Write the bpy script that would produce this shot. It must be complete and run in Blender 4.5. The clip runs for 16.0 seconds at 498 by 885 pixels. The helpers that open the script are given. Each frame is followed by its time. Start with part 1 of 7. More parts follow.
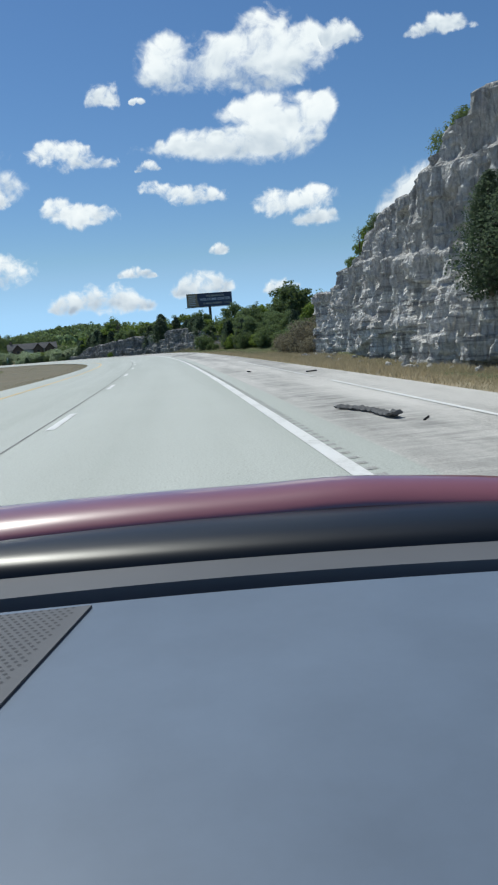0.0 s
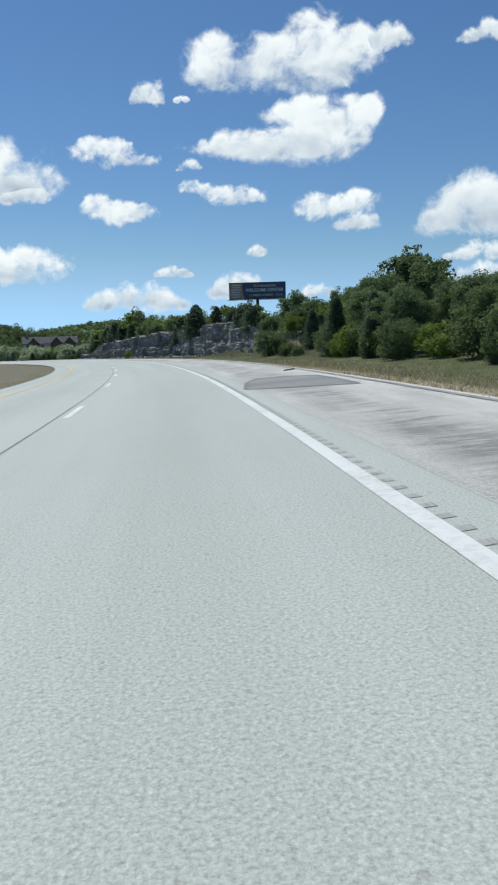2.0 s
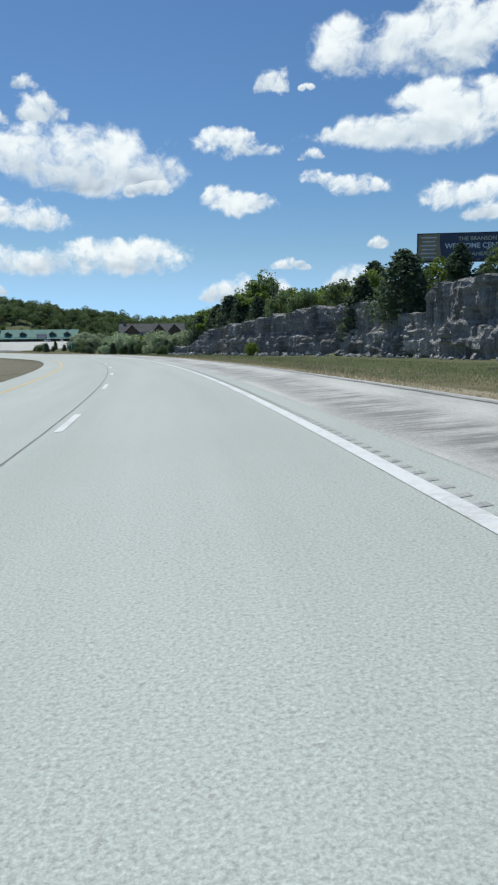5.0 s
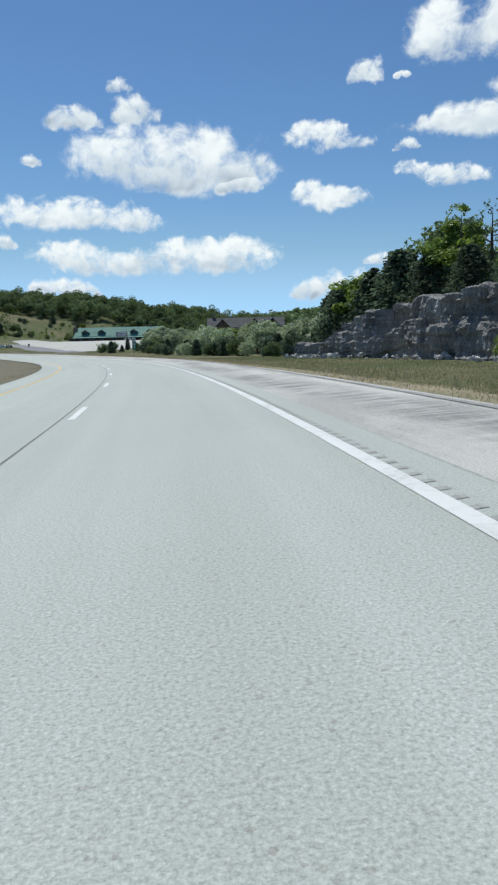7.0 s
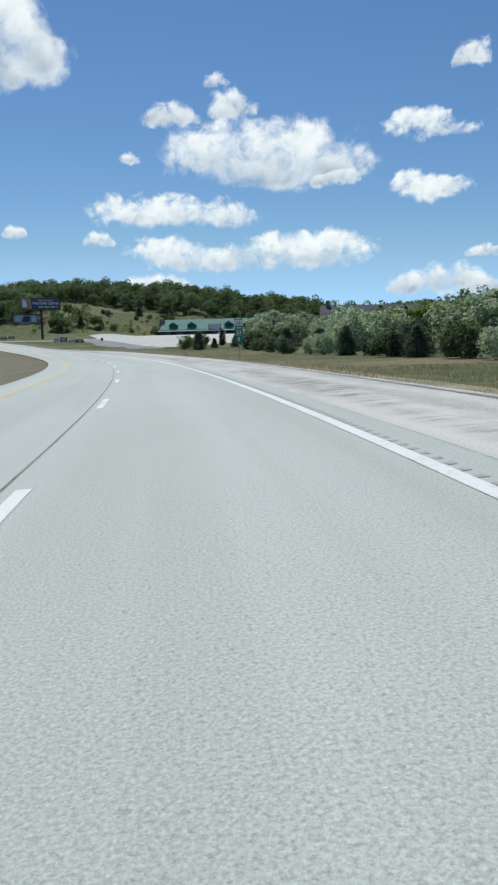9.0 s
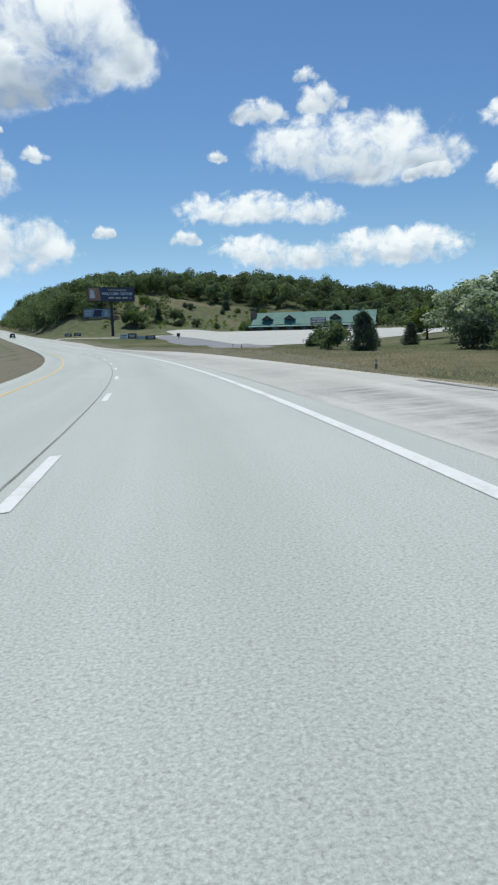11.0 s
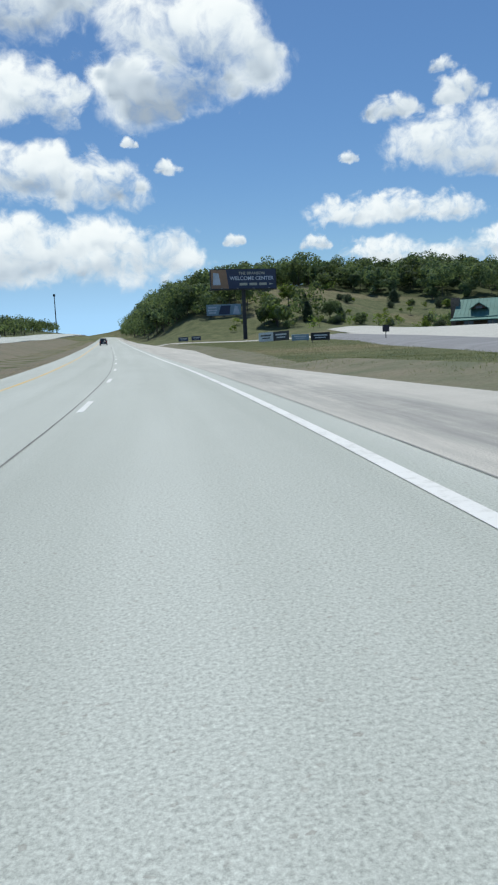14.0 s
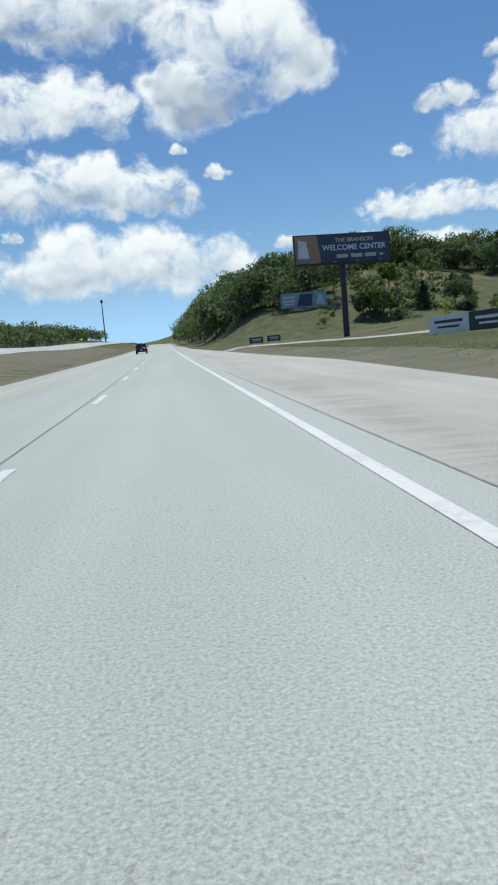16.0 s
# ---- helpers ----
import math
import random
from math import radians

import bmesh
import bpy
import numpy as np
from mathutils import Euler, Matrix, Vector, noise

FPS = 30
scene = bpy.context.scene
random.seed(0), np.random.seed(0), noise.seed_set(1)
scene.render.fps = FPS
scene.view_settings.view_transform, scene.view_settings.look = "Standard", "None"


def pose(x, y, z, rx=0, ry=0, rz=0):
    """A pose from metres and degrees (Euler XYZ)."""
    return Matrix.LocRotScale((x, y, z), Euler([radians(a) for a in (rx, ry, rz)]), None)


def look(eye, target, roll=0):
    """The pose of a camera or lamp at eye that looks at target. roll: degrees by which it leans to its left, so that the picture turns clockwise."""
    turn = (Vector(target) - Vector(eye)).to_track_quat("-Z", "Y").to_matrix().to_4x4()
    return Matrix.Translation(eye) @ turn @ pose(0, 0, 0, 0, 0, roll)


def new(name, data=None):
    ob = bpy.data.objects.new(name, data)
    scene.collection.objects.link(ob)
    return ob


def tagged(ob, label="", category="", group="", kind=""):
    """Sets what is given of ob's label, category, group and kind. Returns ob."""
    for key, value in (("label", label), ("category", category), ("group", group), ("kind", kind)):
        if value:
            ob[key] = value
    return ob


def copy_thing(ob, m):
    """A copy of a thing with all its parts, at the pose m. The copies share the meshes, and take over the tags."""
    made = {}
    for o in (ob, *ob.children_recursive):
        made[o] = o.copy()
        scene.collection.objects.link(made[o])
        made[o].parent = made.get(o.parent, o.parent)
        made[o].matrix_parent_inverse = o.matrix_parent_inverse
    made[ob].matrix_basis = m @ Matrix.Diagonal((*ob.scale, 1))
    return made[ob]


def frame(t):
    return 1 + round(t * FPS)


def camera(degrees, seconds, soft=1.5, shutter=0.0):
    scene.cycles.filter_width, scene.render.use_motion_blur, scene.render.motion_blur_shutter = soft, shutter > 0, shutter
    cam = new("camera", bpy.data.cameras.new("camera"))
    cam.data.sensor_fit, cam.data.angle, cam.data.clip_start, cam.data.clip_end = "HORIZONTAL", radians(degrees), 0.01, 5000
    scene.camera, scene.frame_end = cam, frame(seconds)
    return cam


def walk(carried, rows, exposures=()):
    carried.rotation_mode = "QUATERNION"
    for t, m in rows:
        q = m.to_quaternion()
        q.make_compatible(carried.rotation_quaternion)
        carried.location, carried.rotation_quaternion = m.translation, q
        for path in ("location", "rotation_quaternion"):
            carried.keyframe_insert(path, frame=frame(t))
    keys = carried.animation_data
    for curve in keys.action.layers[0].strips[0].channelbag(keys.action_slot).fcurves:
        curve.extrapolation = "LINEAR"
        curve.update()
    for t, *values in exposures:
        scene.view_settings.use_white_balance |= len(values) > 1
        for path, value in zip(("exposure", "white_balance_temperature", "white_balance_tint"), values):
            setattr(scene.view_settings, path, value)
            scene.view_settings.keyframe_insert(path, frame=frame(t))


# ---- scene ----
cam = camera(38.9, 16.0, soft=2.2)
PATH = [
    (0.0, -0.07, -0.01, 1.20, 81.85, 4.41, 0.00),
    (0.5, -1.71, 14.50, 1.20, 81.99, 3.85, 0.38),
    (1.0, -3.44, 28.99, 1.21, 82.11, 3.25, 0.91),
    (1.5, -5.33, 43.48, 1.24, 82.21, 2.60, 1.64),
    (2.0, -7.43, 57.92, 1.27, 82.27, 1.96, 2.62),
    (2.5, -9.85, 72.32, 1.29, 82.28, 1.42, 3.88),
    (3.0, -12.61, 86.65, 1.29, 82.24, 0.98, 5.34),
    (3.5, -15.78, 100.90, 1.27, 82.16, 0.68, 6.88),
    (4.0, -19.31, 115.06, 1.21, 82.06, 0.56, 8.45),
    (4.5, -23.19, 129.14, 1.14, 82.00, 0.60, 10.06),
    (5.0, -27.45, 143.10, 1.06, 82.00, 0.74, 11.68),
    (5.5, -32.11, 156.94, 0.99, 82.02, 0.93, 13.33),
    (6.0, -37.17, 170.64, 0.93, 82.04, 1.12, 15.06),
    (6.5, -42.65, 184.16, 0.87, 82.02, 1.27, 16.89),
    (7.0, -48.60, 197.50, 0.81, 81.96, 1.35, 18.83),
    (7.5, -55.01, 210.62, 0.73, 81.92, 1.37, 20.75),
    (8.0, -61.87, 223.52, 0.64, 81.86, 1.37, 22.63),
    (8.5, -69.14, 236.18, 0.54, 81.81, 1.36, 24.44),
    (9.0, -76.83, 248.58, 0.43, 81.79, 1.33, 26.20),
    (9.5, -84.86, 260.78, 0.32, 81.81, 1.32, 27.84),
    (10.0, -93.23, 272.75, 0.22, 81.83, 1.31, 29.49),
    (10.5, -101.93, 284.46, 0.12, 81.85, 1.30, 31.19),
    (11.0, -110.98, 295.91, 0.02, 81.87, 1.30, 32.93),
    (11.5, -120.38, 307.08, -0.07, 81.91, 1.32, 34.69),
    (12.0, -130.09, 317.99, -0.14, 82.04, 1.38, 36.42),
    (12.5, -140.11, 328.61, -0.16, 82.25, 1.49, 38.13),
    (13.0, -150.46, 338.91, -0.13, 82.44, 1.67, 39.86),
    (13.5, -161.13, 348.88, -0.04, 82.59, 1.98, 41.56),
    (14.0, -172.09, 358.53, 0.08, 82.65, 2.46, 43.21),
    (14.5, -183.31, 367.87, 0.23, 82.70, 3.04, 44.68),
    (15.0, -194.74, 376.94, 0.41, 82.79, 3.62, 45.91),
    (15.5, -206.35, 385.81, 0.64, 82.96, 4.18, 46.86),
    (16.0, -218.08, 394.50, 0.94, 83.15, 4.76, 47.58),
]
walk(cam, [(t, pose(*p)) for t, *p in PATH], [(0.0, 0.0, 6300.0, 4.0), (16.0, 0.0, 6300.0, 4.0)])

# ---------------------------------------------------------------- light
SUN_AZ, SUN_EL = 40.0, 61.0          # degrees left of +y, and above the horizon
sun_way = Vector((-math.sin(radians(SUN_AZ)) * math.cos(radians(SUN_EL)),
                  math.cos(radians(SUN_AZ)) * math.cos(radians(SUN_EL)), math.sin(radians(SUN_EL))))
world = bpy.data.worlds.new("sky")
scene.world = world
world.use_nodes = True
wt = world.node_tree
wt.nodes.clear()
sky = wt.nodes.new("ShaderNodeTexSky")
sky.sky_type = "NISHITA"
sky.sun_disc = False
sky.sun_elevation = radians(SUN_EL)
sky.sun_rotation = radians(-SUN_AZ)
sky.altitude = 300
sky.air_density, sky.dust_density, sky.ozone_density = 1.0, 0.25, 2.2
bg = wt.nodes.new("ShaderNodeBackground")
bg.inputs["Strength"].default_value = 0.085
wo = wt.nodes.new("ShaderNodeOutputWorld")
rich = wt.nodes.new("ShaderNodeHueSaturation")
rich.inputs["Hue"].default_value, rich.inputs["Saturation"].default_value = 0.504, 1.15
wt.links.new(sky.outputs[0], rich.inputs["Color"])
split = wt.nodes.new("ShaderNodeSeparateColor")
wt.links.new(rich.outputs[0], split.inputs[0])
blend = wt.nodes.new("ShaderNodeCombineColor")


def sky_math(op, a, b):
    n = wt.nodes.new("ShaderNodeMath")
    n.operation = op
    for i, v in enumerate((a, b)):
        if isinstance(v, float):
            n.inputs[i].default_value = v
        else:
            wt.links.new(v, n.inputs[i])
    return n.outputs[0]


# clear dry air: the low sky stays pale blue
green = sky_math("MULTIPLY", split.outputs[1], 0.98)
wt.links.new(sky_math("MINIMUM", sky_math("MULTIPLY", split.outputs[0], 0.90), sky_math("MULTIPLY", green, 0.62)), blend.inputs[0])
wt.links.new(green, blend.inputs[1])
wt.links.new(sky_math("MAXIMUM", sky_math("MULTIPLY", split.outputs[2], 1.03), sky_math("MULTIPLY", green, 1.45)), blend.inputs[2])
wt.links.new(blend.outputs[0], bg.inputs["Color"])
wt.links.new(bg.outputs[0], wo.inputs["Surface"])
sun_data = bpy.data.lights.new("sun", "SUN")
sun_data.energy, sun_data.angle, sun_data.color = 3.6, radians(0.55), (1.0, 0.955, 0.88)
sun = new("sun", sun_data)
sun.matrix_world = look((0, 0, 300), Vector((0, 0, 300)) - sun_way)


# ---------------------------------------------------------------- materials
def material(name, rough=0.8, metal=0.0, color=(0.5, 0.5, 0.5), spec=0.5):
    m = bpy.data.materials.new(name)
    m.use_nodes = True
    b = m.node_tree.nodes["Principled BSDF"]
    b.inputs["Base Color"].default_value = (*color, 1)
    b.inputs["Roughness"].default_value = rough
    b.inputs["Metallic"].default_value = metal
    b.inputs["Specular IOR Level"].default_value = spec
    return m, m.node_tree, b


def nd(tree, kind, links=(), **values):
    """A node with its values; links are (input, socket)."""
    n = tree.nodes.new("ShaderNode" + kind)
    for k, v in values.items():
        if k == "op":
            n.operation = v
        elif k == "blend":
            n.blend_type = v
        elif k == "dtype":
            n.data_type = v
        else:
            n.inputs[k.replace("_", " ")].default_value = v
    for i, s in links:
        tree.links.new(s, n.inputs[i])
    return n


def ramp(tree, sock, stops):
    n = tree.nodes.new("ShaderNodeValToRGB")
    els = n.color_ramp.elements
    while len(els) < len(stops):
        els.new(0.5)
    for e, (p, c) in zip(els, stops):
        e.position, e.color = p, (*c, 1) if len(c) == 3 else c
    tree.links.new(sock, n.inputs[0])
    return n


def grey(v):
    return (v, v, v)


def noise_of(tree, vec, scale, detail=6.0, rough=0.6, stretch=None):
    if stretch:
        mp = nd(tree, "Mapping", [("Vector", vec)], Scale=stretch)
        vec = mp.outputs[0]
    return nd(tree, "TexNoise", [("Vector", vec)], Scale=scale, Detail=detail, Roughness=rough)


def mixc(tree, fac, a, b, blend="MIX"):
    n = tree.nodes.new("ShaderNodeMix")
    n.data_type, n.blend_type = "RGBA", blend
    for i, v in ((0, fac), (6, a), (7, b)):
        if isinstance(v, (float, int)):
            n.inputs[i].default_value = v
        elif isinstance(v, tuple):
            n.inputs[i].default_value = (*v, 1)
        else:
            tree.links.new(v, n.inputs[i])
    return n.outputs[2]


def bump(tree, b, height, strength=0.4, distance=0.02):
    n = nd(tree, "Bump", [("Height", height)], Strength=strength, Distance=distance)
    tree.links.new(n.outputs[0], b.inputs["Normal"])
    return n


def position(tree):
    return tree.nodes.new("ShaderNodeNewGeometry").outputs["Position"]


def uv(tree):
    return tree.nodes.new("ShaderNodeTexCoord").outputs["UV"]


def two_tone(name, c1, c2, scale, rough=0.85, fine=None, bump_s=0.3, stretch=None, spec=0.4):
    """A surface with broad stains and fine grain, in metres."""
    m, t, b = material(name, rough, 0, c1, spec)
    p = position(t)
    n1 = noise_of(t, p, scale, 5, 0.6, stretch)
    n2 = noise_of(t, p, fine or scale * 14, 4, 0.6)
    r = ramp(t, n1.outputs[0], [(0.35, c1), (0.65, c2)])
    g = ramp(t, n2.outputs[0], [(0.3, grey(0.75)), (0.7, grey(1.15))])
    t.links.new(mixc(t, 1.0, r.outputs[0], g.outputs[0], "MULTIPLY"), b.inputs["Base Color"])
    bump(t, b, n2.outputs[0], bump_s, 0.03)
    return m


# pavement: UV is metres, u across (right positive), v along
def pavement(name, base, stain, dark=0.35, groove=False, spill=None):
    m, t, b = material(name, 0.78, 0, base, 0.35)
    c = uv(t)
    long = noise_of(t, c, 1.0, 4, 0.55, (0.7, 0.02, 1))          # wheel tracks and drips
    blot = noise_of(t, c, 0.16, 6, 0.65)
    grain = noise_of(t, c, 70.0, 4, 0.75)
    pebble = noise_of(t, c, 46.0, 4, 0.75)
    chips = nd(t, "TexVoronoi", [("Vector", c)], Scale=48.0)
    col = ramp(t, long.outputs[0], [(0.3, stain), (0.62, base)]).outputs[0]
    col = mixc(t, ramp(t, blot.outputs[0], [(0.42, grey(0.0)), (0.72, grey(dark))]).outputs[0], col, tuple(x * 0.72 for x in stain))
    col = mixc(t, 1.0, col, ramp(t, grain.outputs[0], [(0.3, grey(0.74)), (0.68, grey(1.18))]).outputs[0], "MULTIPLY")
    col = mixc(t, 1.0, col, ramp(t, pebble.outputs[0], [(0.34, grey(0.7)), (0.5, grey(1.0)), (0.66, grey(1.18))]).outputs[0], "MULTIPLY")
    col = mixc(t, ramp(t, chips.outputs["Color"], [(0.86, grey(0.0)), (0.95, grey(0.35))]).outputs[0], col, (0.22, 0.18, 0.15))
    if groove:                                                      # tyre scuffs: long dark bands, broken crosswise
        sway = noise_of(t, c, 1.0, 2, 0.5, (0.0, 0.018, 1))
        u_at = nd(t, "SeparateXYZ", [("Vector", c)]).outputs["X"]
        mid = nd(t, "Math", [(0, sway.outputs[0]), (2, u_at)], op="MULTIPLY_ADD")
        mid.inputs[1].default_value = -3.2
        for centre, wide, much in ((-0.05, 0.85, 0.95), (1.4, 0.4, 0.6)):
            gap = nd(t, "Math", [(0, mid.outputs[0])], op="SUBTRACT")
            gap.inputs[1].default_value = centre
            gap = nd(t, "Math", [(0, gap.outputs[0])], op="ABSOLUTE")
            much *= groove
            band = nd(t, "MapRange", [("Value", gap.outputs[0])])
            for key, val in (("From Min", wide), ("From Max", wide * 0.35), ("To Min", 0.0), ("To Max", much)):
                band.inputs[key].default_value = val
            patch = noise_of(t, c, 1.0, 5, 0.65, (0.5, 0.09, 1))
            cross = noise_of(t, c, 1.0, 5, 0.8, (0.45, 2.4, 1))
            mask = mixc(t, 1.0, band.outputs[0], ramp(t, patch.outputs[0], [(0.38, grey(0.1)), (0.56, grey(1.0))]).outputs[0], "MULTIPLY")
            mask = mixc(t, 1.0, mask, ramp(t, cross.outputs[0], [(0.43, grey(0.12)), (0.56, grey(1.0))]).outputs[0], "MULTIPLY")
            col = mixc(t, mask, col, (0.13, 0.13, 0.125))
    if groove:                                                      # worn patches where dark aggregate shows
        worn = noise_of(t, c, 1.0, 6, 0.7, (0.42, 0.1, 1))
        speck = noise_of(t, c, 16.0, 5, 0.85)
        mask = mixc(t, 1.0, ramp(t, worn.outputs[0], [(0.46, grey(0.0)), (0.6, grey(0.8 * min(1.0, groove)))]).outputs[0],
                    ramp(t, speck.outputs[0], [(0.42, grey(0.15)), (0.56, grey(1.0))]).outputs[0], "MULTIPLY")
        col = mixc(t, mask, col, (0.2, 0.195, 0.18))
    if spill:                                                       # one long dark stain: from, to, side from, side to
        xyz = nd(t, "SeparateXYZ", [("Vector", c)])
        rag = noise_of(t, c, 1.0, 7, 0.72, (1.8, 0.12, 1))
        amount = None
        for axis, lo, hi, soft in (("Y", spill[0], spill[1], 9.0), ("X", spill[2], spill[3], 0.5)):
            for edge, way in ((lo, 1.0), (hi, -1.0)):
                m_ = nd(t, "MapRange", [("Value", xyz.outputs[axis])])
                for key, val in (("From Min", edge - way * soft), ("From Max", edge + way * soft), ("To Min", 0.0), ("To Max", 1.0)):
                    m_.inputs[key].default_value = val
                amount = m_.outputs[0] if amount is None else mixc(t, 1.0, amount, m_.outputs[0], "MULTIPLY")
        amount = mixc(t, 1.0, amount, ramp(t, rag.outputs[0], [(0.38, grey(0.0)), (0.62, grey(0.8))]).outputs[0], "MULTIPLY")
        col = mixc(t, amount, col, (0.23, 0.23, 0.22))
    t.links.new(col, b.inputs["Base Color"])
    bump(t, b, grain.outputs[0], 0.16, 0.004)
    return m


M_ROAD = pavement("worn_pale_concrete", (0.50, 0.525, 0.485), (0.425, 0.45, 0.41), 0.15)
M_SHOULDER = pavement("stained_shoulder", (0.63, 0.61, 0.57), (0.51, 0.495, 0.46), 0.2, 0.8)
M_APRON = pavement("apron_concrete", (0.575, 0.55, 0.495), (0.46, 0.445, 0.405), 0.35, 0.3, (386, 442, 0.8, 2.7))
M_SIDE = pavement("side_road_concrete", (0.56, 0.53, 0.48), (0.44, 0.42, 0.385), 0.25)
M_LOT = pavement("lot_concrete", (0.55, 0.54, 0.49), (0.46, 0.45, 0.41), 0.2)
M_PATCH = pavement("patched_concrete", (0.31, 0.31, 0.30), (0.22, 0.22, 0.21), 0.3)
M_ASPHALT = pavement("worn_asphalt", (0.25, 0.25, 0.26), (0.19, 0.19, 0.20), 0.2)


def paint(name, color, under):
    m, t, b = material(name, 0.6, 0, color, 0.4)
    c = uv(t)
    w = noise_of(t, c, 9.0, 5, 0.75)
    w2 = noise_of(t, c, 0.6, 3, 0.6)
    f = mixc(t, 0.5, w.outputs[0], w2.outputs[0])
    t.links.new(mixc(t, ramp(t, f, [(0.49, grey(0.0)), (0.62, grey(0.8))]).outputs[0], color, under), b.inputs["Base Color"])
    return m


# darker than the road, to paint the shade inside the grooves
M_RUMBLE = pavement("painted_groove_shade", (0.41, 0.41, 0.39), (0.34, 0.34, 0.32), 0.15)
M_WHITE_LINE = paint("white_road_paint", (0.74, 0.74, 0.72), (0.52, 0.52, 0.49))
M_WORN_LINE = paint("worn_road_paint", (0.60, 0.595, 0.57), (0.50, 0.495, 0.47))
M_YELLOW_LINE = paint("yellow_road_paint", (0.75, 0.5, 0.13), (0.5, 0.46, 0.36))
M_JOINT = two_tone("faint_joint", (0.42, 0.415, 0.385), (0.50, 0.495, 0.46), 0.8, 0.8)
M_JOINT_EDGE_SHADE = two_tone("joint_and_edge_shade", (0.24, 0.24, 0.225), (0.38, 0.375, 0.35), 0.6, 0.8)
M_SEAM = two_tone("tar_seam", (0.13, 0.13, 0.125), (0.27, 0.27, 0.255), 1.5, 0.7)


def ground_mat():
    m, t, b = material("dry_grass_ground", 0.97, 0, (0.2, 0.17, 0.1), 0.1)
    p = position(t)
    n1 = noise_of(t, p, 0.028, 6, 0.6)
    n2 = noise_of(t, p, 0.35, 5, 0.65)
    n3 = noise_of(t, p, 7.0, 4, 0.7)
    straw = ramp(t, n2.outputs[0], [(0.3, (0.19, 0.155, 0.095)), (0.6, (0.29, 0.24, 0.15))]).outputs[0]
    green = ramp(t, n2.outputs[0], [(0.3, (0.085, 0.105, 0.05)), (0.65, (0.175, 0.185, 0.095))]).outputs[0]
    col = mixc(t, ramp(t, n1.outputs[0], [(0.30, grey(0.0)), (0.50, grey(1.0))]).outputs[0], straw, green)
    col = mixc(t, 1.0, col, ramp(t, n3.outputs[0], [(0.3, grey(0.65)), (0.7, grey(1.2))]).outputs[0], "MULTIPLY")
    wood = t.nodes.new("ShaderNodeAttribute")
    wood.attribute_name = "wooded"
    floor_c = ramp(t, n2.outputs[0], [(0.3, (0.035, 0.05, 0.02)), (0.65, (0.07, 0.085, 0.035))]).outputs[0]
    col = mixc(t, wood.outputs["Fac"], col, floor_c)
    t.links.new(col, b.inputs["Base Color"])
    bump(t, b, n3.outputs[0], 0.9, 0.12)
    return m


M_GROUND = ground_mat()
M_VERGE = two_tone("straw_verge", (0.36, 0.30, 0.20), (0.24, 0.22, 0.13), 0.4, 0.95, 9.0, 0.8)
M_ISLAND = two_tone("dull_island_turf", (0.21, 0.185, 0.125), (0.13, 0.14, 0.08), 0.5, 0.97, 8.0, 0.8)
M_MEDIAN = two_tone("brown_median_turf", (0.20, 0.165, 0.115), (0.145, 0.14, 0.085), 0.25, 0.95, 6.0, 0.8)


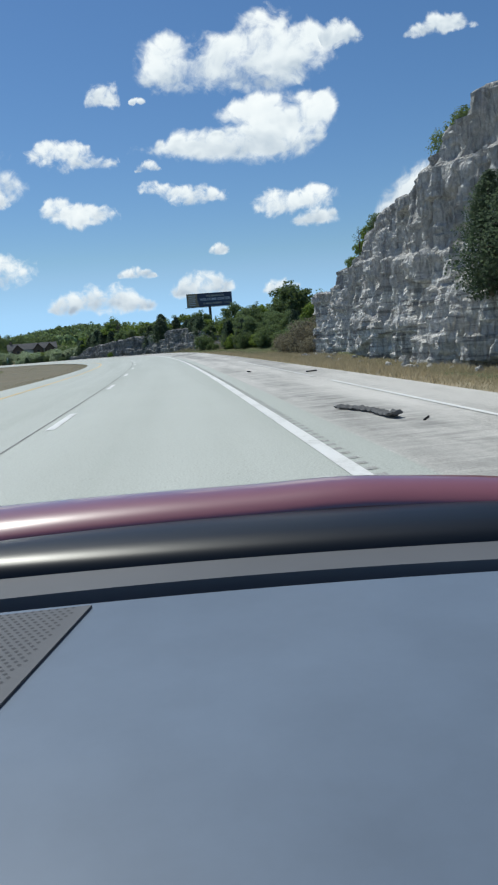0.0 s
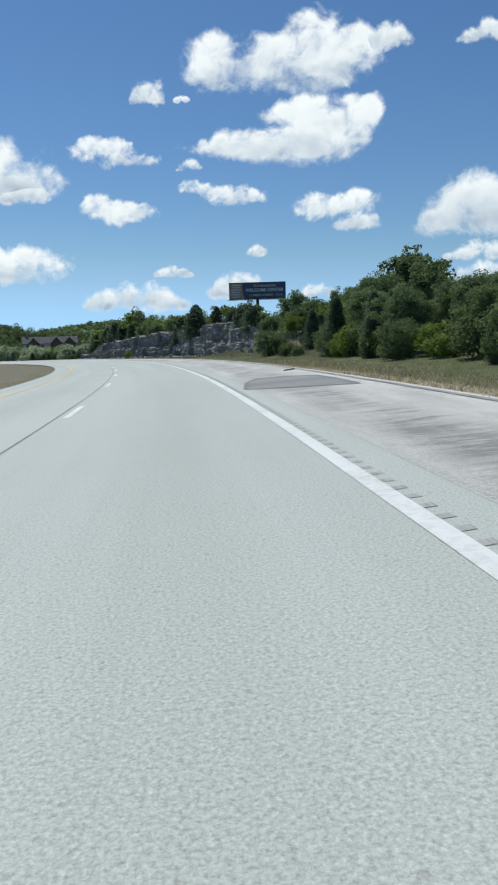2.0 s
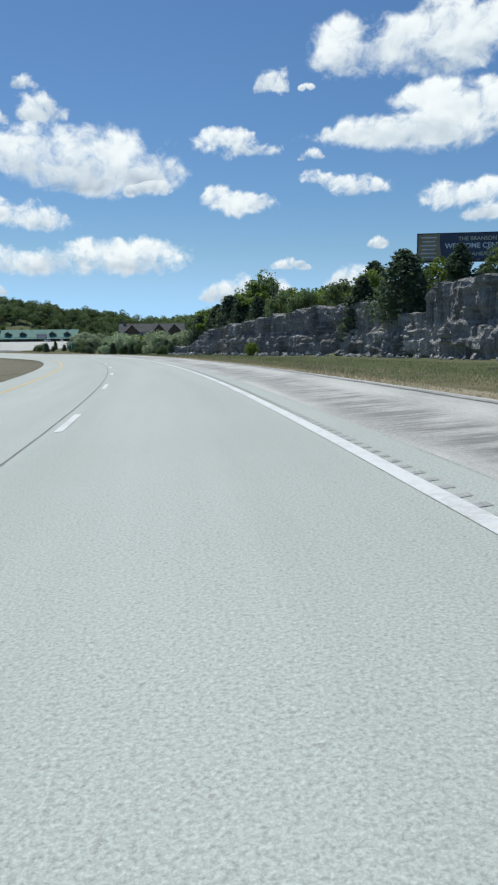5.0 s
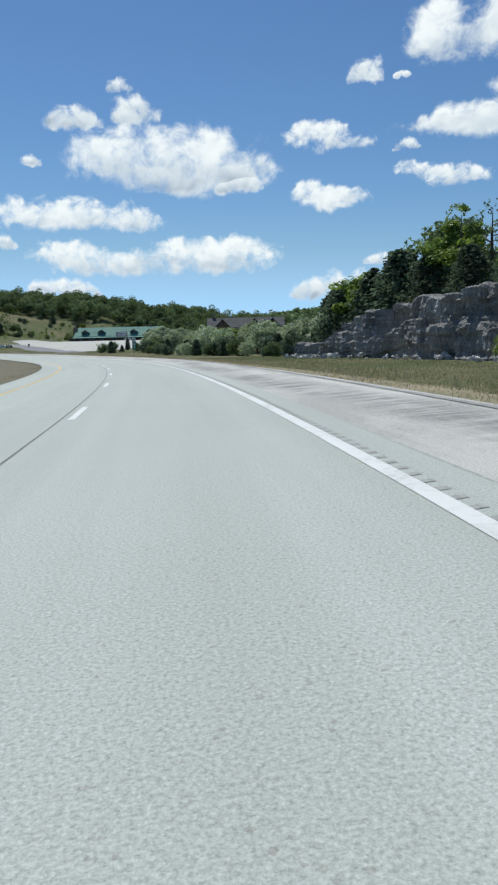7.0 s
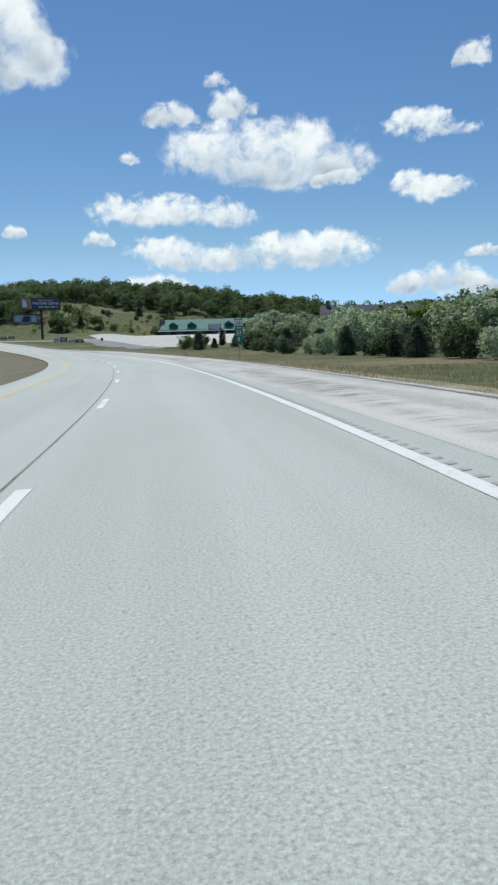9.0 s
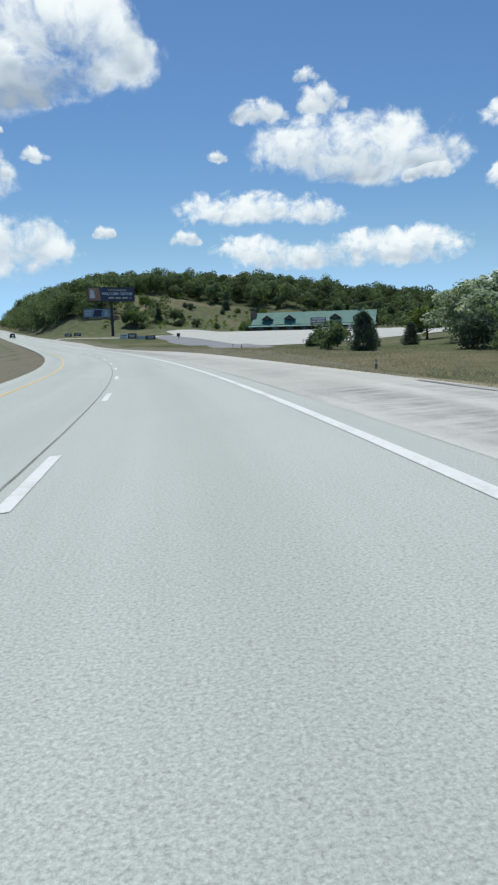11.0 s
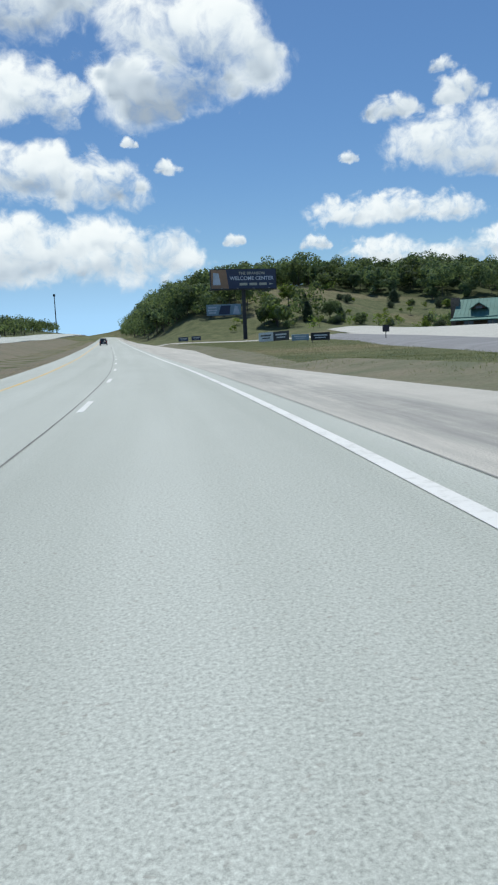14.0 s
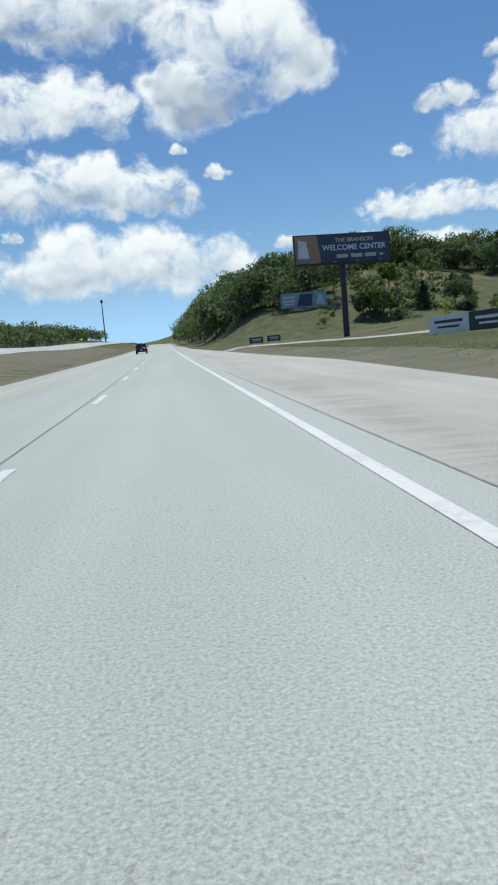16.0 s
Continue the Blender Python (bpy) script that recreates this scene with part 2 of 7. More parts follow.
def rock_mat(name, light, mid, dark, streak=0.55, pale=0.0):
    m, t, b = material(name, 0.92, 0, mid, 0.2)
    p = position(t)
    big = noise_of(t, p, 0.22, 5, 0.6)
    bed = noise_of(t, p, 1.0, 4, 0.6, (0.25, 0.25, 2.6))          # bedding
    run = noise_of(t, p, 1.0, 5, 0.65, (2.4, 2.4, 0.14))           # water streaks
    fine = noise_of(t, p, 6.0, 6, 0.7)
    col = ramp(t, big.outputs[0], [(0.3, dark), (0.5, mid), (0.72, light)]).outputs[0]
    col = mixc(t, ramp(t, bed.outputs[0], [(0.48, grey(0.0)), (0.64, grey(0.4))]).outputs[0], col, light)
    col = mixc(t, ramp(t, run.outputs[0], [(0.48, grey(0.0)), (0.62, grey(streak))]).outputs[0], col, dark)
    if pale:                                                       # the lower beds are paler stone
        z = nd(t, "SeparateXYZ", [("Vector", p)]).outputs["Z"]
        zz = nd(t, "Math", [(0, big.outputs[0]), (2, z)], op="MULTIPLY_ADD")
        zz.inputs[1].default_value = 3.0
        low_bed = nd(t, "MapRange", [("Value", zz.outputs[0])])
        for key, val in (("From Min", 6.0), ("From Max", 4.4), ("To Min", 0.0), ("To Max", pale)):
            low_bed.inputs[key].default_value = val
        thin = noise_of(t, p, 1.0, 3, 0.55, (0.35, 0.35, 5.5))     # thin beds; dark lines paint the joints and the shadows under ledges
        pale_c = ramp(t, bed.outputs[0], [(0.38, (0.58, 0.56, 0.53)), (0.62, (0.88, 0.86, 0.82))]).outputs[0]
        pale_c = mixc(t, ramp(t, thin.outputs[0], [(0.40, grey(0.75)), (0.47, grey(0.0))]).outputs[0], pale_c, dark)
        wash = noise_of(t, p, 1.0, 4, 0.6, (1.1, 1.1, 0.1))        # clean runs between the stained ones
        col = mixc(t, ramp(t, wash.outputs[0], [(0.52, grey(0.0)), (0.64, grey(0.7))]).outputs[0], col, light)
        col = mixc(t, low_bed.outputs[0], col, pale_c)
    col = mixc(t, 1.0, col, ramp(t, fine.outputs[0], [(0.3, grey(0.68)), (0.7, grey(1.25))]).outputs[0], "MULTIPLY")
    long_p = nd(t, "VectorMath", [(0, p)], op="MULTIPLY")
    long_p.inputs[1].default_value = (4.5, 4.5, 1.1)
    crack = nd(t, "TexVoronoi", [("Vector", long_p.outputs[0])], Scale=1.0)
    crack.feature = "DISTANCE_TO_EDGE"
    edge = ramp(t, crack.outputs["Distance"], [(0.0, grey(0.0)), (0.25, grey(1.0))])
    col = mixc(t, 1.0, col, ramp(t, crack.outputs["Distance"], [(0.0, grey(0.82)), (0.12, grey(1.0))]).outputs[0], "MULTIPLY")
    t.links.new(col, b.inputs["Base Color"])
    relief = mixc(t, 0.3, fine.outputs[0], edge.outputs[0])
    bump(t, b, relief, 1.0, 0.22)
    return m


M_ROCK = rock_mat("grey_limestone", (0.74, 0.72, 0.685), (0.53, 0.51, 0.485), (0.25, 0.245, 0.235), 0.7, 0.9)
M_ROCK2 = rock_mat("dark_limestone", (0.55, 0.53, 0.50), (0.35, 0.34, 0.325), (0.14, 0.137, 0.135))


def leaf_mat(name, c1, c2, gloss=0.5, through_c=None):
    m, t, b = material(name, gloss, 0, c1, 0.12)
    g = t.nodes.new("ShaderNodeNewGeometry")
    o = t.nodes.new("ShaderNodeObjectInfo")
    r = ramp(t, g.outputs["Random Per Island"], [(0.0, c1), (1.0, c2)])
    hs = t.nodes.new("ShaderNodeHueSaturation")
    v = nd(t, "MapRange", [("Value", o.outputs["Random"])])
    v.inputs["To Min"].default_value, v.inputs["To Max"].default_value = 0.75, 1.25
    tint_a = t.nodes.new("ShaderNodeAttribute")
    tint_a.attribute_name = "tint"
    tv_ = nd(t, "Math", [(0, tint_a.outputs["Fac"])], op="ADD")
    tv_.inputs[1].default_value = 1.0
    both = nd(t, "Math", [(0, v.outputs[0]), (1, tv_.outputs[0])], op="MULTIPLY")
    t.links.new(both.outputs[0], hs.inputs["Value"])
    t.links.new(r.outputs[0], hs.inputs["Color"])
    t.links.new(hs.outputs[0], b.inputs["Base Color"])
    tr = t.nodes.new("ShaderNodeBsdfTranslucent")
    tint = mixc(t, 0.5, hs.outputs[0], through_c or (0.18, 0.24, 0.04))
    t.links.new(tint, tr.inputs["Color"])
    mx = t.nodes.new("ShaderNodeMixShader")
    mx.inputs[0].default_value = 0.48
    t.links.new(b.outputs[0], mx.inputs[1])
    t.links.new(tr.outputs[0], mx.inputs[2])
    t.links.new(mx.outputs[0], t.nodes["Material Output"].inputs["Surface"])
    return m


M_LEAF = leaf_mat("oak_leaves", (0.115, 0.165, 0.09), (0.225, 0.29, 0.155), 0.75)
M_CEDAR = leaf_mat("cedar_foliage", (0.08, 0.115, 0.075), (0.155, 0.205, 0.13), 0.7, (0.11, 0.155, 0.075))
M_PALE = leaf_mat("pale_leaves", (0.17, 0.24, 0.12), (0.62, 0.67, 0.53), 0.5, (0.42, 0.5, 0.22))
M_BRIGHT = leaf_mat("light_green_leaves", (0.10, 0.17, 0.035), (0.22, 0.31, 0.08), 0.5, (0.3, 0.36, 0.06))
M_BARK = two_tone("bark", (0.10, 0.08, 0.065), (0.17, 0.145, 0.12), 3.0, 0.95, 24.0, 0.8, (1, 1, 0.25))
M_STRAW = leaf_mat("dry_grass_blades", (0.33, 0.28, 0.18), (0.56, 0.48, 0.34), 0.8, (0.55, 0.47, 0.3))
M_SCRUB = leaf_mat("brown_brush", (0.17, 0.155, 0.11), (0.36, 0.33, 0.25), 0.85, (0.18, 0.16, 0.09))
M_GREENGRASS = leaf_mat("green_grass_blades", (0.11, 0.135, 0.06), (0.27, 0.28, 0.15), 0.8, (0.24, 0.26, 0.11))


# ---------------------------------------------------------------- mesh helpers
def mesh_from(name, verts, faces, mats, uvs=None, smooth=False, slots=None):
    me = bpy.data.meshes.new(name)
    me.from_pydata([tuple(v) for v in np.asarray(verts, float)] if not isinstance(verts, list) else verts, [],
                   faces.tolist() if isinstance(faces, np.ndarray) else faces)
    for m in (mats if isinstance(mats, (list, tuple)) else [mats]):
        me.materials.append(m)
    if uvs is not None:
        layer = me.uv_layers.new(name="UVMap")
        idx = np.zeros(len(me.loops), int)
        me.loops.foreach_get("vertex_index", idx)
        layer.data.foreach_set("uv", np.asarray(uvs, float)[idx].ravel())
    if slots is not None:
        me.polygons.foreach_set("material_index", np.asarray(slots, int))
    if smooth:
        me.polygons.foreach_set("use_smooth", np.ones(len(me.polygons), bool))
    me.update()
    return me


def thing(name, label, category, group="", kind=""):
    return tagged(new(name), label, category, group, kind)


def put(ob, parent):
    ob.parent = parent
    return ob


def part(name, data, mat, parent, label=""):
    """One mesh object under a thing; data is a bmesh or a mesh."""
    if isinstance(data, bmesh.types.BMesh):
        me = bpy.data.meshes.new(name)
        data.to_mesh(me)
        data.free()
        me.materials.append(mat)
    else:
        me = data
    ob = new(name, me)
    ob.parent = parent
    if label:
        ob["label"] = label
    return ob


def box_bm(sx, sy, sz, at=(0, 0, 0), bevel=0.0, turn=(0, 0, 0)):
    bm = bmesh.new()
    bmesh.ops.create_cube(bm, size=1)
    bmesh.ops.scale(bm, vec=(sx, sy, sz), verts=bm.verts)
    if bevel:
        bmesh.ops.bevel(bm, geom=list(bm.edges), offset=bevel, segments=2, affect="EDGES", profile=0.6)
    bmesh.ops.transform(bm, matrix=pose(*at, *turn), verts=bm.verts)
    return bm


def tube(points, radii, sides=8, cap=True):
    """Vertices and faces of a tapered tube along points."""
    v, f = [], []
    pts = [Vector(p) for p in points]
    for i, p in enumerate(pts):
        d = (pts[min(i + 1, len(pts) - 1)] - pts[max(i - 1, 0)]).normalized()
        a = d.orthogonal().normalized() if abs(d.z) < 0.95 else Vector((1, 0, 0))
        a = (a - d * a.dot(d)).normalized()
        b = d.cross(a)
        for k in range(sides):
            q = 2 * math.pi * k / sides
            v.append(tuple(p + (a * math.cos(q) + b * math.sin(q)) * radii[i]))
    for i in range(len(pts) - 1):
        for k in range(sides):
            k2 = (k + 1) % sides
            f.append((i * sides + k, i * sides + k2, (i + 1) * sides + k2, (i + 1) * sides + k))
    if cap:
        f.append(tuple(range(sides - 1, -1, -1)))
        f.append(tuple((len(pts) - 1) * sides + k for k in range(sides)))
    return v, f


def join(pieces):
    v, f = [], []
    for pv, pf in pieces:
        o = len(v)
        v += list(pv)
        f += [tuple(i + o for i in q) for q in pf]
    return v, f


# ---------------------------------------------------------------- the road's line
# right edge line of the carriageway: x, y, z, cross slope in degrees (right side up)
LINE = np.array([
    (22.3, -198.6, 0.2, 0.0), (11.9, -99.3, 0.1, 0.0), (1.49, 0.16, 0.0, 0.1), (-1.91, 29.19, 0.04, 1.2), (-5.86, 58.17, 0.13, 2.5),
    (-10.84, 87.01, 0.2, 3.5), (-17.39, 115.56, 0.14, 3.9), (-25.59, 143.7, -0.02, 3.75), (-35.39, 171.32, -0.16, 3.4),
    (-46.89, 198.29, -0.29, 3.2), (-60.06, 224.5, -0.44, 3.2), (-74.89, 249.81, -0.64, 3.2), (-91.35, 274.09, -0.86, 3.2),
    (-109.19, 297.37, -1.05, 3.2), (-128.42, 319.52, -1.2, 3.1), (-148.99, 340.44, -1.2, 2.8), (-170.8, 360.05, -1.05, 2.0),
    (-193.6, 378.44, -0.76, 0.9), (-217.06, 395.94, -0.27, -0.2)])
TAIL = np.array([(-265.6, 431.0, 1.3, -0.5), (-379.5, 512.8, 5.6, -0.5), (-582.5, 658.7, 14.0, -0.5), (-785.5, 804.6, 20.5, -0.5),
                 (-1029, 979.5, 23.5, -0.5), (-1516, 1329.5, 22, -0.5)])
CTRL = np.vstack([LINE, TAIL])
U = np.concatenate([[0], np.cumsum(np.linalg.norm(np.diff(CTRL[:, :2], axis=0), axis=1))])
S0 = U[2]                                  # metres along are counted from the third point
TANG = np.gradient(CTRL, U, axis=0)


def line_at(s):
    u = np.clip(np.asarray(s, float) + S0, 0, U[-1] - 1e-6)
    i = np.clip(np.searchsorted(U, u, side="right") - 1, 0, len(U) - 2)
    h = U[i + 1] - U[i]
    f = ((u - U[i]) / h)[..., None]
    h = h[..., None]
    return ((2 * f**3 - 3 * f**2 + 1) * CTRL[i] + (f**3 - 2 * f**2 + f) * h * TANG[i]
            + (-2 * f**3 + 3 * f**2) * CTRL[i + 1] + (f**3 - f**2) * h * TANG[i + 1])


def road(s, lat, up=0.0):
    """Points of the road's surface, lat metres right of the edge line."""
    s = np.asarray(s, float)
    p, q = line_at(s), line_at(s + 0.5)
    d = (q - p)[..., :2]
    d = d / np.linalg.norm(d, axis=-1, keepdims=True)
    lat = np.broadcast_to(np.asarray(lat, float), s.shape)
    out = np.empty(s.shape + (3,))
    out[..., 0] = p[..., 0] + d[..., 1] * lat
    out[..., 1] = p[..., 1] - d[..., 0] * lat
    out[..., 2] = p[..., 2] + np.tan(np.radians(p[..., 3])) * np.clip(lat, -12, 9) + up
    return out


TAB_S = np.arange(-190, 1690, 2.0)
TAB = line_at(TAB_S)
TAB_D = line_at(TAB_S + 0.5)[:, :2] - TAB[:, :2]
TAB_D /= np.linalg.norm(TAB_D, axis=1)[:, None]


def along(x, y):
    """Metres along and to the right of the edge line, and the line's height and slope."""
    x, y = np.ravel(x), np.ravel(y)
    s, l, z, c = (np.empty(len(x)) for _ in range(4))
    for a in range(0, len(x), 4000):
        e = slice(a, a + 4000)
        dx, dy = x[e, None] - TAB[None, :, 0], y[e, None] - TAB[None, :, 1]
        k = np.argmin(dx * dx + dy * dy, axis=1)
        r = np.arange(len(k))
        ddx, ddy = dx[r, k], dy[r, k]
        f = ddx * TAB_D[k, 0] + ddy * TAB_D[k, 1]
        s[e] = TAB_S[k] + f
        side = ddx * TAB_D[k, 1] - ddy * TAB_D[k, 0]
        l[e] = side
        z[e], c[e] = TAB[k, 2], TAB[k, 3]
    return s, l, z, c


def ease(x, a, b):
    t = np.clip((np.asarray(x, float) - a) / (b - a), 0, 1)
    return t * t * (3 - 2 * t)


EDGE_S = [-150, 20, 55, 110, 150, 195, 240, 270, 320, 350, 365, 390, 405, 425, 445, 456, 470, 484, 503, 520, 540, 640]
EDGE_L = [3.5, 3.5, 3.25, 3.35, 3.0, 2.65, 2.7, 2.85, 3.2, 3.75, 4.1, 4.8, 4.7, 3.7, 3.3, 3.5, 4.3, 5.2, 6.4, 5.6, 5.2, 2.1]


def edge_right(s):
    """The pavement's right edge: the shoulder, widening into the turn-off."""
    return np.interp(s, EDGE_S, EDGE_L)


HILLS = [(-405, 690, 17, 110, 95), (-340, 635, 4, 60, 50), (-560, 760, 12, 130, 70), (-250, 690, 3, 90, 60), (-370, 1560, 44, 180, 190),
         (-60, 1330, 8, 200, 160), (-780, 520, 8, 230, 120), (300, 1100, 24, 320, 240), (180, 420, 14, 110, 160), (-1300, 500, 45, 420, 300),
         (-1500, 1900, 70, 600, 300), (600, 0, 50, 300, 500), (-700, -200, 30, 350, 350)]


def height(x, y):
    """The ground's height."""
    x, y = np.asarray(x, float), np.asarray(y, float)
    shape = x.shape
    s, l, z, c = along(x, y)
    base = z + np.tan(np.radians(c)) * np.clip(l, -10, 4) 
    base = base - np.clip(z - 4.0, 0, None) * ease(np.abs(l), 90, 320)
    right = edge_right(s)
    g = base.copy()
    # right-hand verge, ditch and banks
    d = l - right
    isle = ease(s, 345, 375) * (1 - ease(s, 555, 600))
    g += np.where(d > 0, (-0.12 - 0.3 * ease(d, 0.3, 4)) * (1 - isle) + isle * (-0.06 + 0.36 * ease(d, 0.2, 3.5)), 0)
    cut1 = ease(s, 54, 47)
    top1 = 2.9 + 2.4 * ease(s, 50, 46) + 1.0 * ease(s, 45, 42) + 1.6 * ease(s, 41, 28) + 2.0 * ease(s, 20, -20)
    g += cut1 * top1 * ease(l, 11.3, 15.5)
    bank = ease(s, 48, 70) * (1 - ease(s, 160, 180))
    g += bank * (2.6 * ease(l, 9, 30) + 3.0 * ease(l, 30, 70))
    cut2 = ease(s, 160, 182) * (1 - ease(s, 262, 290))
    g += cut2 * ((4.0 + 0.8 * np.sin(s / 13)) * ease(l, 27.0 - 3.4 * ease(s, 215, 250), 30.5 - 2.0 * ease(s, 215, 250)) + 2.2 * ease(l, 34, 80))
    low = ease(s, 268, 290) 
    g += low * (2.4 * ease(l, 20, 60))
    # inside of the bend and the median
    m = -8.8 - l
    g += np.where(m > 0, -0.15 - 0.35 * ease(m, 0.5, 6), 0)
    g += ease(s, 350, 450) * np.where(m > 0, 2.0 * ease(m, 3, 15), 0)
    g += ease(s, 598, 690) * (13.0 * ease(l, 7, 26) - 7.0 * ease(l, 55, 100))
    # under the pavement
    g = np.where((l > -8.7) & (d < 0), g - 0.4, g)
    # hills, away from the road
    away = ease(np.abs(l), 30 - 14 * ease(s, 540, 600), 110 - 40 * ease(s, 540, 600))
    xf, yf = x.ravel(), y.ravel()
    for hx, hy, a, rx, ry in HILLS:
        g += away * a * np.exp(-(((xf - hx) / rx) ** 2 + ((yf - hy) / ry) ** 2))
    g += away * 1.2 * (np.sin(xf / 37.0) * np.cos(yf / 29.0) + 0.6 * np.sin(xf / 13 + yf / 17))
    # the level lot by the long building
    rise = (xf + 163) * -0.45 + (yf - 405) * 0.89
    across = (xf + 163) * 0.89 + (yf - 405) * 0.45
    lot = ease(rise, -8, 6) * ease(rise, 180, 156) * ease(np.abs(across - 8), 62, 42)
    g = g * (1 - lot) + np.clip(-0.9 + 0.039 * rise, -0.9, 3.4) * lot
    return g.reshape(shape)


def height1(x, y):
    return float(height(np.array([x]), np.array([y]))[0])


def spaced(lo, hi, fine_lo, fine_hi, step, grow=1.16):
    mid = list(np.arange(fine_lo, fine_hi + step, step))
    a, d = [], step
    v = fine_lo
    while v > lo:
        d *= grow
        v -= d
        a.append(v)
    b, d, v = [], step, mid[-1]
    while v < hi:
        d *= grow
        v += d
        b.append(v)
    return np.array(a[::-1] + mid + b)


def grid_faces(nx, ny):
    i = np.arange((nx - 1) * (ny - 1))
    a = (i // (nx - 1)) * nx + i % (nx - 1)
    return np.stack([a, a + 1, a + nx + 1, a + nx], 1)


gx = spaced(-4300, 4300, -430, 90, 3.2)
gy = spaced(-3600, 4600, -40, 720, 3.2)
GX, GY = np.meshgrid(gx, gy)
GZ = height(GX, GY)
ground = new("ground", mesh_from("ground", np.stack([GX.ravel(), GY.ravel(), GZ.ravel()], 1), grid_faces(len(gx), len(gy)), M_GROUND, smooth=True))
gs, gl, _, _ = along(GX, GY)
clear = ease(np.hypot((GX.ravel() + 280) / 78, (GY.ravel() - 564) / 40), 0.9, 1.1) * ease(np.hypot(GX.ravel() + 300, GY.ravel() - 505), 26, 40)
wooded = np.maximum(ease(GY.ravel(), 700, 800) * ease(gl, 50, 90), ease(gl, 14, 22) * ease(gs, 645, 670) * clear * ease(GX.ravel(), -200, -240))
wooded = np.maximum(wooded, ease(gl, -44, -54) * ease(gs, 600, 640))
wooded = np.maximum(wooded, ease(gl, 40, 52) * ease(gs, 50, 80) * (1 - ease(gs, 150, 175)))
ground.data.attributes.new("wooded", "FLOAT", "POINT").data.foreach_set("value", wooded)
tagged(ground, "dry grassy land with low wooded hills", "ground", kind="structure")


def ribbon(name, s0, s1, lats, mat, up=0.0, step=2.0, skirt=0.0, follow=None):
    """A strip laid along the road between the side offsets (numbers or functions of s)."""
    s = np.arange(s0, s1 + step * 0.5, step)
    cols = []
    for k, l in enumerate(lats):
        L = l(s) if callable(l) else np.full(len(s), float(l))
        p = road(s, L, up)
        if follow is not None:
            p[:, 2] = follow(p, k, s)
        cols.append((p, L))
    if skirt:
        for k, at in ((0, 0), (-1, len(cols))):
            p, L = cols[k]
            q = p.copy()
            q[:, 2] -= skirt
            cols.insert(at if k == 0 else len(cols), (q, L))
    V = np.stack([p for p, _ in cols], 1)
    UVs = np.stack([np.stack([L, s], 1) for _, L in cols], 1)
    me = mesh_from(name, V.reshape(-1, 3), grid_faces(len(cols), len(s)), mat, UVs.reshape(-1, 2), smooth=False)
    return new(name, me)


carriageway = ribbon("road", -150, 1600, [-9.2, -8.7, -7.5, -3.75, 0.57], M_ROAD, 0.0, 4.0)
tagged(carriageway, "pale worn concrete highway carriageway curving to one side", "road", kind="structure")
shoulder = ribbon("shoulder", -150, 338, [0.545, 1.8, edge_right, lambda s: edge_right(s) + 0.3], M_SHOULDER, -0.004, 4.0)
apron = ribbon("apron", 338, 1600, [0.545, 1.8, 3.4, edge_right, lambda s: edge_right(s) + 0.3], M_APRON, -0.004, 4.0)
tagged(apron, "widening pale concrete apron at the turn-off", "road shoulder", kind="structure")
tagged(shoulder, "wide paved shoulder with dark scuffs and tyre stains", "road shoulder", kind="structure")


def part_ribbon(name, parent, *a, **k):
    ob = ribbon(name, *a, **k)
    ob.parent = parent
    return ob


part_ribbon("edge_line", carriageway, -150, 1500, [-0.115, 0.055], M_WHITE_LINE, up=0.006, step=4.0)["label"] = "solid white edge line"
part_ribbon("yellow_line", carriageway, -150, 1500, [-7.48, -7.33], M_YELLOW_LINE, up=0.006, step=4.0)["label"] = "solid yellow edge line"
part_ribbon("seam", carriageway, -150, 1500, [-3.92, -3.885], M_SEAM, up=0.005, step=4.0)["label"] = "dark tarred lengthwise joint"
part_ribbon("seam", shoulder, -150, 338, [0.535, 0.56], M_JOINT, up=0.002, step=4.0)
part_ribbon("seam", apron, 338, 1500, [0.54, 0.57], M_JOINT_EDGE_SHADE, up=0.006, step=4.0)


# dark strip: the asphalt edge, with the shadow line along it painted in
part_ribbon("edge_strip", shoulder, 30, 338, [lambda s: edge_right(s) + 0.0, lambda s: edge_right(s) + 0.13], M_JOINT_EDGE_SHADE, up=0.008, step=4.0)["label"] = "dark strip for the asphalt pavement edge and its shadow line"
# repaired patch in the shoulder
rim = np.array([(76.2, 0.35), (75.6, 1.2), (75.0, 2.1), (74.6, 2.85), (77.0, 2.95), (79.4, 2.9), (80.4, 2.1), (80.6, 1.3), (79.0, 0.75)])
patch = new("repair_patch", mesh_from("repair_patch", road(rim[:, 0], rim[:, 1], 0.003), [tuple(range(len(rim)))], M_PATCH, rim))
patch.data.flip_normals()
patch.parent = shoulder
patch["label"] = "grey repaired patch"
for i in range(len(rim)):
    a_, b_ = rim[i], rim[(i + 1) % len(rim)]
    d_ = np.array([b_[1] - a_[1], a_[0] - b_[0]]) / np.hypot(*(b_ - a_)) * 0.06
    quad_ = np.array([a_ - d_, b_ - d_, b_ + d_, a_ + d_])
    put(new("patch_seam", mesh_from("patch_seam", road(quad_[:, 0], quad_[:, 1], 0.007), [(0, 1, 2, 3)], M_SEAM, quad_)), shoulder)

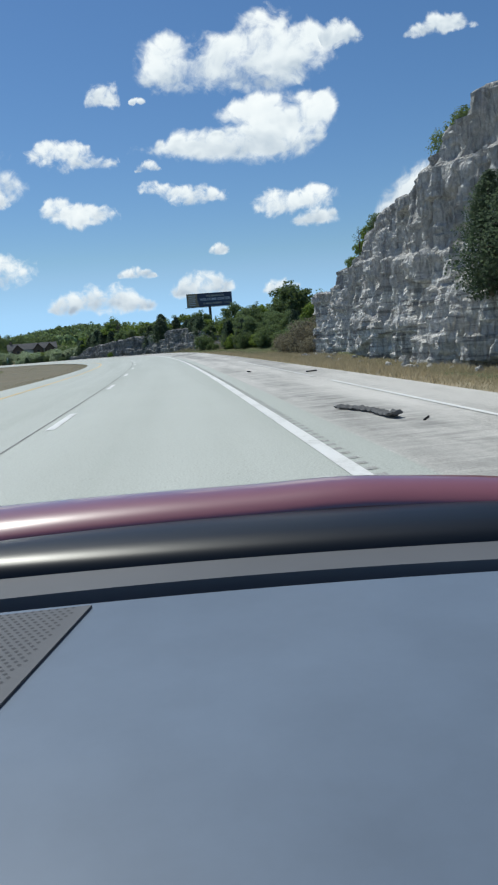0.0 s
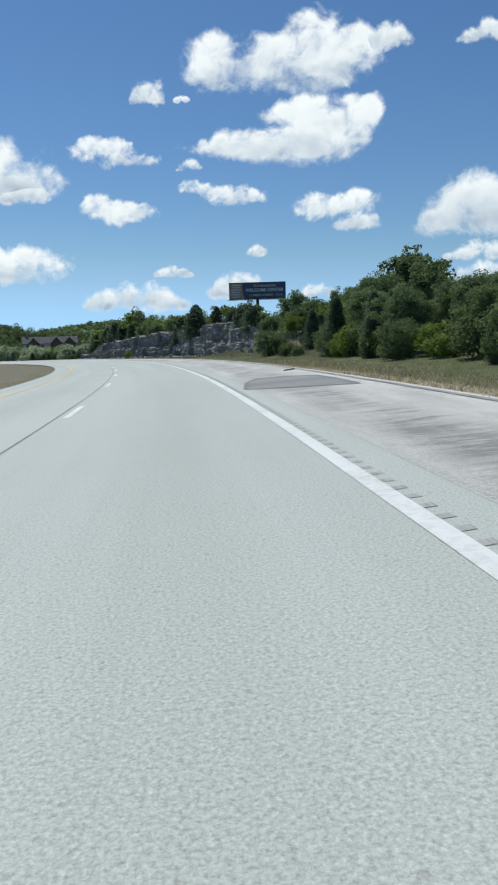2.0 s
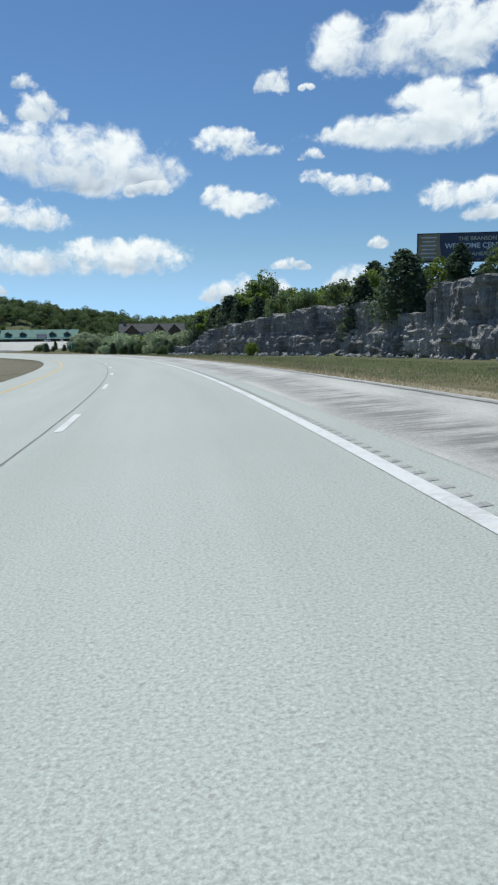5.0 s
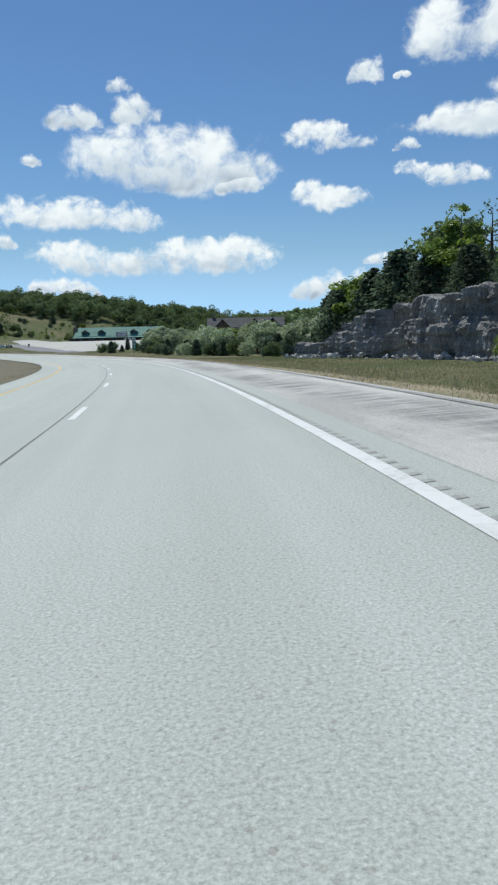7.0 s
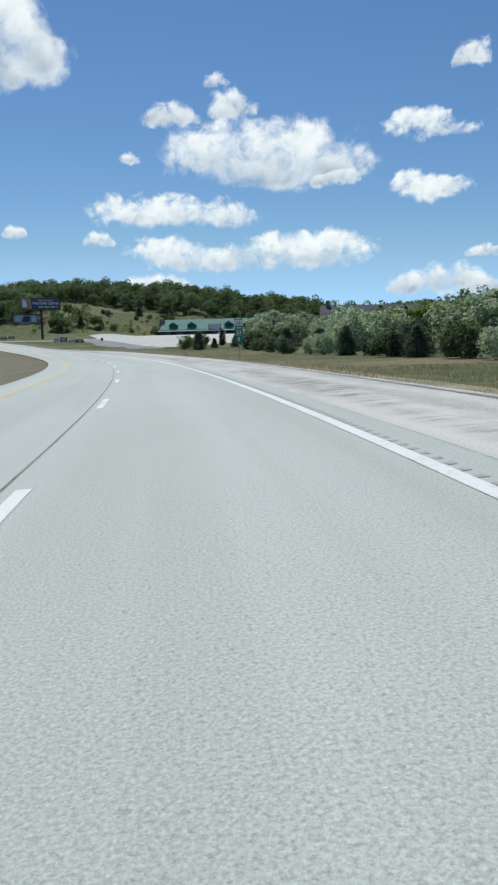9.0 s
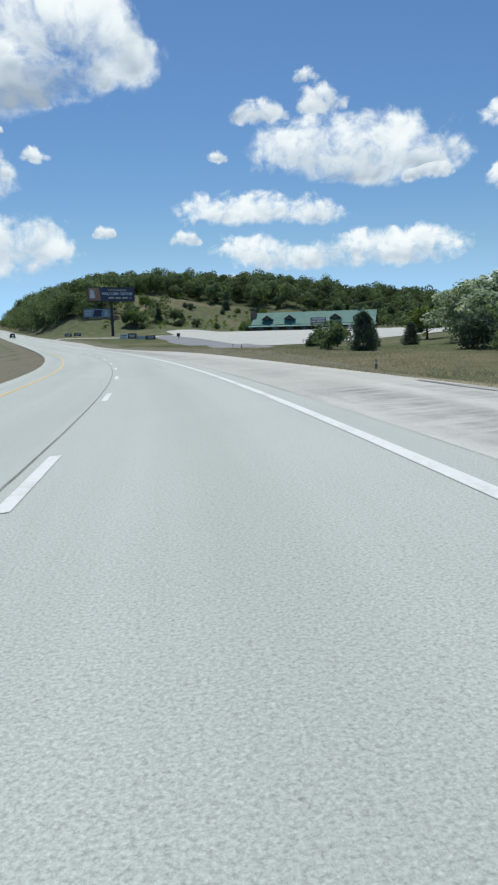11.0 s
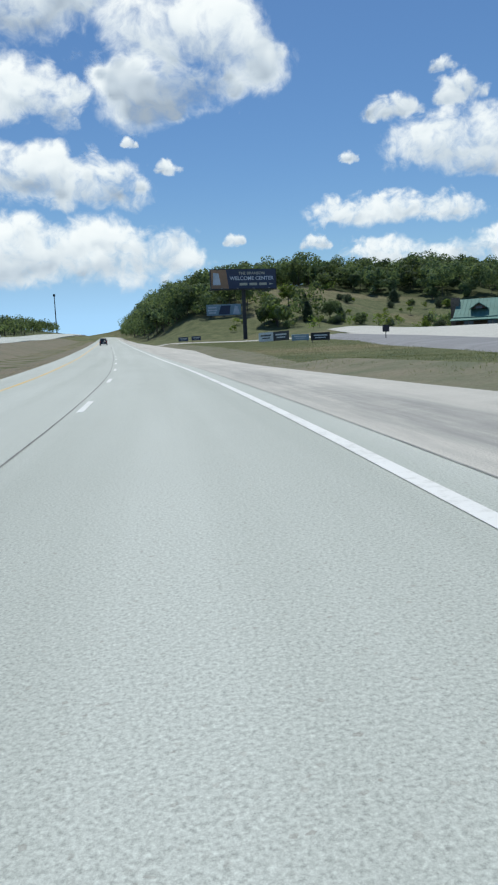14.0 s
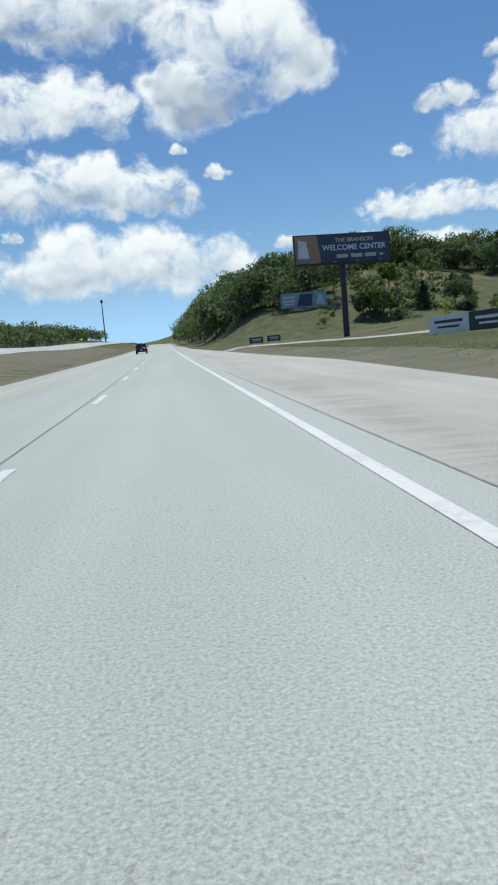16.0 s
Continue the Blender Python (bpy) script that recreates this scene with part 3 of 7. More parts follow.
# milled rumble grooves along the edge line: flat bars with painted recess shade
at_s = np.arange(-8.0, 306.0, 0.31)
corners = [road(at_s + ds, lat, 0.0045) for ds, lat in ((0.0, 0.05), (0.02, 0.17), (0.13, 0.17), (0.11, 0.05))]
grooves = mesh_from("rumble_strip", np.stack(corners, 1).reshape(-1, 3), np.arange(len(at_s) * 4).reshape(-1, 4), M_RUMBLE,
                    np.stack([np.tile([0.05, 0.17, 0.17, 0.05], len(at_s)), np.repeat(at_s, 4)], 1))
rumble = new("rumble_strip", grooves)
rumble.parent = carriageway
rumble["label"] = "row of milled rumble grooves as flat bars, recess shade painted"
part_ribbon("edge_line", shoulder, -150, 20, [2.5, 2.6], M_WHITE_LINE, up=0.006, step=4.0)["label"] = "thin white outer line"
part_ribbon("edge_line", shoulder, 20, 40, [2.5, 2.6], M_WORN_LINE, up=0.006, step=4.0)["label"] = "almost worn away white outer line"
for k in range(-4, 70):
    a = 12.1 + 12.15 * k
    part_ribbon("lane_dash", carriageway, a, a + 3.06, [-3.75, -3.60], M_WHITE_LINE, up=0.007, step=1.02)


def verge_fit(p, k, s):
    """Outer columns follow the land, the inner one meets the pavement."""
    z = height(p[:, 0], p[:, 1])
    return p[:, 2] - 0.015 if k == 0 else z + (0.05 if k < 4 else -0.12)


def off(d):
    return lambda s: edge_right(s) + d


island = ribbon("verge", 342, 560, [off(0.0), off(0.5), off(1.4), off(3.0), off(5.0)], M_ISLAND, step=2.0, follow=verge_fit)
tagged(island, "dull green and brown turf beside the turn-off", "verge", kind="structure")
verge = ribbon("verge", -60, 342, [off(0.0), off(0.5), off(1.4), off(3.0), off(5.0)], M_VERGE, step=2.0, follow=verge_fit)
tagged(verge, "strip of straw-coloured dry grass beside the shoulder", "verge", kind="structure")
def median_fit(p, k, s):
    z = height(p[:, 0], p[:, 1])
    return p[:, 2] - 0.015 if k == 0 else z + (0.05 if k < 3 else 0.09)


median_verge = ribbon("median_edge", -60, 700, [-8.7, -9.1, -10.2, -12.5, -15.0, -19.0, -23.4], M_MEDIAN, step=2.0, follow=median_fit)
median_verge.data.flip_normals()
tagged(median_verge, "brown dry turf along the inner pavement edge", "verge", kind="structure")


# the other carriageway, higher, past the median
def opp(o):
    return lambda s: o - 24.0 - 60.0 * ease(s, 420, 200)


def opp_fit(p, k, s):
    mid = road(s, opp(-5.5)(s))
    return height(mid[:, 0], mid[:, 1]) + (1.4 if k == 0 else 0.8 if k == 1 else 0.12)


other = ribbon("road", -150, 1500, [opp(-11), opp(-5), opp(0)], M_ROAD, step=5.0, skirt=0.5, follow=opp_fit)
tagged(other, "opposite pale concrete carriageway beyond the median", "road", kind="structure")


def drape(name, pts, width, mat, up=0.1, step=3.0):
    """A lane of that width over the land, through plan points."""
    P = np.array(pts, float)
    u = np.concatenate([[0], np.cumsum(np.linalg.norm(np.diff(P, axis=0), axis=1))])
    t = np.arange(0, u[-1], step)
    C = np.stack([np.interp(t, u, P[:, k]) for k in (0, 1)], 1)
    for _ in range(4):
        C[1:-1] = (C[:-2] + 2 * C[1:-1] + C[2:]) / 4
    D = np.gradient(C, axis=0)
    D /= np.linalg.norm(D, axis=1)[:, None]
    N = np.stack([D[:, 1], -D[:, 0]], 1)
    offs = np.linspace(-width / 2, width / 2, 5)
    XY = C[:, None] + N[:, None] * offs[None, :, None]
    Z = height(XY[..., 0], XY[..., 1]) + up
    Z[:, 0] -= 0.1
    Z[:, -1] -= 0.1
    V = np.concatenate([XY, Z[..., None]], 2)
    UVs = np.stack(np.broadcast_arrays(offs[None, :], t[:, None]), 2)
    return new(name, mesh_from(name, V.reshape(-1, 3), grid_faces(5, len(t)), mat, UVs.reshape(-1, 2)))


side_road = drape("road", [(-284, 448), (-281, 456), (-270, 460), (-255, 461), (-242, 457), (-236, 452)], 6.5, M_SIDE, 0.08, 1.5)
tagged(side_road, "narrow pale side road leading off to the car park", "road", kind="structure")


def slab(name, corners, mat, up, n=16):
    """A paved quadrilateral over the land."""
    a, b, c, d = [np.array(p, float) for p in corners]
    uu, vv = np.meshgrid(np.linspace(0, 1, n), np.linspace(0, 1, n))
    XY = (a * (1 - uu[..., None]) * (1 - vv[..., None]) + b * uu[..., None] * (1 - vv[..., None])
          + c * uu[..., None] * vv[..., None] + d * (1 - uu[..., None]) * vv[..., None])
    Z = height(XY[..., 0], XY[..., 1]) + up
    V = np.concatenate([XY, Z[..., None]], 2).reshape(-1, 3)
    F = grid_faces(n, n)
    e1, e2 = b - a, d - a
    if e1[0] * e2[1] - e1[1] * e2[0] < 0:
        F = F[:, ::-1]
    return new(name, mesh_from(name, V, F, mat, XY.reshape(-1, 2)))


def lane_between(name, left, right, mat, up, n=70, m=9):
    """A paved lane over the land between two plan lines."""
    rows = []
    for line in (left, right):
        P = np.array(line, float)
        u = np.concatenate([[0], np.cumsum(np.linalg.norm(np.diff(P, axis=0), axis=1))])
        C = np.stack([np.interp(np.linspace(0, u[-1], n), u, P[:, k]) for k in (0, 1)], 1)
        for _ in range(6):
            C[1:-1] = (C[:-2] + 2 * C[1:-1] + C[2:]) / 4
        rows.append(C)
    f = np.linspace(0, 1, m)[None, :, None]
    XY = rows[0][:, None] * (1 - f) + rows[1][:, None] * f
    Z = height(XY[..., 0], XY[..., 1]) + up
    Z[:, 0] -= 0.2
    Z[:, -1] -= 0.2
    Z[0] -= 0.3
    return new(name, mesh_from(name, np.concatenate([XY, Z[..., None]], 2).reshape(-1, 3), grid_faces(m, n), mat, XY.reshape(-1, 2)))


lot = slab("car_park", [(-132, 392), (-166, 379), (-268, 486), (-204, 534)], M_LOT, 0.07, 60)
tagged(lot, "broad pale concrete car park sloping to the highway", "car park", kind="structure")
lot_drive = lane_between("car_park_lane", [(-155, 357), (-166, 371), (-181, 391), (-194, 403), (-207, 413), (-222, 430), (-243, 451)],
                         [(-151, 364), (-160, 375), (-169, 388), (-182, 404), (-198, 419), (-212, 432), (-226, 443), (-246, 461)], M_ASPHALT, 0.2)
tagged(lot_drive, "darker asphalt lane along the car park", "car park", kind="structure")


# ---------------------------------------------------------------- rock cuts
def fbm(x, y, seed, octaves=4):
    return np.array([noise.fractal(Vector((a, b, seed * 7.3)), 1.0, 2.0, octaves) for a, b in zip(np.ravel(x), np.ravel(y))]).reshape(np.shape(x))


def blocks(u, v, seed, w, h, amp):
    """Blocky joints: a step height for every bed, broken along it."""
    rng = np.random.default_rng(seed)
    bed_of = np.cumsum(rng.uniform(0.45, 1.6, 200)) * h
    bed = np.searchsorted(bed_of, v + 3)
    jit = rng.uniform(-0.5, 0.5, 400)
    wid = rng.uniform(0.6, 1.9, 400) * w
    cell = np.floor(u / wid[bed] + jit[bed] * 9).astype(int)
    val = np.modf(np.abs(np.sin(cell * 12.9898 + bed * 78.233 + seed) * 43758.5453))[0]
    lay = rng.uniform(-1, 1, 400)[bed]
    return amp * (val - 0.5 + 0.3 * lay)


def rock_face(name, s0, s1, base_l, top_h, mat, seed, du=0.22, dv=0.2, back=5.0, setback=(), rough=1.0, flute=0.15, tall=0.75):
    """A cut face beside the road: base_l(s) side offset, top_h(s) height; setback: (height, depth) benches."""
    s = np.arange(s0, s1, du)
    L = base_l(s)
    foot = road(s, L)
    gz = height(*road(s, L - 1.0)[:, :2].T) - 0.5
    H = top_h(s) + 0.5
    dirs = road(s, L + 1.0)[:, :2] - foot[:, :2]
    nv = int(np.max(H) / dv) + 1
    vv = np.linspace(0, 1, nv)
    S, Vn = np.meshgrid(s, vv)
    Z = Vn * H[None, :]
    disp = 0.06 * Z                                        # batter
    for hh, dep in setback:
        wob = hh + 0.5 * np.sin(S / 5.1 + hh)
        disp += dep * ease(Z, wob - 0.15, wob + 0.15)
    disp += rough * 0.7 * fbm(S / 5.0, Z / 11.0, seed, 3)
    disp += rough * 0.3 * fbm(S / 0.9, Z / 5.0, seed + 1, 3)
    disp += blocks(S + 0.3 * np.sin(Z), Z, seed + 2, 1.1, tall, 0.36 * rough)
    disp += blocks(S + 50 + 0.2 * np.sin(Z * 2), Z, seed + 3, 0.45, 0.3, 0.20 * rough)
    disp -= 0.5 * rough * np.exp(-((np.mod(S + 0.8 * np.sin(Z * 0.8) + 1.3 * np.sin(S * 0.31), 3.7) - 1.8) / 0.16) ** 2) * -1
    disp += flute * np.abs(np.sin(S * 2.3 + 1.5 * np.sin(S * 0.7))) * ease(Z, 2.0, 3.5)
    disp += blocks(S + 20 + 0.25 * np.sin(Z * 0.9), Z + 0.6 * np.sin(S / 3.0), seed + 6, 1.9, 3.0, 0.75 * rough)      # tall joint blocks
    for wide, tall_, deep, k in ((0.8, 7.0, 0.42, 7), (0.4, 5.0, 0.22, 8)):              # upright joints
        disp += rough * deep * (1 - np.minimum(1, 3.2 * np.abs(fbm(S / wide, Z / tall_, seed + k, 2))))
    disp += 0.10 * fbm(S * 2.2, Z * 2.2, seed + 4, 2)
    # ends turn away from the road
    disp += 5.0 * (ease(S, s1 - 2.2, s1) ** 2 + ease(S, s0 + 2.2, s0) ** 2)
    X = foot[None, :, 0] + dirs[None, :, 0] * disp
    Y = foot[None, :, 1] + dirs[None, :, 1] * disp
    ZZ = gz[None, :] + Z
    rows_x, rows_y, rows_z = [X], [Y], [ZZ]
    for d, dz in ((0.5, 0.12), (1.4, 0.1), (back * 0.6, -0.1), (back, -1.2)):
        k = disp[-1] + d
        rows_x.append((foot[:, 0] + dirs[:, 0] * k)[None])
        rows_y.append((foot[:, 1] + dirs[:, 1] * k)[None])
        rows_z.append((gz + H + dz + 0.12 * fbm(s / 0.9, s * 0 + d, seed + 5, 3))[None])
    XYZ = np.stack([np.vstack(rows_x), np.vstack(rows_y), np.vstack(rows_z)], 2)
    me = mesh_from(name, XYZ.reshape(-1, 3), grid_faces(len(s), XYZ.shape[0]), mat)
    return new(name, me)


def steps(s, pairs):
    h = np.full(len(s), pairs[0][1], float)
    for at, v in pairs[1:]:
        h += (v - h) * ease(s, at - 0.5, at + 0.5)
    return h


def top_one(s):
    h = steps(s, [(-60, 13.2), (6, 12.6), (13, 11.9), (17, 11.2), (21, 10.5), (24.5, 10.0), (27, 9.1), (28.4, 8.3), (31, 7.7), (35, 7.6), (38, 7.3), (41.5, 7.1), (42.6, 6.3), (45.2, 5.6), (46.3, 4.6), (51.5, 4.2), (53.5, 3.4)])
    return h + 0.45 * fbm(s / 2.2, s * 0, 31, 3)


cliff = rock_face("rock_cut", -45, 54.6, lambda s: 9.4 + 0.5 * np.sin(s / 6.0), top_one, M_ROCK, 3, 0.17, 0.17, 5.5, ((3.2, 0.15), (5.6, 0.4), (8.0, 0.4)), 0.75, 0.3, 1.7)
tagged(cliff, "tall sheer cut of layered grey limestone with pale lower beds", "cliff")


def top_two(s):
    h = steps(s, [(170, 2.6), (175, 3.0), (178.5, 4.0), (180.5, 5.0), (190, 5.2), (193, 6.4), (200, 6.6), (207, 4.2), (217.5, 4.6), (219, 6.2), (229, 6.1),
                  (233, 5.9), (238, 5.6), (243, 5.3), (248, 5.0), (255, 4.8), (263, 4.8), (264.6, 1.8), (266.2, 4.3), (269.5, 4.0), (272.4, 3.3), (274.5, 2.3), (276.5, 1.4), (289, 1.2)])
    return h + 0.5 * fbm(s / 2.6, s * 0, 41, 3)


cut_two = rock_face("rock_cut", 168, 291, lambda s: 25.4 - 4.4 * ease(s, 215, 250) - 1.5 * ease(s, 262, 270) + 0.7 * np.sin(s / 7.0), top_two, M_ROCK2, 11, 0.24, 0.2, 6.0, ((2.6, 0.2),), 1.0)
tagged(cut_two, "long low cut of dark weathered limestone blocks beside the verge", "cliff")


def rubble(parent, s0, s1, l_of, n, seed, lo, hi, mat):
    """Fallen blocks at the foot of a cut."""
    rng = np.random.default_rng(seed)
    kinds = []
    for k in range(6):
        bm = bmesh.new()
        bmesh.ops.create_icosphere(bm, subdivisions=1, radius=0.5)
        for v in bm.verts:
            v.co = v.co * rng.uniform(0.7, 1.15)
            v.co.z *= 0.7
        me = bpy.data.meshes.new("stone")
        bm.to_mesh(me)
        bm.free()
        me.materials.append(mat)
        kinds.append(me)
    for k in range(n):
        s = rng.uniform(s0, s1)
        p = road(np.array([s]), l_of(np.array([s])) - rng.uniform(0.0, 1.8))[0]
        size = rng.uniform(lo, hi)
        ob = new("stone", kinds[k % 6])
        ob.parent = parent
        ob.matrix_basis = Matrix.LocRotScale((p[0], p[1], height1(p[0], p[1]) + size * 0.12), Euler(rng.uniform(0, 6.28, 3)), (size * rng.uniform(0.8, 1.6), size, size * rng.uniform(0.6, 1.0)))


rubble(cut_two, 172, 284, lambda s: 25.0 - 4.4 * ease(s, 215, 250) - 1.5 * ease(s, 262, 270), 170, 51, 0.25, 0.95, M_ROCK)
rubble(cut_two, 118, 170, lambda s: 20.0 + 3.0 * np.sin(s), 60, 53, 0.3, 1.1, M_ROCK2)
rubble(cliff, -10, 52, lambda s: 9.2 + 0 * s, 60, 52, 0.15, 0.6, M_ROCK)


# ---------------------------------------------------------------- plants
def leaves(rng, centres, radii, per, size, flat=1.0, droop=0.0, up_bias=0.3):
    """Leaf quads scattered in clumps; each is an island of its own."""
    n = len(centres) * per
    c = np.repeat(np.asarray(centres, float), per, 0)
    r = np.repeat(np.asarray(radii, float), per)
    d = rng.normal(size=(n, 3))
    d /= np.linalg.norm(d, axis=1)[:, None]
    rad = r * rng.uniform(0.35, 1.0, n) ** 0.6
    p = c + d * rad[:, None] * np.array([1, 1, flat])
    nrm = d + rng.normal(size=(n, 3)) * 0.55 + np.array([0, 0, up_bias])
    nrm /= np.linalg.norm(nrm, axis=1)[:, None]
    a = np.cross(nrm, rng.normal(size=(n, 3)))
    a /= np.linalg.norm(a, axis=1)[:, None]
    b = np.cross(nrm, a)
    sz = size * rng.uniform(0.55, 1.3, n)
    q = np.stack([p - a * sz[:, None] * 0.5, p + b * sz[:, None] * 0.33, p + a * sz[:, None] * 0.5, p - b * sz[:, None] * 0.33], 1)
    q[:, 2, 2] -= droop * sz
    return q.reshape(-1, 3), np.arange(n * 4).reshape(-1, 4)


def grow_broadleaf(seed, h, spread, leaf, per, mat, gaps=0.5, clumps=46, bare=False):
    """A tree: tapered trunk, limbs and a crown of leaf clumps."""
    rng = np.random.default_rng(seed)
    bits, ends = [], []
    lean = rng.normal(0, 0.05, 2)
    trunk = [(lean[0] * h * t**2, lean[1] * h * t**2, h * t * 0.86) for t in (0, 0.12, 0.3, 0.5, 0.7, 0.88, 1)]
    r0 = 0.022 * h + 0.03
    bits.append(tube(trunk, [r0 * 1.35, r0, r0 * 0.85, r0 * 0.65, r0 * 0.42, r0 * 0.2, 0.02], 7))
    for k in range(15):
        t = rng.uniform(0.22, 0.95)
        z = h * 0.86 * t
        a = k * 2.4 + rng.uniform(-0.5, 0.5)
        reach = spread * (0.45 + 0.75 * math.sin(math.pi * min(t + 0.12, 1) ** 0.9)) * rng.uniform(0.65, 1.1)
        o = Vector((lean[0] * h * t * t, lean[1] * h * t * t, z))
        e = o + Vector((math.cos(a) * reach, math.sin(a) * reach, reach * rng.uniform(0.25, 0.8)))
        m = o.lerp(e, 0.5) + Vector((0, 0, -0.08 * reach))
        rr = r0 * (1 - t) * 0.5 + 0.03
        bits.append(tube([o, m, e], [rr, rr * 0.6, 0.012], 5, False))
        ends += [e, o.lerp(e, 0.7)]
        for _ in range(2):
            e2 = m.lerp(e, rng.uniform(0.2, 0.8)) + Vector(rng.normal(0, 0.32 * reach, 3))
            bits.append(tube([m, e2], [rr * 0.4, 0.01], 4, False))
            ends.append(e2)
    v, f = join(bits)
    tree = new("tree")
    part("trunk", mesh_from("trunk", v, f, M_BARK, smooth=True), None, tree)
    if bare:
        ends = ends[::3]
    while len(ends) < clumps and not bare:
        d = rng.normal(size=3)
        d /= np.linalg.norm(d)
        q = rng.uniform(0.5, 1.0) * (1 - 0.25 * abs(math.sin(3 * math.atan2(d[1], d[0]) + seed)))
        ends.append(Vector((d[0] * spread * q, d[1] * spread * q, h * 0.58 + d[2] * h * 0.36 * q)))
    ends.append(Vector(trunk[-1]) + Vector((0, 0, h * 0.06)))
    rad = [spread * rng.uniform(0.18, 0.34) for _ in ends]
    lv, lf = leaves(rng, [tuple(e) for e in ends], rad, per, leaf, 0.75)
    part("crown", mesh_from("crown", lv, lf, mat), None, tree)
    return tree


def grow_cedar(seed, h, wide, leaf, n, mat=None, per=26):
    """A dense dark juniper: a flame-shaped crown down to the ground."""
    rng = np.random.default_rng(seed)
    tree = new("tree")
    tv, tf = tube([(0, 0, 0), (0.03, 0, h * 0.5), (0, 0.02, h * 0.97)], [0.02 * h + 0.02, 0.012 * h, 0.01], 6)
    bits = [(tv, tf)]
    cen, rad = [], []
    for k in range(n):
        t = rng.uniform(0.02, 1) ** 1.15
        prof = (1 - t) ** 0.55 * (0.35 + 0.65 * min(1, (t + 0.02) / 0.16)) * wide
        prof *= 0.82 + 0.3 * math.sin(k * 1.7 + seed) * rng.uniform(0.3, 1)
        a = rng.uniform(0, 6.283)
        rr = prof * rng.uniform(0.55, 1.0)
        cen.append((rr * math.cos(a), rr * math.sin(a), h * (0.03 + 0.95 * t)))
        rad.append(0.10 * wide + 0.24 * prof)
        if k % 6 == 0:
            bits.append(tube([(0, 0, cen[-1][2] * 0.92), cen[-1]], [0.025, 0.008], 4, False))
    v, f = join(bits)
    part("trunk", mesh_from("trunk", v, f, M_BARK, smooth=True), None, tree)
    lv, lf = leaves(rng, cen, rad, per, leaf, 1.25, 0, 0.5)
    part("crown", mesh_from("crown", lv, lf, mat or M_CEDAR), None, tree)
    return tree


def grow_bush(seed, h, wide, leaf, n, mat, per=24):
    """A many-stemmed shrub with an uneven outline."""
    rng = np.random.default_rng(seed)
    bush = new("bush")
    bits, cen, rad = [], [], []
    for k in range(9):
        a = k * 2.4 + rng.uniform(-0.4, 0.4)
        e = Vector((math.cos(a) * wide * rng.uniform(0.2, 0.8), math.sin(a) * wide * rng.uniform(0.2, 0.8), h * rng.uniform(0.6, 0.95)))
        bits.append(tube([(0.1 * math.cos(a), 0.1 * math.sin(a), 0), e * 0.5, e], [0.05, 0.03, 0.008], 5, False))
    for k in range(n):
        d = rng.normal(size=3)
        d /= np.linalg.norm(d)
        q = rng.uniform(0.45, 1.0)
        cen.append((d[0] * wide * q * 0.9, d[1] * wide * q * 0.9, h * 0.5 + d[2] * h * 0.46 * q))
        rad.append(wide * rng.uniform(0.16, 0.3))
    v, f = join(bits)
    part("stem", mesh_from("stem", v, f, M_BARK), None, bush)
    lv, lf = leaves(rng, cen, rad, per, leaf, 0.9)
    lv[:, 2] = np.maximum(lv[:, 2], 0.03)
    part("crown", mesh_from("crown", lv, lf, mat), None, bush)
    return bush


FAR = Matrix.Translation((0, 0, 0))
KINDS = {}


def kind_of(key, maker, label, category, base_h):
    if key not in KINDS:
        ob = maker()
        tagged(ob, label, category)
        KINDS[key] = [ob, base_h, 0]
    return KINDS[key]


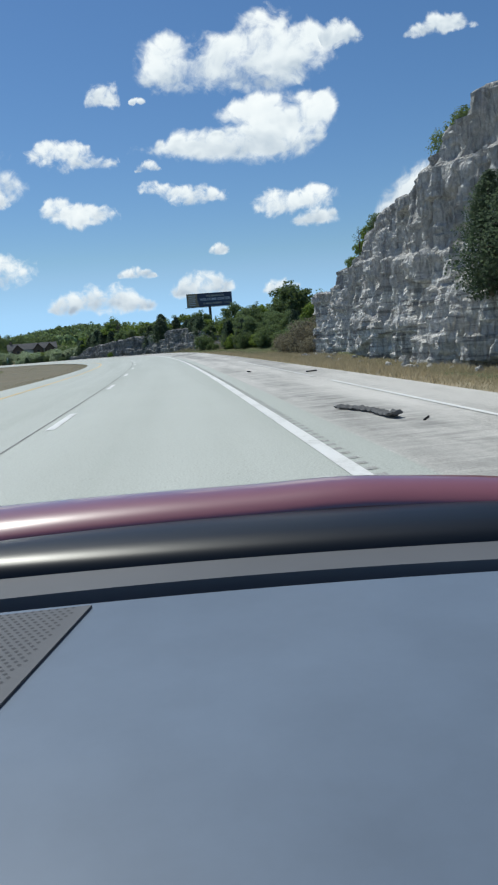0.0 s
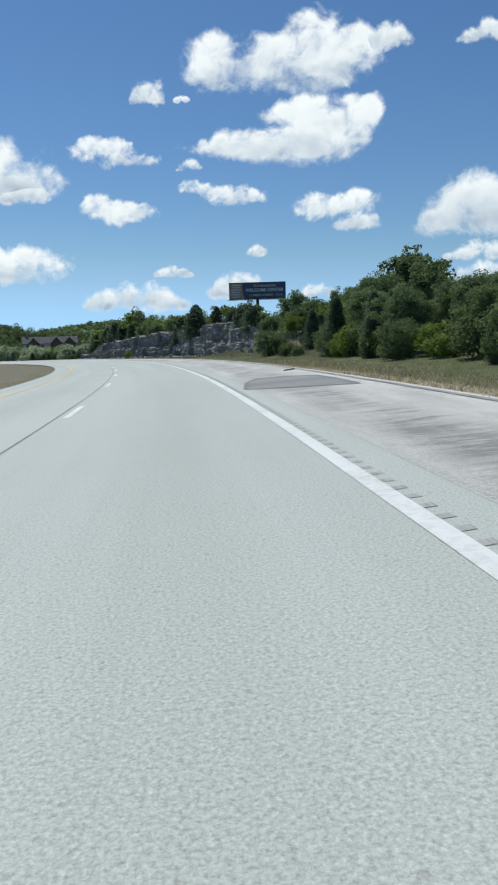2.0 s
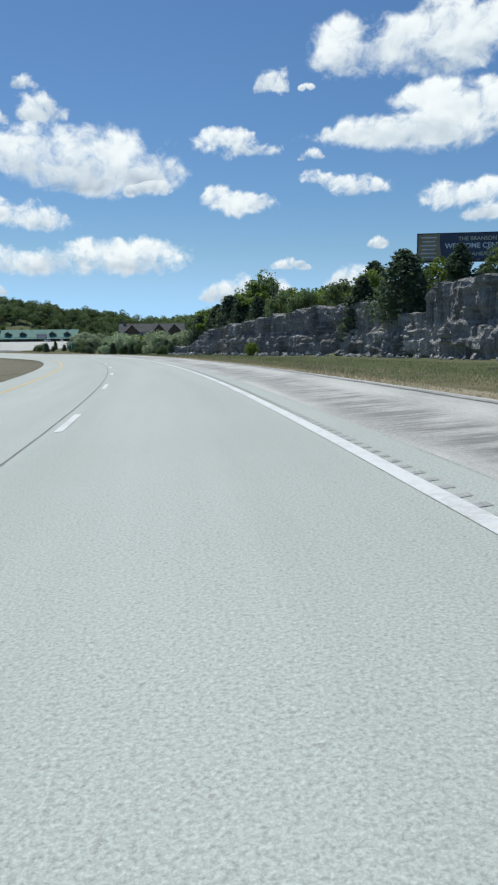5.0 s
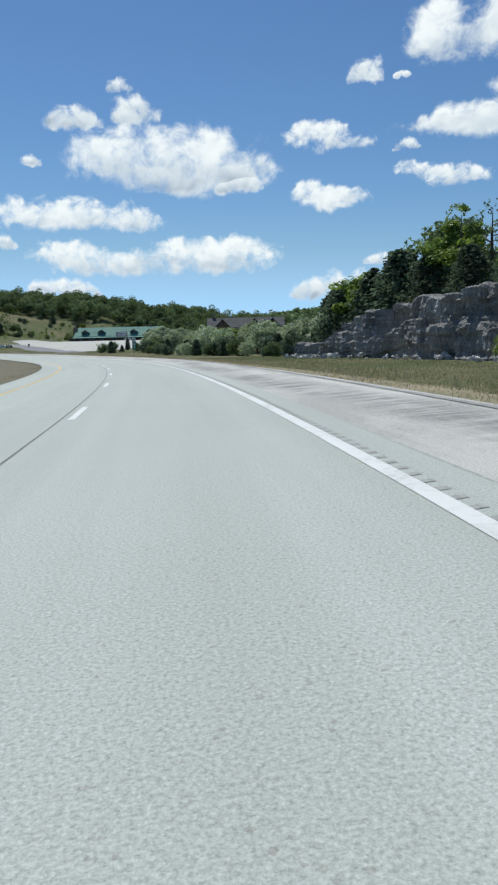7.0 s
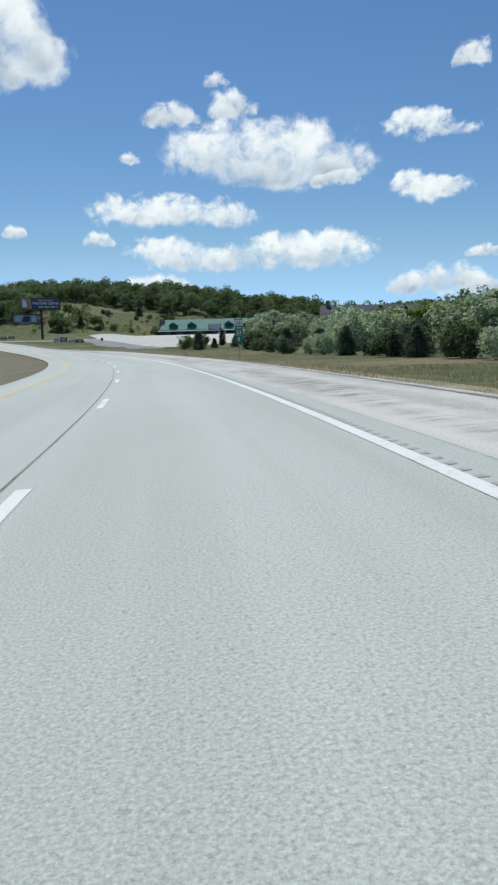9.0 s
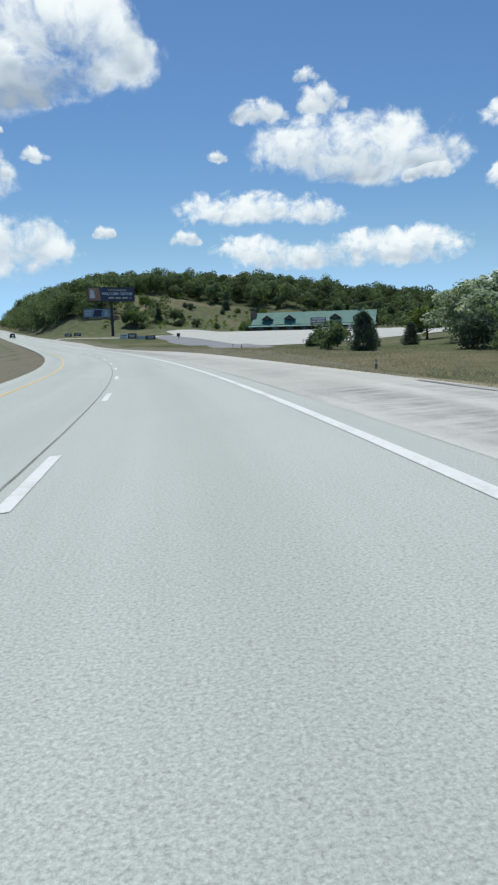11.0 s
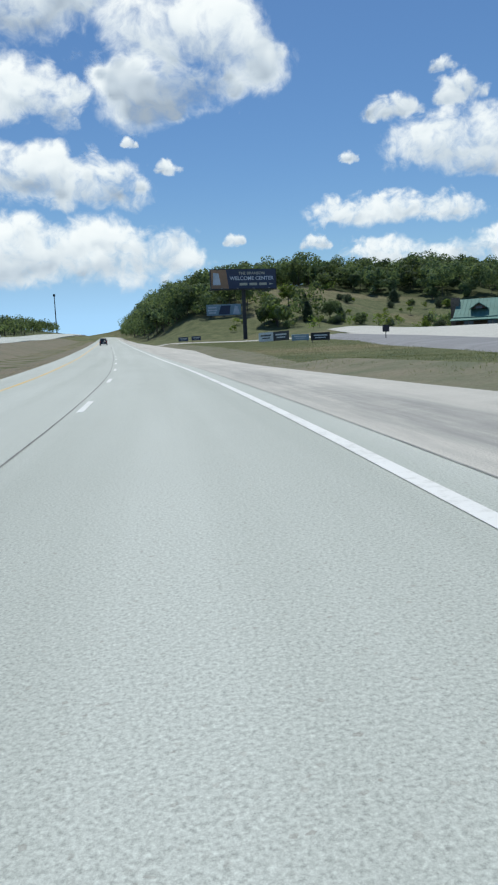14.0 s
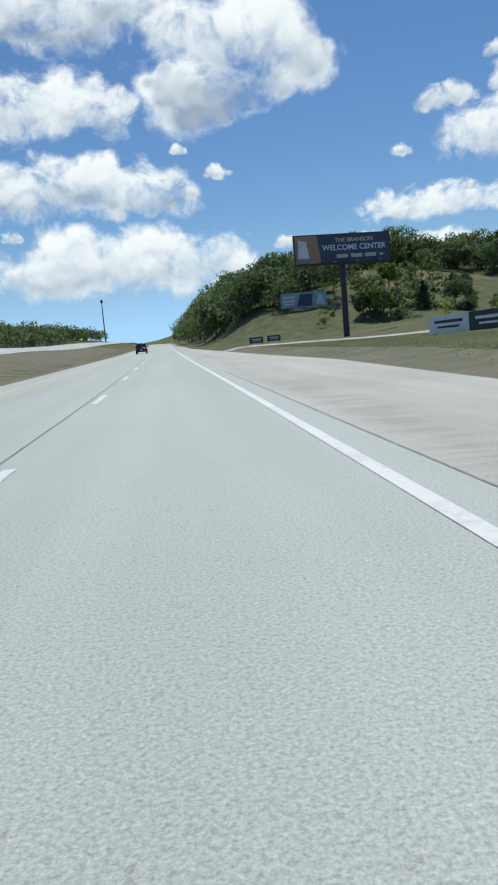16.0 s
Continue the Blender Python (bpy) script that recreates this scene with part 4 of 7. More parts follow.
MAKERS = {
    "oak_a": (lambda: grow_broadleaf(1, 10, 3.6, 0.44, 54, M_LEAF, clumps=95), "leafy green broadleaf tree with an uneven crown", "tree", 10),
    "oak_b": (lambda: grow_broadleaf(2, 12, 3.4, 0.44, 54, M_LEAF, clumps=105), "tall leafy green broadleaf tree", "tree", 12),
    "oak_c": (lambda: grow_broadleaf(5, 8, 3.2, 0.40, 50, M_BRIGHT, clumps=90), "light green broadleaf tree with a loose crown", "tree", 8),
    "thin": (lambda: grow_broadleaf(7, 11, 2.3, 0.40, 48, M_BRIGHT, clumps=62), "slender open tree with sparse light leaves", "tree", 11),
    "bare": (lambda: grow_broadleaf(9, 10, 2.4, 0.30, 14, M_LEAF, clumps=20, bare=True), "nearly bare tree with thin grey branches", "tree", 10),
    "cedar_a": (lambda: grow_cedar(1, 8, 2.1, 0.34, 190), "dense dark green cedar reaching to the ground", "tree", 8),
    "cedar_b": (lambda: grow_cedar(4, 7, 3.0, 0.34, 240), "broad dark green cedar with a rounded top", "tree", 7),
    "cedar_c": (lambda: grow_cedar(8, 9, 1.7, 0.34, 180), "narrow pointed dark cedar", "tree", 9),
    "bush_g": (lambda: grow_bush(1, 3, 1.9, 0.30, 70, M_LEAF), "round green roadside bush", "bush", 3),
    "bush_d": (lambda: grow_bush(2, 3, 2.0, 0.28, 80, M_CEDAR), "dark green dense roadside bush", "bush", 3),
    "bush_b": (lambda: grow_bush(3, 2.4, 1.7, 0.28, 60, M_BRIGHT), "light green leafy bush", "bush", 2.4),
    "near_oak": (lambda: grow_broadleaf(21, 8, 3.1, 0.2, 210, M_LEAF, clumps=95), "green broadleaf tree with a full rounded crown", "tree", 8),
    "near_bush": (lambda: grow_bush(22, 3, 1.9, 0.14, 90, M_LEAF, 90), "round green bush at the foot of the bank", "bush", 3),
    "near_light": (lambda: grow_bush(23, 3, 1.8, 0.15, 80, M_BRIGHT, 80), "light green leafy bush by the verge", "bush", 3),
    "near_cedar": (lambda: grow_cedar(24, 6, 1.9, 0.16, 260, None, 60), "dense dark cedar at the foot of the bank", "tree", 6),
    "dry_brush": (lambda: grow_bush(31, 2.2, 1.6, 0.12, 80, M_SCRUB, 60), "tangled brown and grey dry brush at the cliff end", "bush", 2.2),
    "ledge_bush": (lambda: grow_bush(15, 2.4, 1.2, 0.12, 170, M_LEAF), "green bush rooted on the cliff edge", "bush", 2.4),
    "ledge_cedar": (lambda: grow_cedar(16, 5, 1.7, 0.13, 420), "dark cedar growing on the rock face", "tree", 5),
    "pale_a": (lambda: grow_broadleaf(12, 6, 2.9, 0.34, 75, M_PALE, clumps=85), "small tree with pale silvery fluttering leaves", "tree", 6),
    "pale_b": (lambda: grow_bush(6, 5, 2.5, 0.34, 100, M_PALE), "tall shrub with pale silvery leaves", "bush", 5),
}
plant_rng = random.Random(5)


def plant(key, x, y, h, sink=0.1, z=None, wide=1.0, group=""):
    maker, label, cat, bh = MAKERS[key]
    k = kind_of(key, maker, label, cat, bh)
    f = h / k[1]
    w = f * wide * plant_rng.uniform(0.92, 1.12)
    m = Matrix.LocRotScale((x, y, (height1(x, y) if z is None else z) - sink), Euler((0, 0, plant_rng.uniform(0, 6.28))), (w, w, f))
    if k[2] == 0:
        k[0].matrix_basis = m
        ob = k[0]
        k.append(k[0])
    else:
        ob = copy_thing(k[0], Matrix.Identity(4))
        ob.matrix_basis = m
    k[2] += 1
    if group:
        ob["group"] = group
    return ob


def plant_sl(key, s, l, h, **k):
    p = road(np.array([s]), l)[0]
    return plant(key, p[0], p[1], h, **k)


# bank between the two cuts
for key, x, y, top in (("oak_b", 10.1, 158.5, 13.0), ("oak_a", 8.5, 147.1, 13.4), ("oak_c", 9.1, 98.7, 5.9), ("oak_b", 2.7, 183.6, 11.5), ("oak_c", 10.7, 107.8, 6.9), ("oak_a", 19.1, 121.3, 8.4),
                       ("cedar_a", -0.8, 116.4, 3.6), ("cedar_b", -0.2, 109.2, 2.8), ("bush_d", -4.7, 147.1, 1.6), ("bush_g", -9.3, 182.3, 3.9),
                       ("cedar_c", 1.1, 141.5, 5.4), ("oak_a", 16, 139, 8.6), ("oak_a", 13, 189, 14.4), ("oak_c", 4.2, 172.5, 10.2), ("oak_c", 22, 150, 10), ("oak_a", -1, 200, 11), ("cedar_b", 6, 128, 6.0),
                       ("cedar_a", 12, 122, 7.0), ("oak_c", 14, 96, 6.4), ("bush_b", 6.5, 99, 3.2), ("oak_a", 24, 104, 9), ("near_cedar", 17, 86, 6),
                       ("near_oak", 12, 80, 6), ("near_light", 8.5, 70, 3.2), ("near_oak", 20, 72, 6.6), ("oak_b", 30, 90, 11), ("cedar_a", 6, 168, 7.5),
                       ("bush_d", -2, 158, 2.6), ("bush_d", 2, 150, 3.4), ("oak_a", 30, 130, 11), ("oak_b", 34, 112, 11)):
    plant(key, x, y, max(1.2, top - height1(x, y)), group="trees on the bank")
for s_, l_, h_ in ((52.5, 9.6, 1.5), (55, 9.9, 2.1), (57.5, 10.8, 2.8), (59.5, 9.7, 1.6), (62, 10.6, 2.2), (65, 10.2, 1.5), (68, 11.0, 1.8), (60.5, 12.4, 3.2)):
    plant_sl("dry_brush", s_, l_, h_, wide=1.2, group="dry brush by the cliff")
plant_sl("near_bush", 66, 13.5, 3.2)
plant_sl("near_light", 57, 13.2, 3.2)

for s_, l_, key, h_ in ((98, 12.6, "bush_g", 2.6), (101, 14.5, "oak_c", 4.6), (103, 12.9, "cedar_a", 3.4), (106, 14.2, "cedar_b", 4.4), (108, 13.2, "bush_b", 2.4),
                       (110, 15.6, "oak_a", 5.0), (112, 13.4, "cedar_a", 4.6), (114, 17.5, "oak_b", 6.3), (117, 15.5, "bush_d", 3.0), (119, 19, "oak_a", 5.8),
                       (122, 13.2, "bush_g", 1.2), (125, 13.0, "bush_d", 1.5), (132, 13.2, "bush_d", 3.0), (134, 14.5, "bush_g", 2.6), (104, 19, "oak_b", 4.4),
                       (95, 16.5, "oak_a", 4.4), (90, 15.0, "oak_c", 4.4), (86, 13.2, "bush_g", 3.0), (80, 14.5, "oak_c", 4.2), (74, 13.4, "cedar_b", 4.0), (129, 17, "cedar_a", 4.2)):
    if s_ < 140:
        key = {"bush_g": "near_bush", "bush_d": "near_bush", "bush_b": "near_light", "cedar_a": "near_cedar", "cedar_b": "near_cedar"}.get(key, "near_oak")
    plant_sl(key, s_, l_, h_, group="trees on the bank")
hedge = random.Random(8)
for k in range(17):
    plant_sl(hedge.choice(["near_bush", "near_light", "near_bush", "near_cedar"]), 64 + 3.3 * k + hedge.uniform(-1, 1), hedge.uniform(12.4, 14.6), hedge.uniform(1.4, 2.9), wide=1.25, group="trees on the bank")
fill = random.Random(3)
for k in range(42):
    s_, l_ = fill.uniform(78, 172), fill.uniform(17, 46)
    if l_ < 24 and s_ > 118:
        l_ += 12
    key = fill.choice(["oak_a", "oak_c", "oak_b", "cedar_a", "cedar_b", "oak_a", "bush_g"])
    plant_sl(key, s_, l_, {"oak_a": 7.0, "oak_b": 9.0, "oak_c": 6.0, "cedar_a": 5.0, "cedar_b": 4.2, "bush_g": 2.8}[key] * fill.uniform(0.75, 1.15) * (0.5 if s_ < 112 else 0.8), group="trees on the bank")

def perch(key, s, l, z, h, wide=1.0):
    p = road(np.array([float(s)]), l)[0]
    plant(key, p[0], p[1], h, z=p[2] + z, wide=wide, group="plants on the cliff")


perch("ledge_cedar", 22.4, 9.1, 2.0, 3.9, 1.0)
perch("ledge_cedar", 20.6, 9.3, 2.6, 3.6, 1.2)
perch("ledge_bush", 30.2, 11.4, 7.6, 2.0, 1.2)
perch("ledge_bush", 28.8, 11.6, 8.0, 1.9, 1.2)
perch("near_light", 45.6, 11.2, 5.0, 0.9)
perch("near_light", 44.4, 11.4, 5.7, 1.0)
perch("near_light", 43.0, 11.5, 6.2, 1.2)
perch("ledge_bush", 41.6, 11.6, 6.6, 1.3)
perch("bare", 43.4, 11.0, 6.0, 1.5)

# on top of the second cut
for key, x, y, top in (("cedar_b", -30.8, 256, 13.2), ("oak_c", -22.4, 241.5, 12.6), ("oak_a", -14, 226, 12.6), ("cedar_b", -17.5, 230, 9.8), ("oak_a", -3.8, 218.9, 14.0),
                       ("thin", -2, 212, 12.0), ("thin", -63.7, 340, 18.0), ("oak_c", -55, 325, 15), ("oak_c", -45.7, 303.2, 13.7), ("cedar_b", -38, 268, 10.6),
                       ("cedar_a", -59.9, 287.7, 11.2), ("oak_b", -52.7, 278.6, 15.4), ("bare", -48.8, 268.9, 14.0), ("oak_a", -43.4, 249.1, 9.2),
                       ("cedar_b", -71.8, 303.7, 7.7), ("cedar_a", -57.4, 281.8, 10.8), ("cedar_b", -64.1, 287.1, 8.3), ("cedar_b", -52.5, 268, 6.0),
                       ("oak_a", -40, 244, 9.0), ("oak_a", -34, 238, 9.6), ("cedar_b", -9, 190, 6.0), ("cedar_a", -70, 297, 8), ("oak_c", -62, 300, 9.5),
                       ("cedar_b", -25, 222, 7.4), ("oak_c", -27, 246, 9.8), ("oak_a", -50, 290, 12), ("oak_c", -40, 285, 12.5), ("oak_a", -20, 262, 12.5)):
    plant(key, x, y, max(1.5, top - height1(x, y)), group="trees above the rock cut")

for key, x, y, top, wide in (("cedar_a", -21.5, 215.3, 10.4, 1.35), ("cedar_b", -15.1, 199.8, 9.0, 1.3), ("cedar_b", -17.2, 203.5, 8.7, 1.2),
                             ("cedar_a", -13.6, 194.5, 9.1, 1.5), ("cedar_b", -57.9, 273.3, 9.9, 1.2), ("cedar_b", -54.4, 268.0, 8.9, 1.2),
                             ("cedar_a", -61.0, 276.1, 8.6, 1.4), ("cedar_b", -65.5, 279.1, 6.6, 1.1), ("cedar_b", -50.5, 263.0, 8.8, 1.25), ("cedar_b", -46.8, 257.7, 8.6, 1.2),
                             ("oak_c", -62.5, 281.0, 8.7, 1.1), ("oak_c", -43.4, 253.9, 9.9, 1.1), ("oak_c", -40.8, 249.4, 8.8, 1.1), ("oak_c", -37.0, 244.0, 8.6, 1.1),
                             ("thin", -51.6, 269.2, 13.9, 1.2), ("oak_a", -34.0, 239.0, 9.4, 1.2), ("cedar_a", -31.5, 229.5, 8.8, 1.3), ("oak_c", -30.0, 236.0, 10.5, 1.0)):
    plant(key, x, y, max(2.0, top - height1(x, y)), wide=wide, group="trees above the rock cut")
plant("cedar_b", -26.7, 218.8, 7.1, z=3.2, wide=1.3, group="trees above the rock cut")      # rooted on the rock shelf
plant("cedar_b", -12.6, 188.5, 4.8, z=3.9, wide=1.3, group="trees above the rock cut")
plant_sl("near_light", 243, 19.4, 2.1, group="roadside shrubs")

for k in range(32):
    s_ = fill.uniform(196, 300)
    l_ = fill.uniform(33, 58) - (6 if s_ > 245 else 0)
    key = fill.choice(["oak_a", "oak_a", "oak_c", "cedar_a", "cedar_b", "oak_c", "thin"])
    plant_sl(key, s_, l_, {"oak_a": 5.6, "oak_c": 5.2, "cedar_a": 5.0, "cedar_b": 4.6, "thin": 8.0}[key] * fill.uniform(0.75, 1.2), wide=1.15, group="trees above the rock cut")

# the row of shrubs past the cut
rowr = random.Random(11)
for k in range(46):
    s = 286 + 2.45 * k + rowr.uniform(-1.2, 1.2)
    front = k % 2 == 0
    key = rowr.choice(["bush_d", "cedar_b", "bush_g", "cedar_b"]) if front else rowr.choice(["pale_a", "pale_b", "pale_a", "pale_b", "oak_c"])
    l = (22.5 if front else 29.5) + rowr.uniform(-1.5, 2.5)
    if s > 385:
        l += 4
    h = (rowr.uniform(2.4, 3.6) if front else rowr.uniform(5.0, 6.6) * (0.9 if 340 < s < 378 else 1.0)) * (1 - 0.25 * ease(s, 375, 400))
    if not front or rowr.random() < 0.6:
        plant_sl(key, s, l, float(h), wide=1.2, group="roadside shrubs")
for k in range(15):
    plant_sl(rowr.choice(["bush_d", "cedar_b", "bush_g", "pale_b"]), 288 + 5.7 * k + rowr.uniform(-1, 1), rowr.uniform(19.8, 21.5), rowr.uniform(1.9, 3.2), wide=1.15, group="roadside shrubs")
for s, l, key, h in ((404, 25, "bush_g", 2.8), (402, 28.6, "cedar_a", 3.4), (384, 20.5, "cedar_b", 1.8), (393, 17.7, "bush_d", 1.4), (411, 41, "cedar_a", 4.0), (398, 20.5, "bush_g", 2.2)):
    plant_sl(key, s, l, h, group="roadside shrubs")


# bushes on the meadow under the wooded hill
mead = random.Random(21)
for k in range(34):
    x_, y_ = mead.uniform(-345, -225), mead.uniform(528, 590)
    key = mead.choice(["bush_g", "bush_d", "cedar_b", "bush_b", "oak_c", "bush_d"])
    plant(key, x_, y_, {"bush_g": 3.0, "bush_d": 2.8, "cedar_b": 4.2, "bush_b": 3.0, "oak_c": 6.0}[key] * mead.uniform(0.7, 1.3), group="bushes on the meadow")
plant("oak_c", -328, 545, 7.5, group="bushes on the meadow")
plant_sl("bush_g", 374, 12.5, 2.4, group="roadside shrubs")
plant_sl("cedar_b", 370, 13.6, 2.8, group="roadside shrubs")


# ---------------------------------------------------------------- far woods
def woods(name, label, pts, lo, hi, wide, n, leaf, mat, seed):
    """Many far trees in one mesh: lumpy crowns of leaf quads on short trunks."""
    rng = np.random.default_rng(seed)
    pts = np.asarray(pts, float)
    k = len(pts)
    z0 = height(pts[:, 0], pts[:, 1])
    h = rng.uniform(lo, hi, k) * (0.85 + 0.3 * rng.random(k))
    w = h * rng.uniform(0.75, 1.25, k) * wide
    lump = 7
    ld = rng.normal(size=(k, lump, 3))
    ld /= np.linalg.norm(ld, axis=2)[..., None]
    lc = ld * rng.uniform(0.35, 0.8, (k, lump, 1)) * np.stack([w, w, h * 0.42], 1)[:, None]
    lc[..., 2] += (0.48 * h)[:, None]
    pick = rng.integers(0, lump, (k, n))
    d = rng.normal(size=(k, n, 3))
    d /= np.linalg.norm(d, axis=2)[..., None]
    c = np.take_along_axis(lc, pick[..., None].repeat(3, 2), 1)
    p = c + d * (w * 0.40)[:, None, None] * rng.uniform(0.75, 1.0, (k, n, 1)) * np.array([1, 1, 0.9])
    p[..., 2] = np.maximum(p[..., 2], 0.2)
    p += np.stack([pts[:, 0], pts[:, 1], z0], 1)[:, None]
    p, d = p.reshape(-1, 3), d.reshape(-1, 3)
    m = len(p)
    nrm = d + rng.normal(size=(m, 3)) * 0.28 + np.array([0, 0, 0.2])
    nrm /= np.linalg.norm(nrm, axis=1)[:, None]
    a = np.cross(nrm, rng.normal(size=(m, 3)))
    a /= np.linalg.norm(a, axis=1)[:, None]
    b = np.cross(nrm, a)
    sz = (leaf * rng.uniform(0.6, 1.4, m))[:, None]
    q = np.stack([p - a * sz * 0.5, p + b * sz * 0.36, p + a * sz * 0.5, p - b * sz * 0.36], 1).reshape(-1, 3)
    me = bpy.data.meshes.new(name)
    f = np.arange(m * 4).reshape(-1, 4)
    tv, tf = [], []
    for i in range(k):
        v0 = len(tv)
        x, y, z = pts[i, 0], pts[i, 1], z0[i]
        r = 0.014 * h[i]
        tv += [(x - r, y - r, z - 0.5), (x + r, y - r, z - 0.5), (x, y + r, z - 0.5), (x, y, z + h[i] * 0.55)]
        tf += [(v0, v0 + 1, v0 + 3), (v0 + 1, v0 + 2, v0 + 3), (v0 + 2, v0, v0 + 3)]
    off0 = len(q)
    verts = [tuple(v) for v in q.tolist()] + tv
    faces = f.tolist() + [tuple(i + off0 for i in t) for t in tf]
    me = mesh_from(name, verts, faces, [mat, M_BARK], slots=np.r_[np.zeros(m, int), np.ones(len(tf), int)])
    tint = np.repeat(rng.uniform(-0.35, 0.5, k), n * 4)
    me.attributes.new("tint", "FLOAT", "POINT").data.foreach_set("value", np.r_[tint, np.zeros(len(tv))])
    return tagged(new(name, me), label, "woods", kind="stuff")


def scatter(x0, x1, y0, y1, step, seed, keep):
    rng = np.random.default_rng(seed)
    X, Y = np.meshgrid(np.arange(x0, x1, step), np.arange(y0, y1, step))
    P = np.stack([X.ravel(), Y.ravel()], 1) + rng.uniform(-0.45, 0.45, (X.size, 2)) * step
    s, l, _, _ = along(P[:, 0], P[:, 1])
    return P[keep(P[:, 0], P[:, 1], s, l, rng.random(len(P)))]


def hill_keep(x, y, s, l, r):
    clearing = (((x + 280) / 78) ** 2 + ((y - 564) / 40) ** 2 < 1) & (r > 0.05)
    front = (x > -305) & (y < 575 - 0.3 * (x + 300))
    sign = (np.hypot(x + 302, y - 496) < 22) | (np.hypot(x + 337, y - 523) < 10)
    return (l > 14.5) & ((s > 648) | ((l > 40) & (s > 590))) & ~clearing & ~front & ~sign & (r < 0.92)


woods("wooded_hill", "broadleaf woods covering the hill behind the billboard", scatter(-760, -190, 500, 700, 7.4, 3, hill_keep), 7.5, 14.5, 0.50, 680, 0.88, M_LEAF, 5)
woods("roadside_woods", "tall broadleaf trees along the foot of the hill beside the highway",
      scatter(-760, -300, 470, 830, 6.0, 31, lambda x, y, s, l, r: (l > 9.5 - 3.0 * ease(s, 740, 800)) & (l < 26) & (s > 655) & (s < 960) & (r < 0.9)), 11.0, 16.0, 0.42, 420, 0.75, M_LEAF, 32)
for key, x_, y_, h_, wide in (("oak_c", -311.5, 520, 7.2, 1.05), ("oak_a", -318, 525.5, 9.0, 1.0), ("oak_a", -314.5, 523, 5.5, 1.1), ("cedar_a", -308.5, 530.5, 6.2, 1.3), ("oak_a", -303, 534.5, 7.0, 1.15),
                              ("cedar_b", -315.4, 591, 4.6, 1.4), ("oak_a", -303.4, 598, 5.4, 1.2), ("bush_g", -306, 518, 2.6, 1.0), ("bush_d", -298, 531, 2.8, 1.2)):
    plant(key, x_, y_, h_, wide=wide, group="trees on the slope")
woods("wood_edge", "light green saplings along the foot of the wooded hill",
      scatter(-420, -262, 505, 590, 6.5, 8, lambda x, y, s, l, r: (l > 24) & (r < 0.3) & (np.hypot(x + 301, y - 495) > 9)), 1.6, 4.6, 0.5, 110, 0.45, M_BRIGHT, 9)
woods("far_trees", "distant tree belt beyond the buildings",
      scatter(-270, 60, 540, 680, 7.5, 4, lambda x, y, s, l, r: (r < 0.75) & (l > 60)), 4.5, 7.5, 0.42, 90, 0.8, M_LEAF, 6)
woods("bank_woods", "dense green trees behind the roadside bank",
      scatter(-10, 110, 62, 330, 6.5, 12, lambda x, y, s, l, r: (r < 0.85) & (l > 44 - 12 * ease(s, 120, 90)) & ~((l < 95) & (np.abs(x + 15) < 16) & (y > 270))), 5.6, 9.0, 0.42, 150, 0.62, M_LEAF, 13)
woods("left_woods", "dark tree belt past the far carriageway",
      scatter(-760, -330, 300, 700, 8.0, 14, lambda x, y, s, l, r: (s > 620) & (l < -46) & (l > -120) & (r < 0.85)), 8, 12, 0.42, 70, 1.1, M_LEAF, 15)
far_pts = scatter(-900, 520, 760, 1900, 17.0, 16, lambda x, y, s, l, r: (l > 60) & (r < 0.9) & (height(x, y) > 9))
woods("distant_forest", "hazy forest on the distant ridge", far_pts, 10, 14, 0.8, 40, 4.2, M_LEAF, 17)


# ---------------------------------------------------------------- dry grass
def grass(name, label, n, s0, s1, l_of, hmin, hmax, mat, seed, w=0.02):
    rng = np.random.default_rng(seed)
    s = rng.uniform(s0, s1, n)
    l = l_of(s, rng.random(n))
    p = road(s, l)
    p[:, 2] = height(p[:, 0], p[:, 1]) + 0.02
    clump = 0.45 + 0.2 * np.sin(s * 0.53 + 2.1 * np.sin(l * 0.7 + s * 0.11)) + 0.2 * np.sin(s * 0.171 - l * 0.9 + 1.7 * np.sin(s * 0.041)) + 0.15 * np.sin(s * 1.91 + l * 2.3)
    h = hmin + (hmax - hmin) * np.clip(clump, 0.05, 1) * rng.uniform(0.15, 1, n) ** 1.4
    a = rng.uniform(0, 6.283, n)
    dx = np.stack([np.cos(a), np.sin(a), 0 * a], 1) * (w * (0.6 + h))[:, None]
    tip = p + np.stack([rng.normal(0, 0.5, n) * h, rng.normal(0, 0.5, n) * h, h], 1)
    v = np.stack([p - dx, p + dx, tip], 1).reshape(-1, 3)
    me = mesh_from(name, v, np.arange(n * 3).reshape(-1, 3), mat)
    return tagged(new(name, me), label, "grass", kind="stuff")


grass("dry_grass", "tall dry straw-coloured grass along the verge", 80000, -12, 66, lambda s, r: edge_right(s) + 0.4 + 6.0 * r ** 0.8, 0.06, 0.42, M_STRAW, 21, 0.016)
grass("verge_grass", "greenish grass and weeds at the foot of the bank", 110000, 30, 300, lambda s, r: edge_right(s) + 1.8 + 14 * r ** 1.2, 0.05, 0.28, M_GREENGRASS, 22, 0.016)
grass("dry_grass", "short dry grass along the shoulder edge", 70000, 60, 420, lambda s, r: edge_right(s) + 0.2 + 7 * r ** 1.5, 0.04, 0.26, M_STRAW, 23, 0.03)
grass("verge_grass", "dull green grass on the island beside the turn-off", 60000, 345, 540, lambda s, r: edge_right(s) + 0.6 + 18 * r, 0.03, 0.15, M_GREENGRASS, 27, 0.025)
grass("scrub", "brown brush and weeds on the bank below the billboard", 30000, 112, 176, lambda s, r: 12.8 + 13 * r, 0.08, 0.5, M_SCRUB, 28, 0.025)
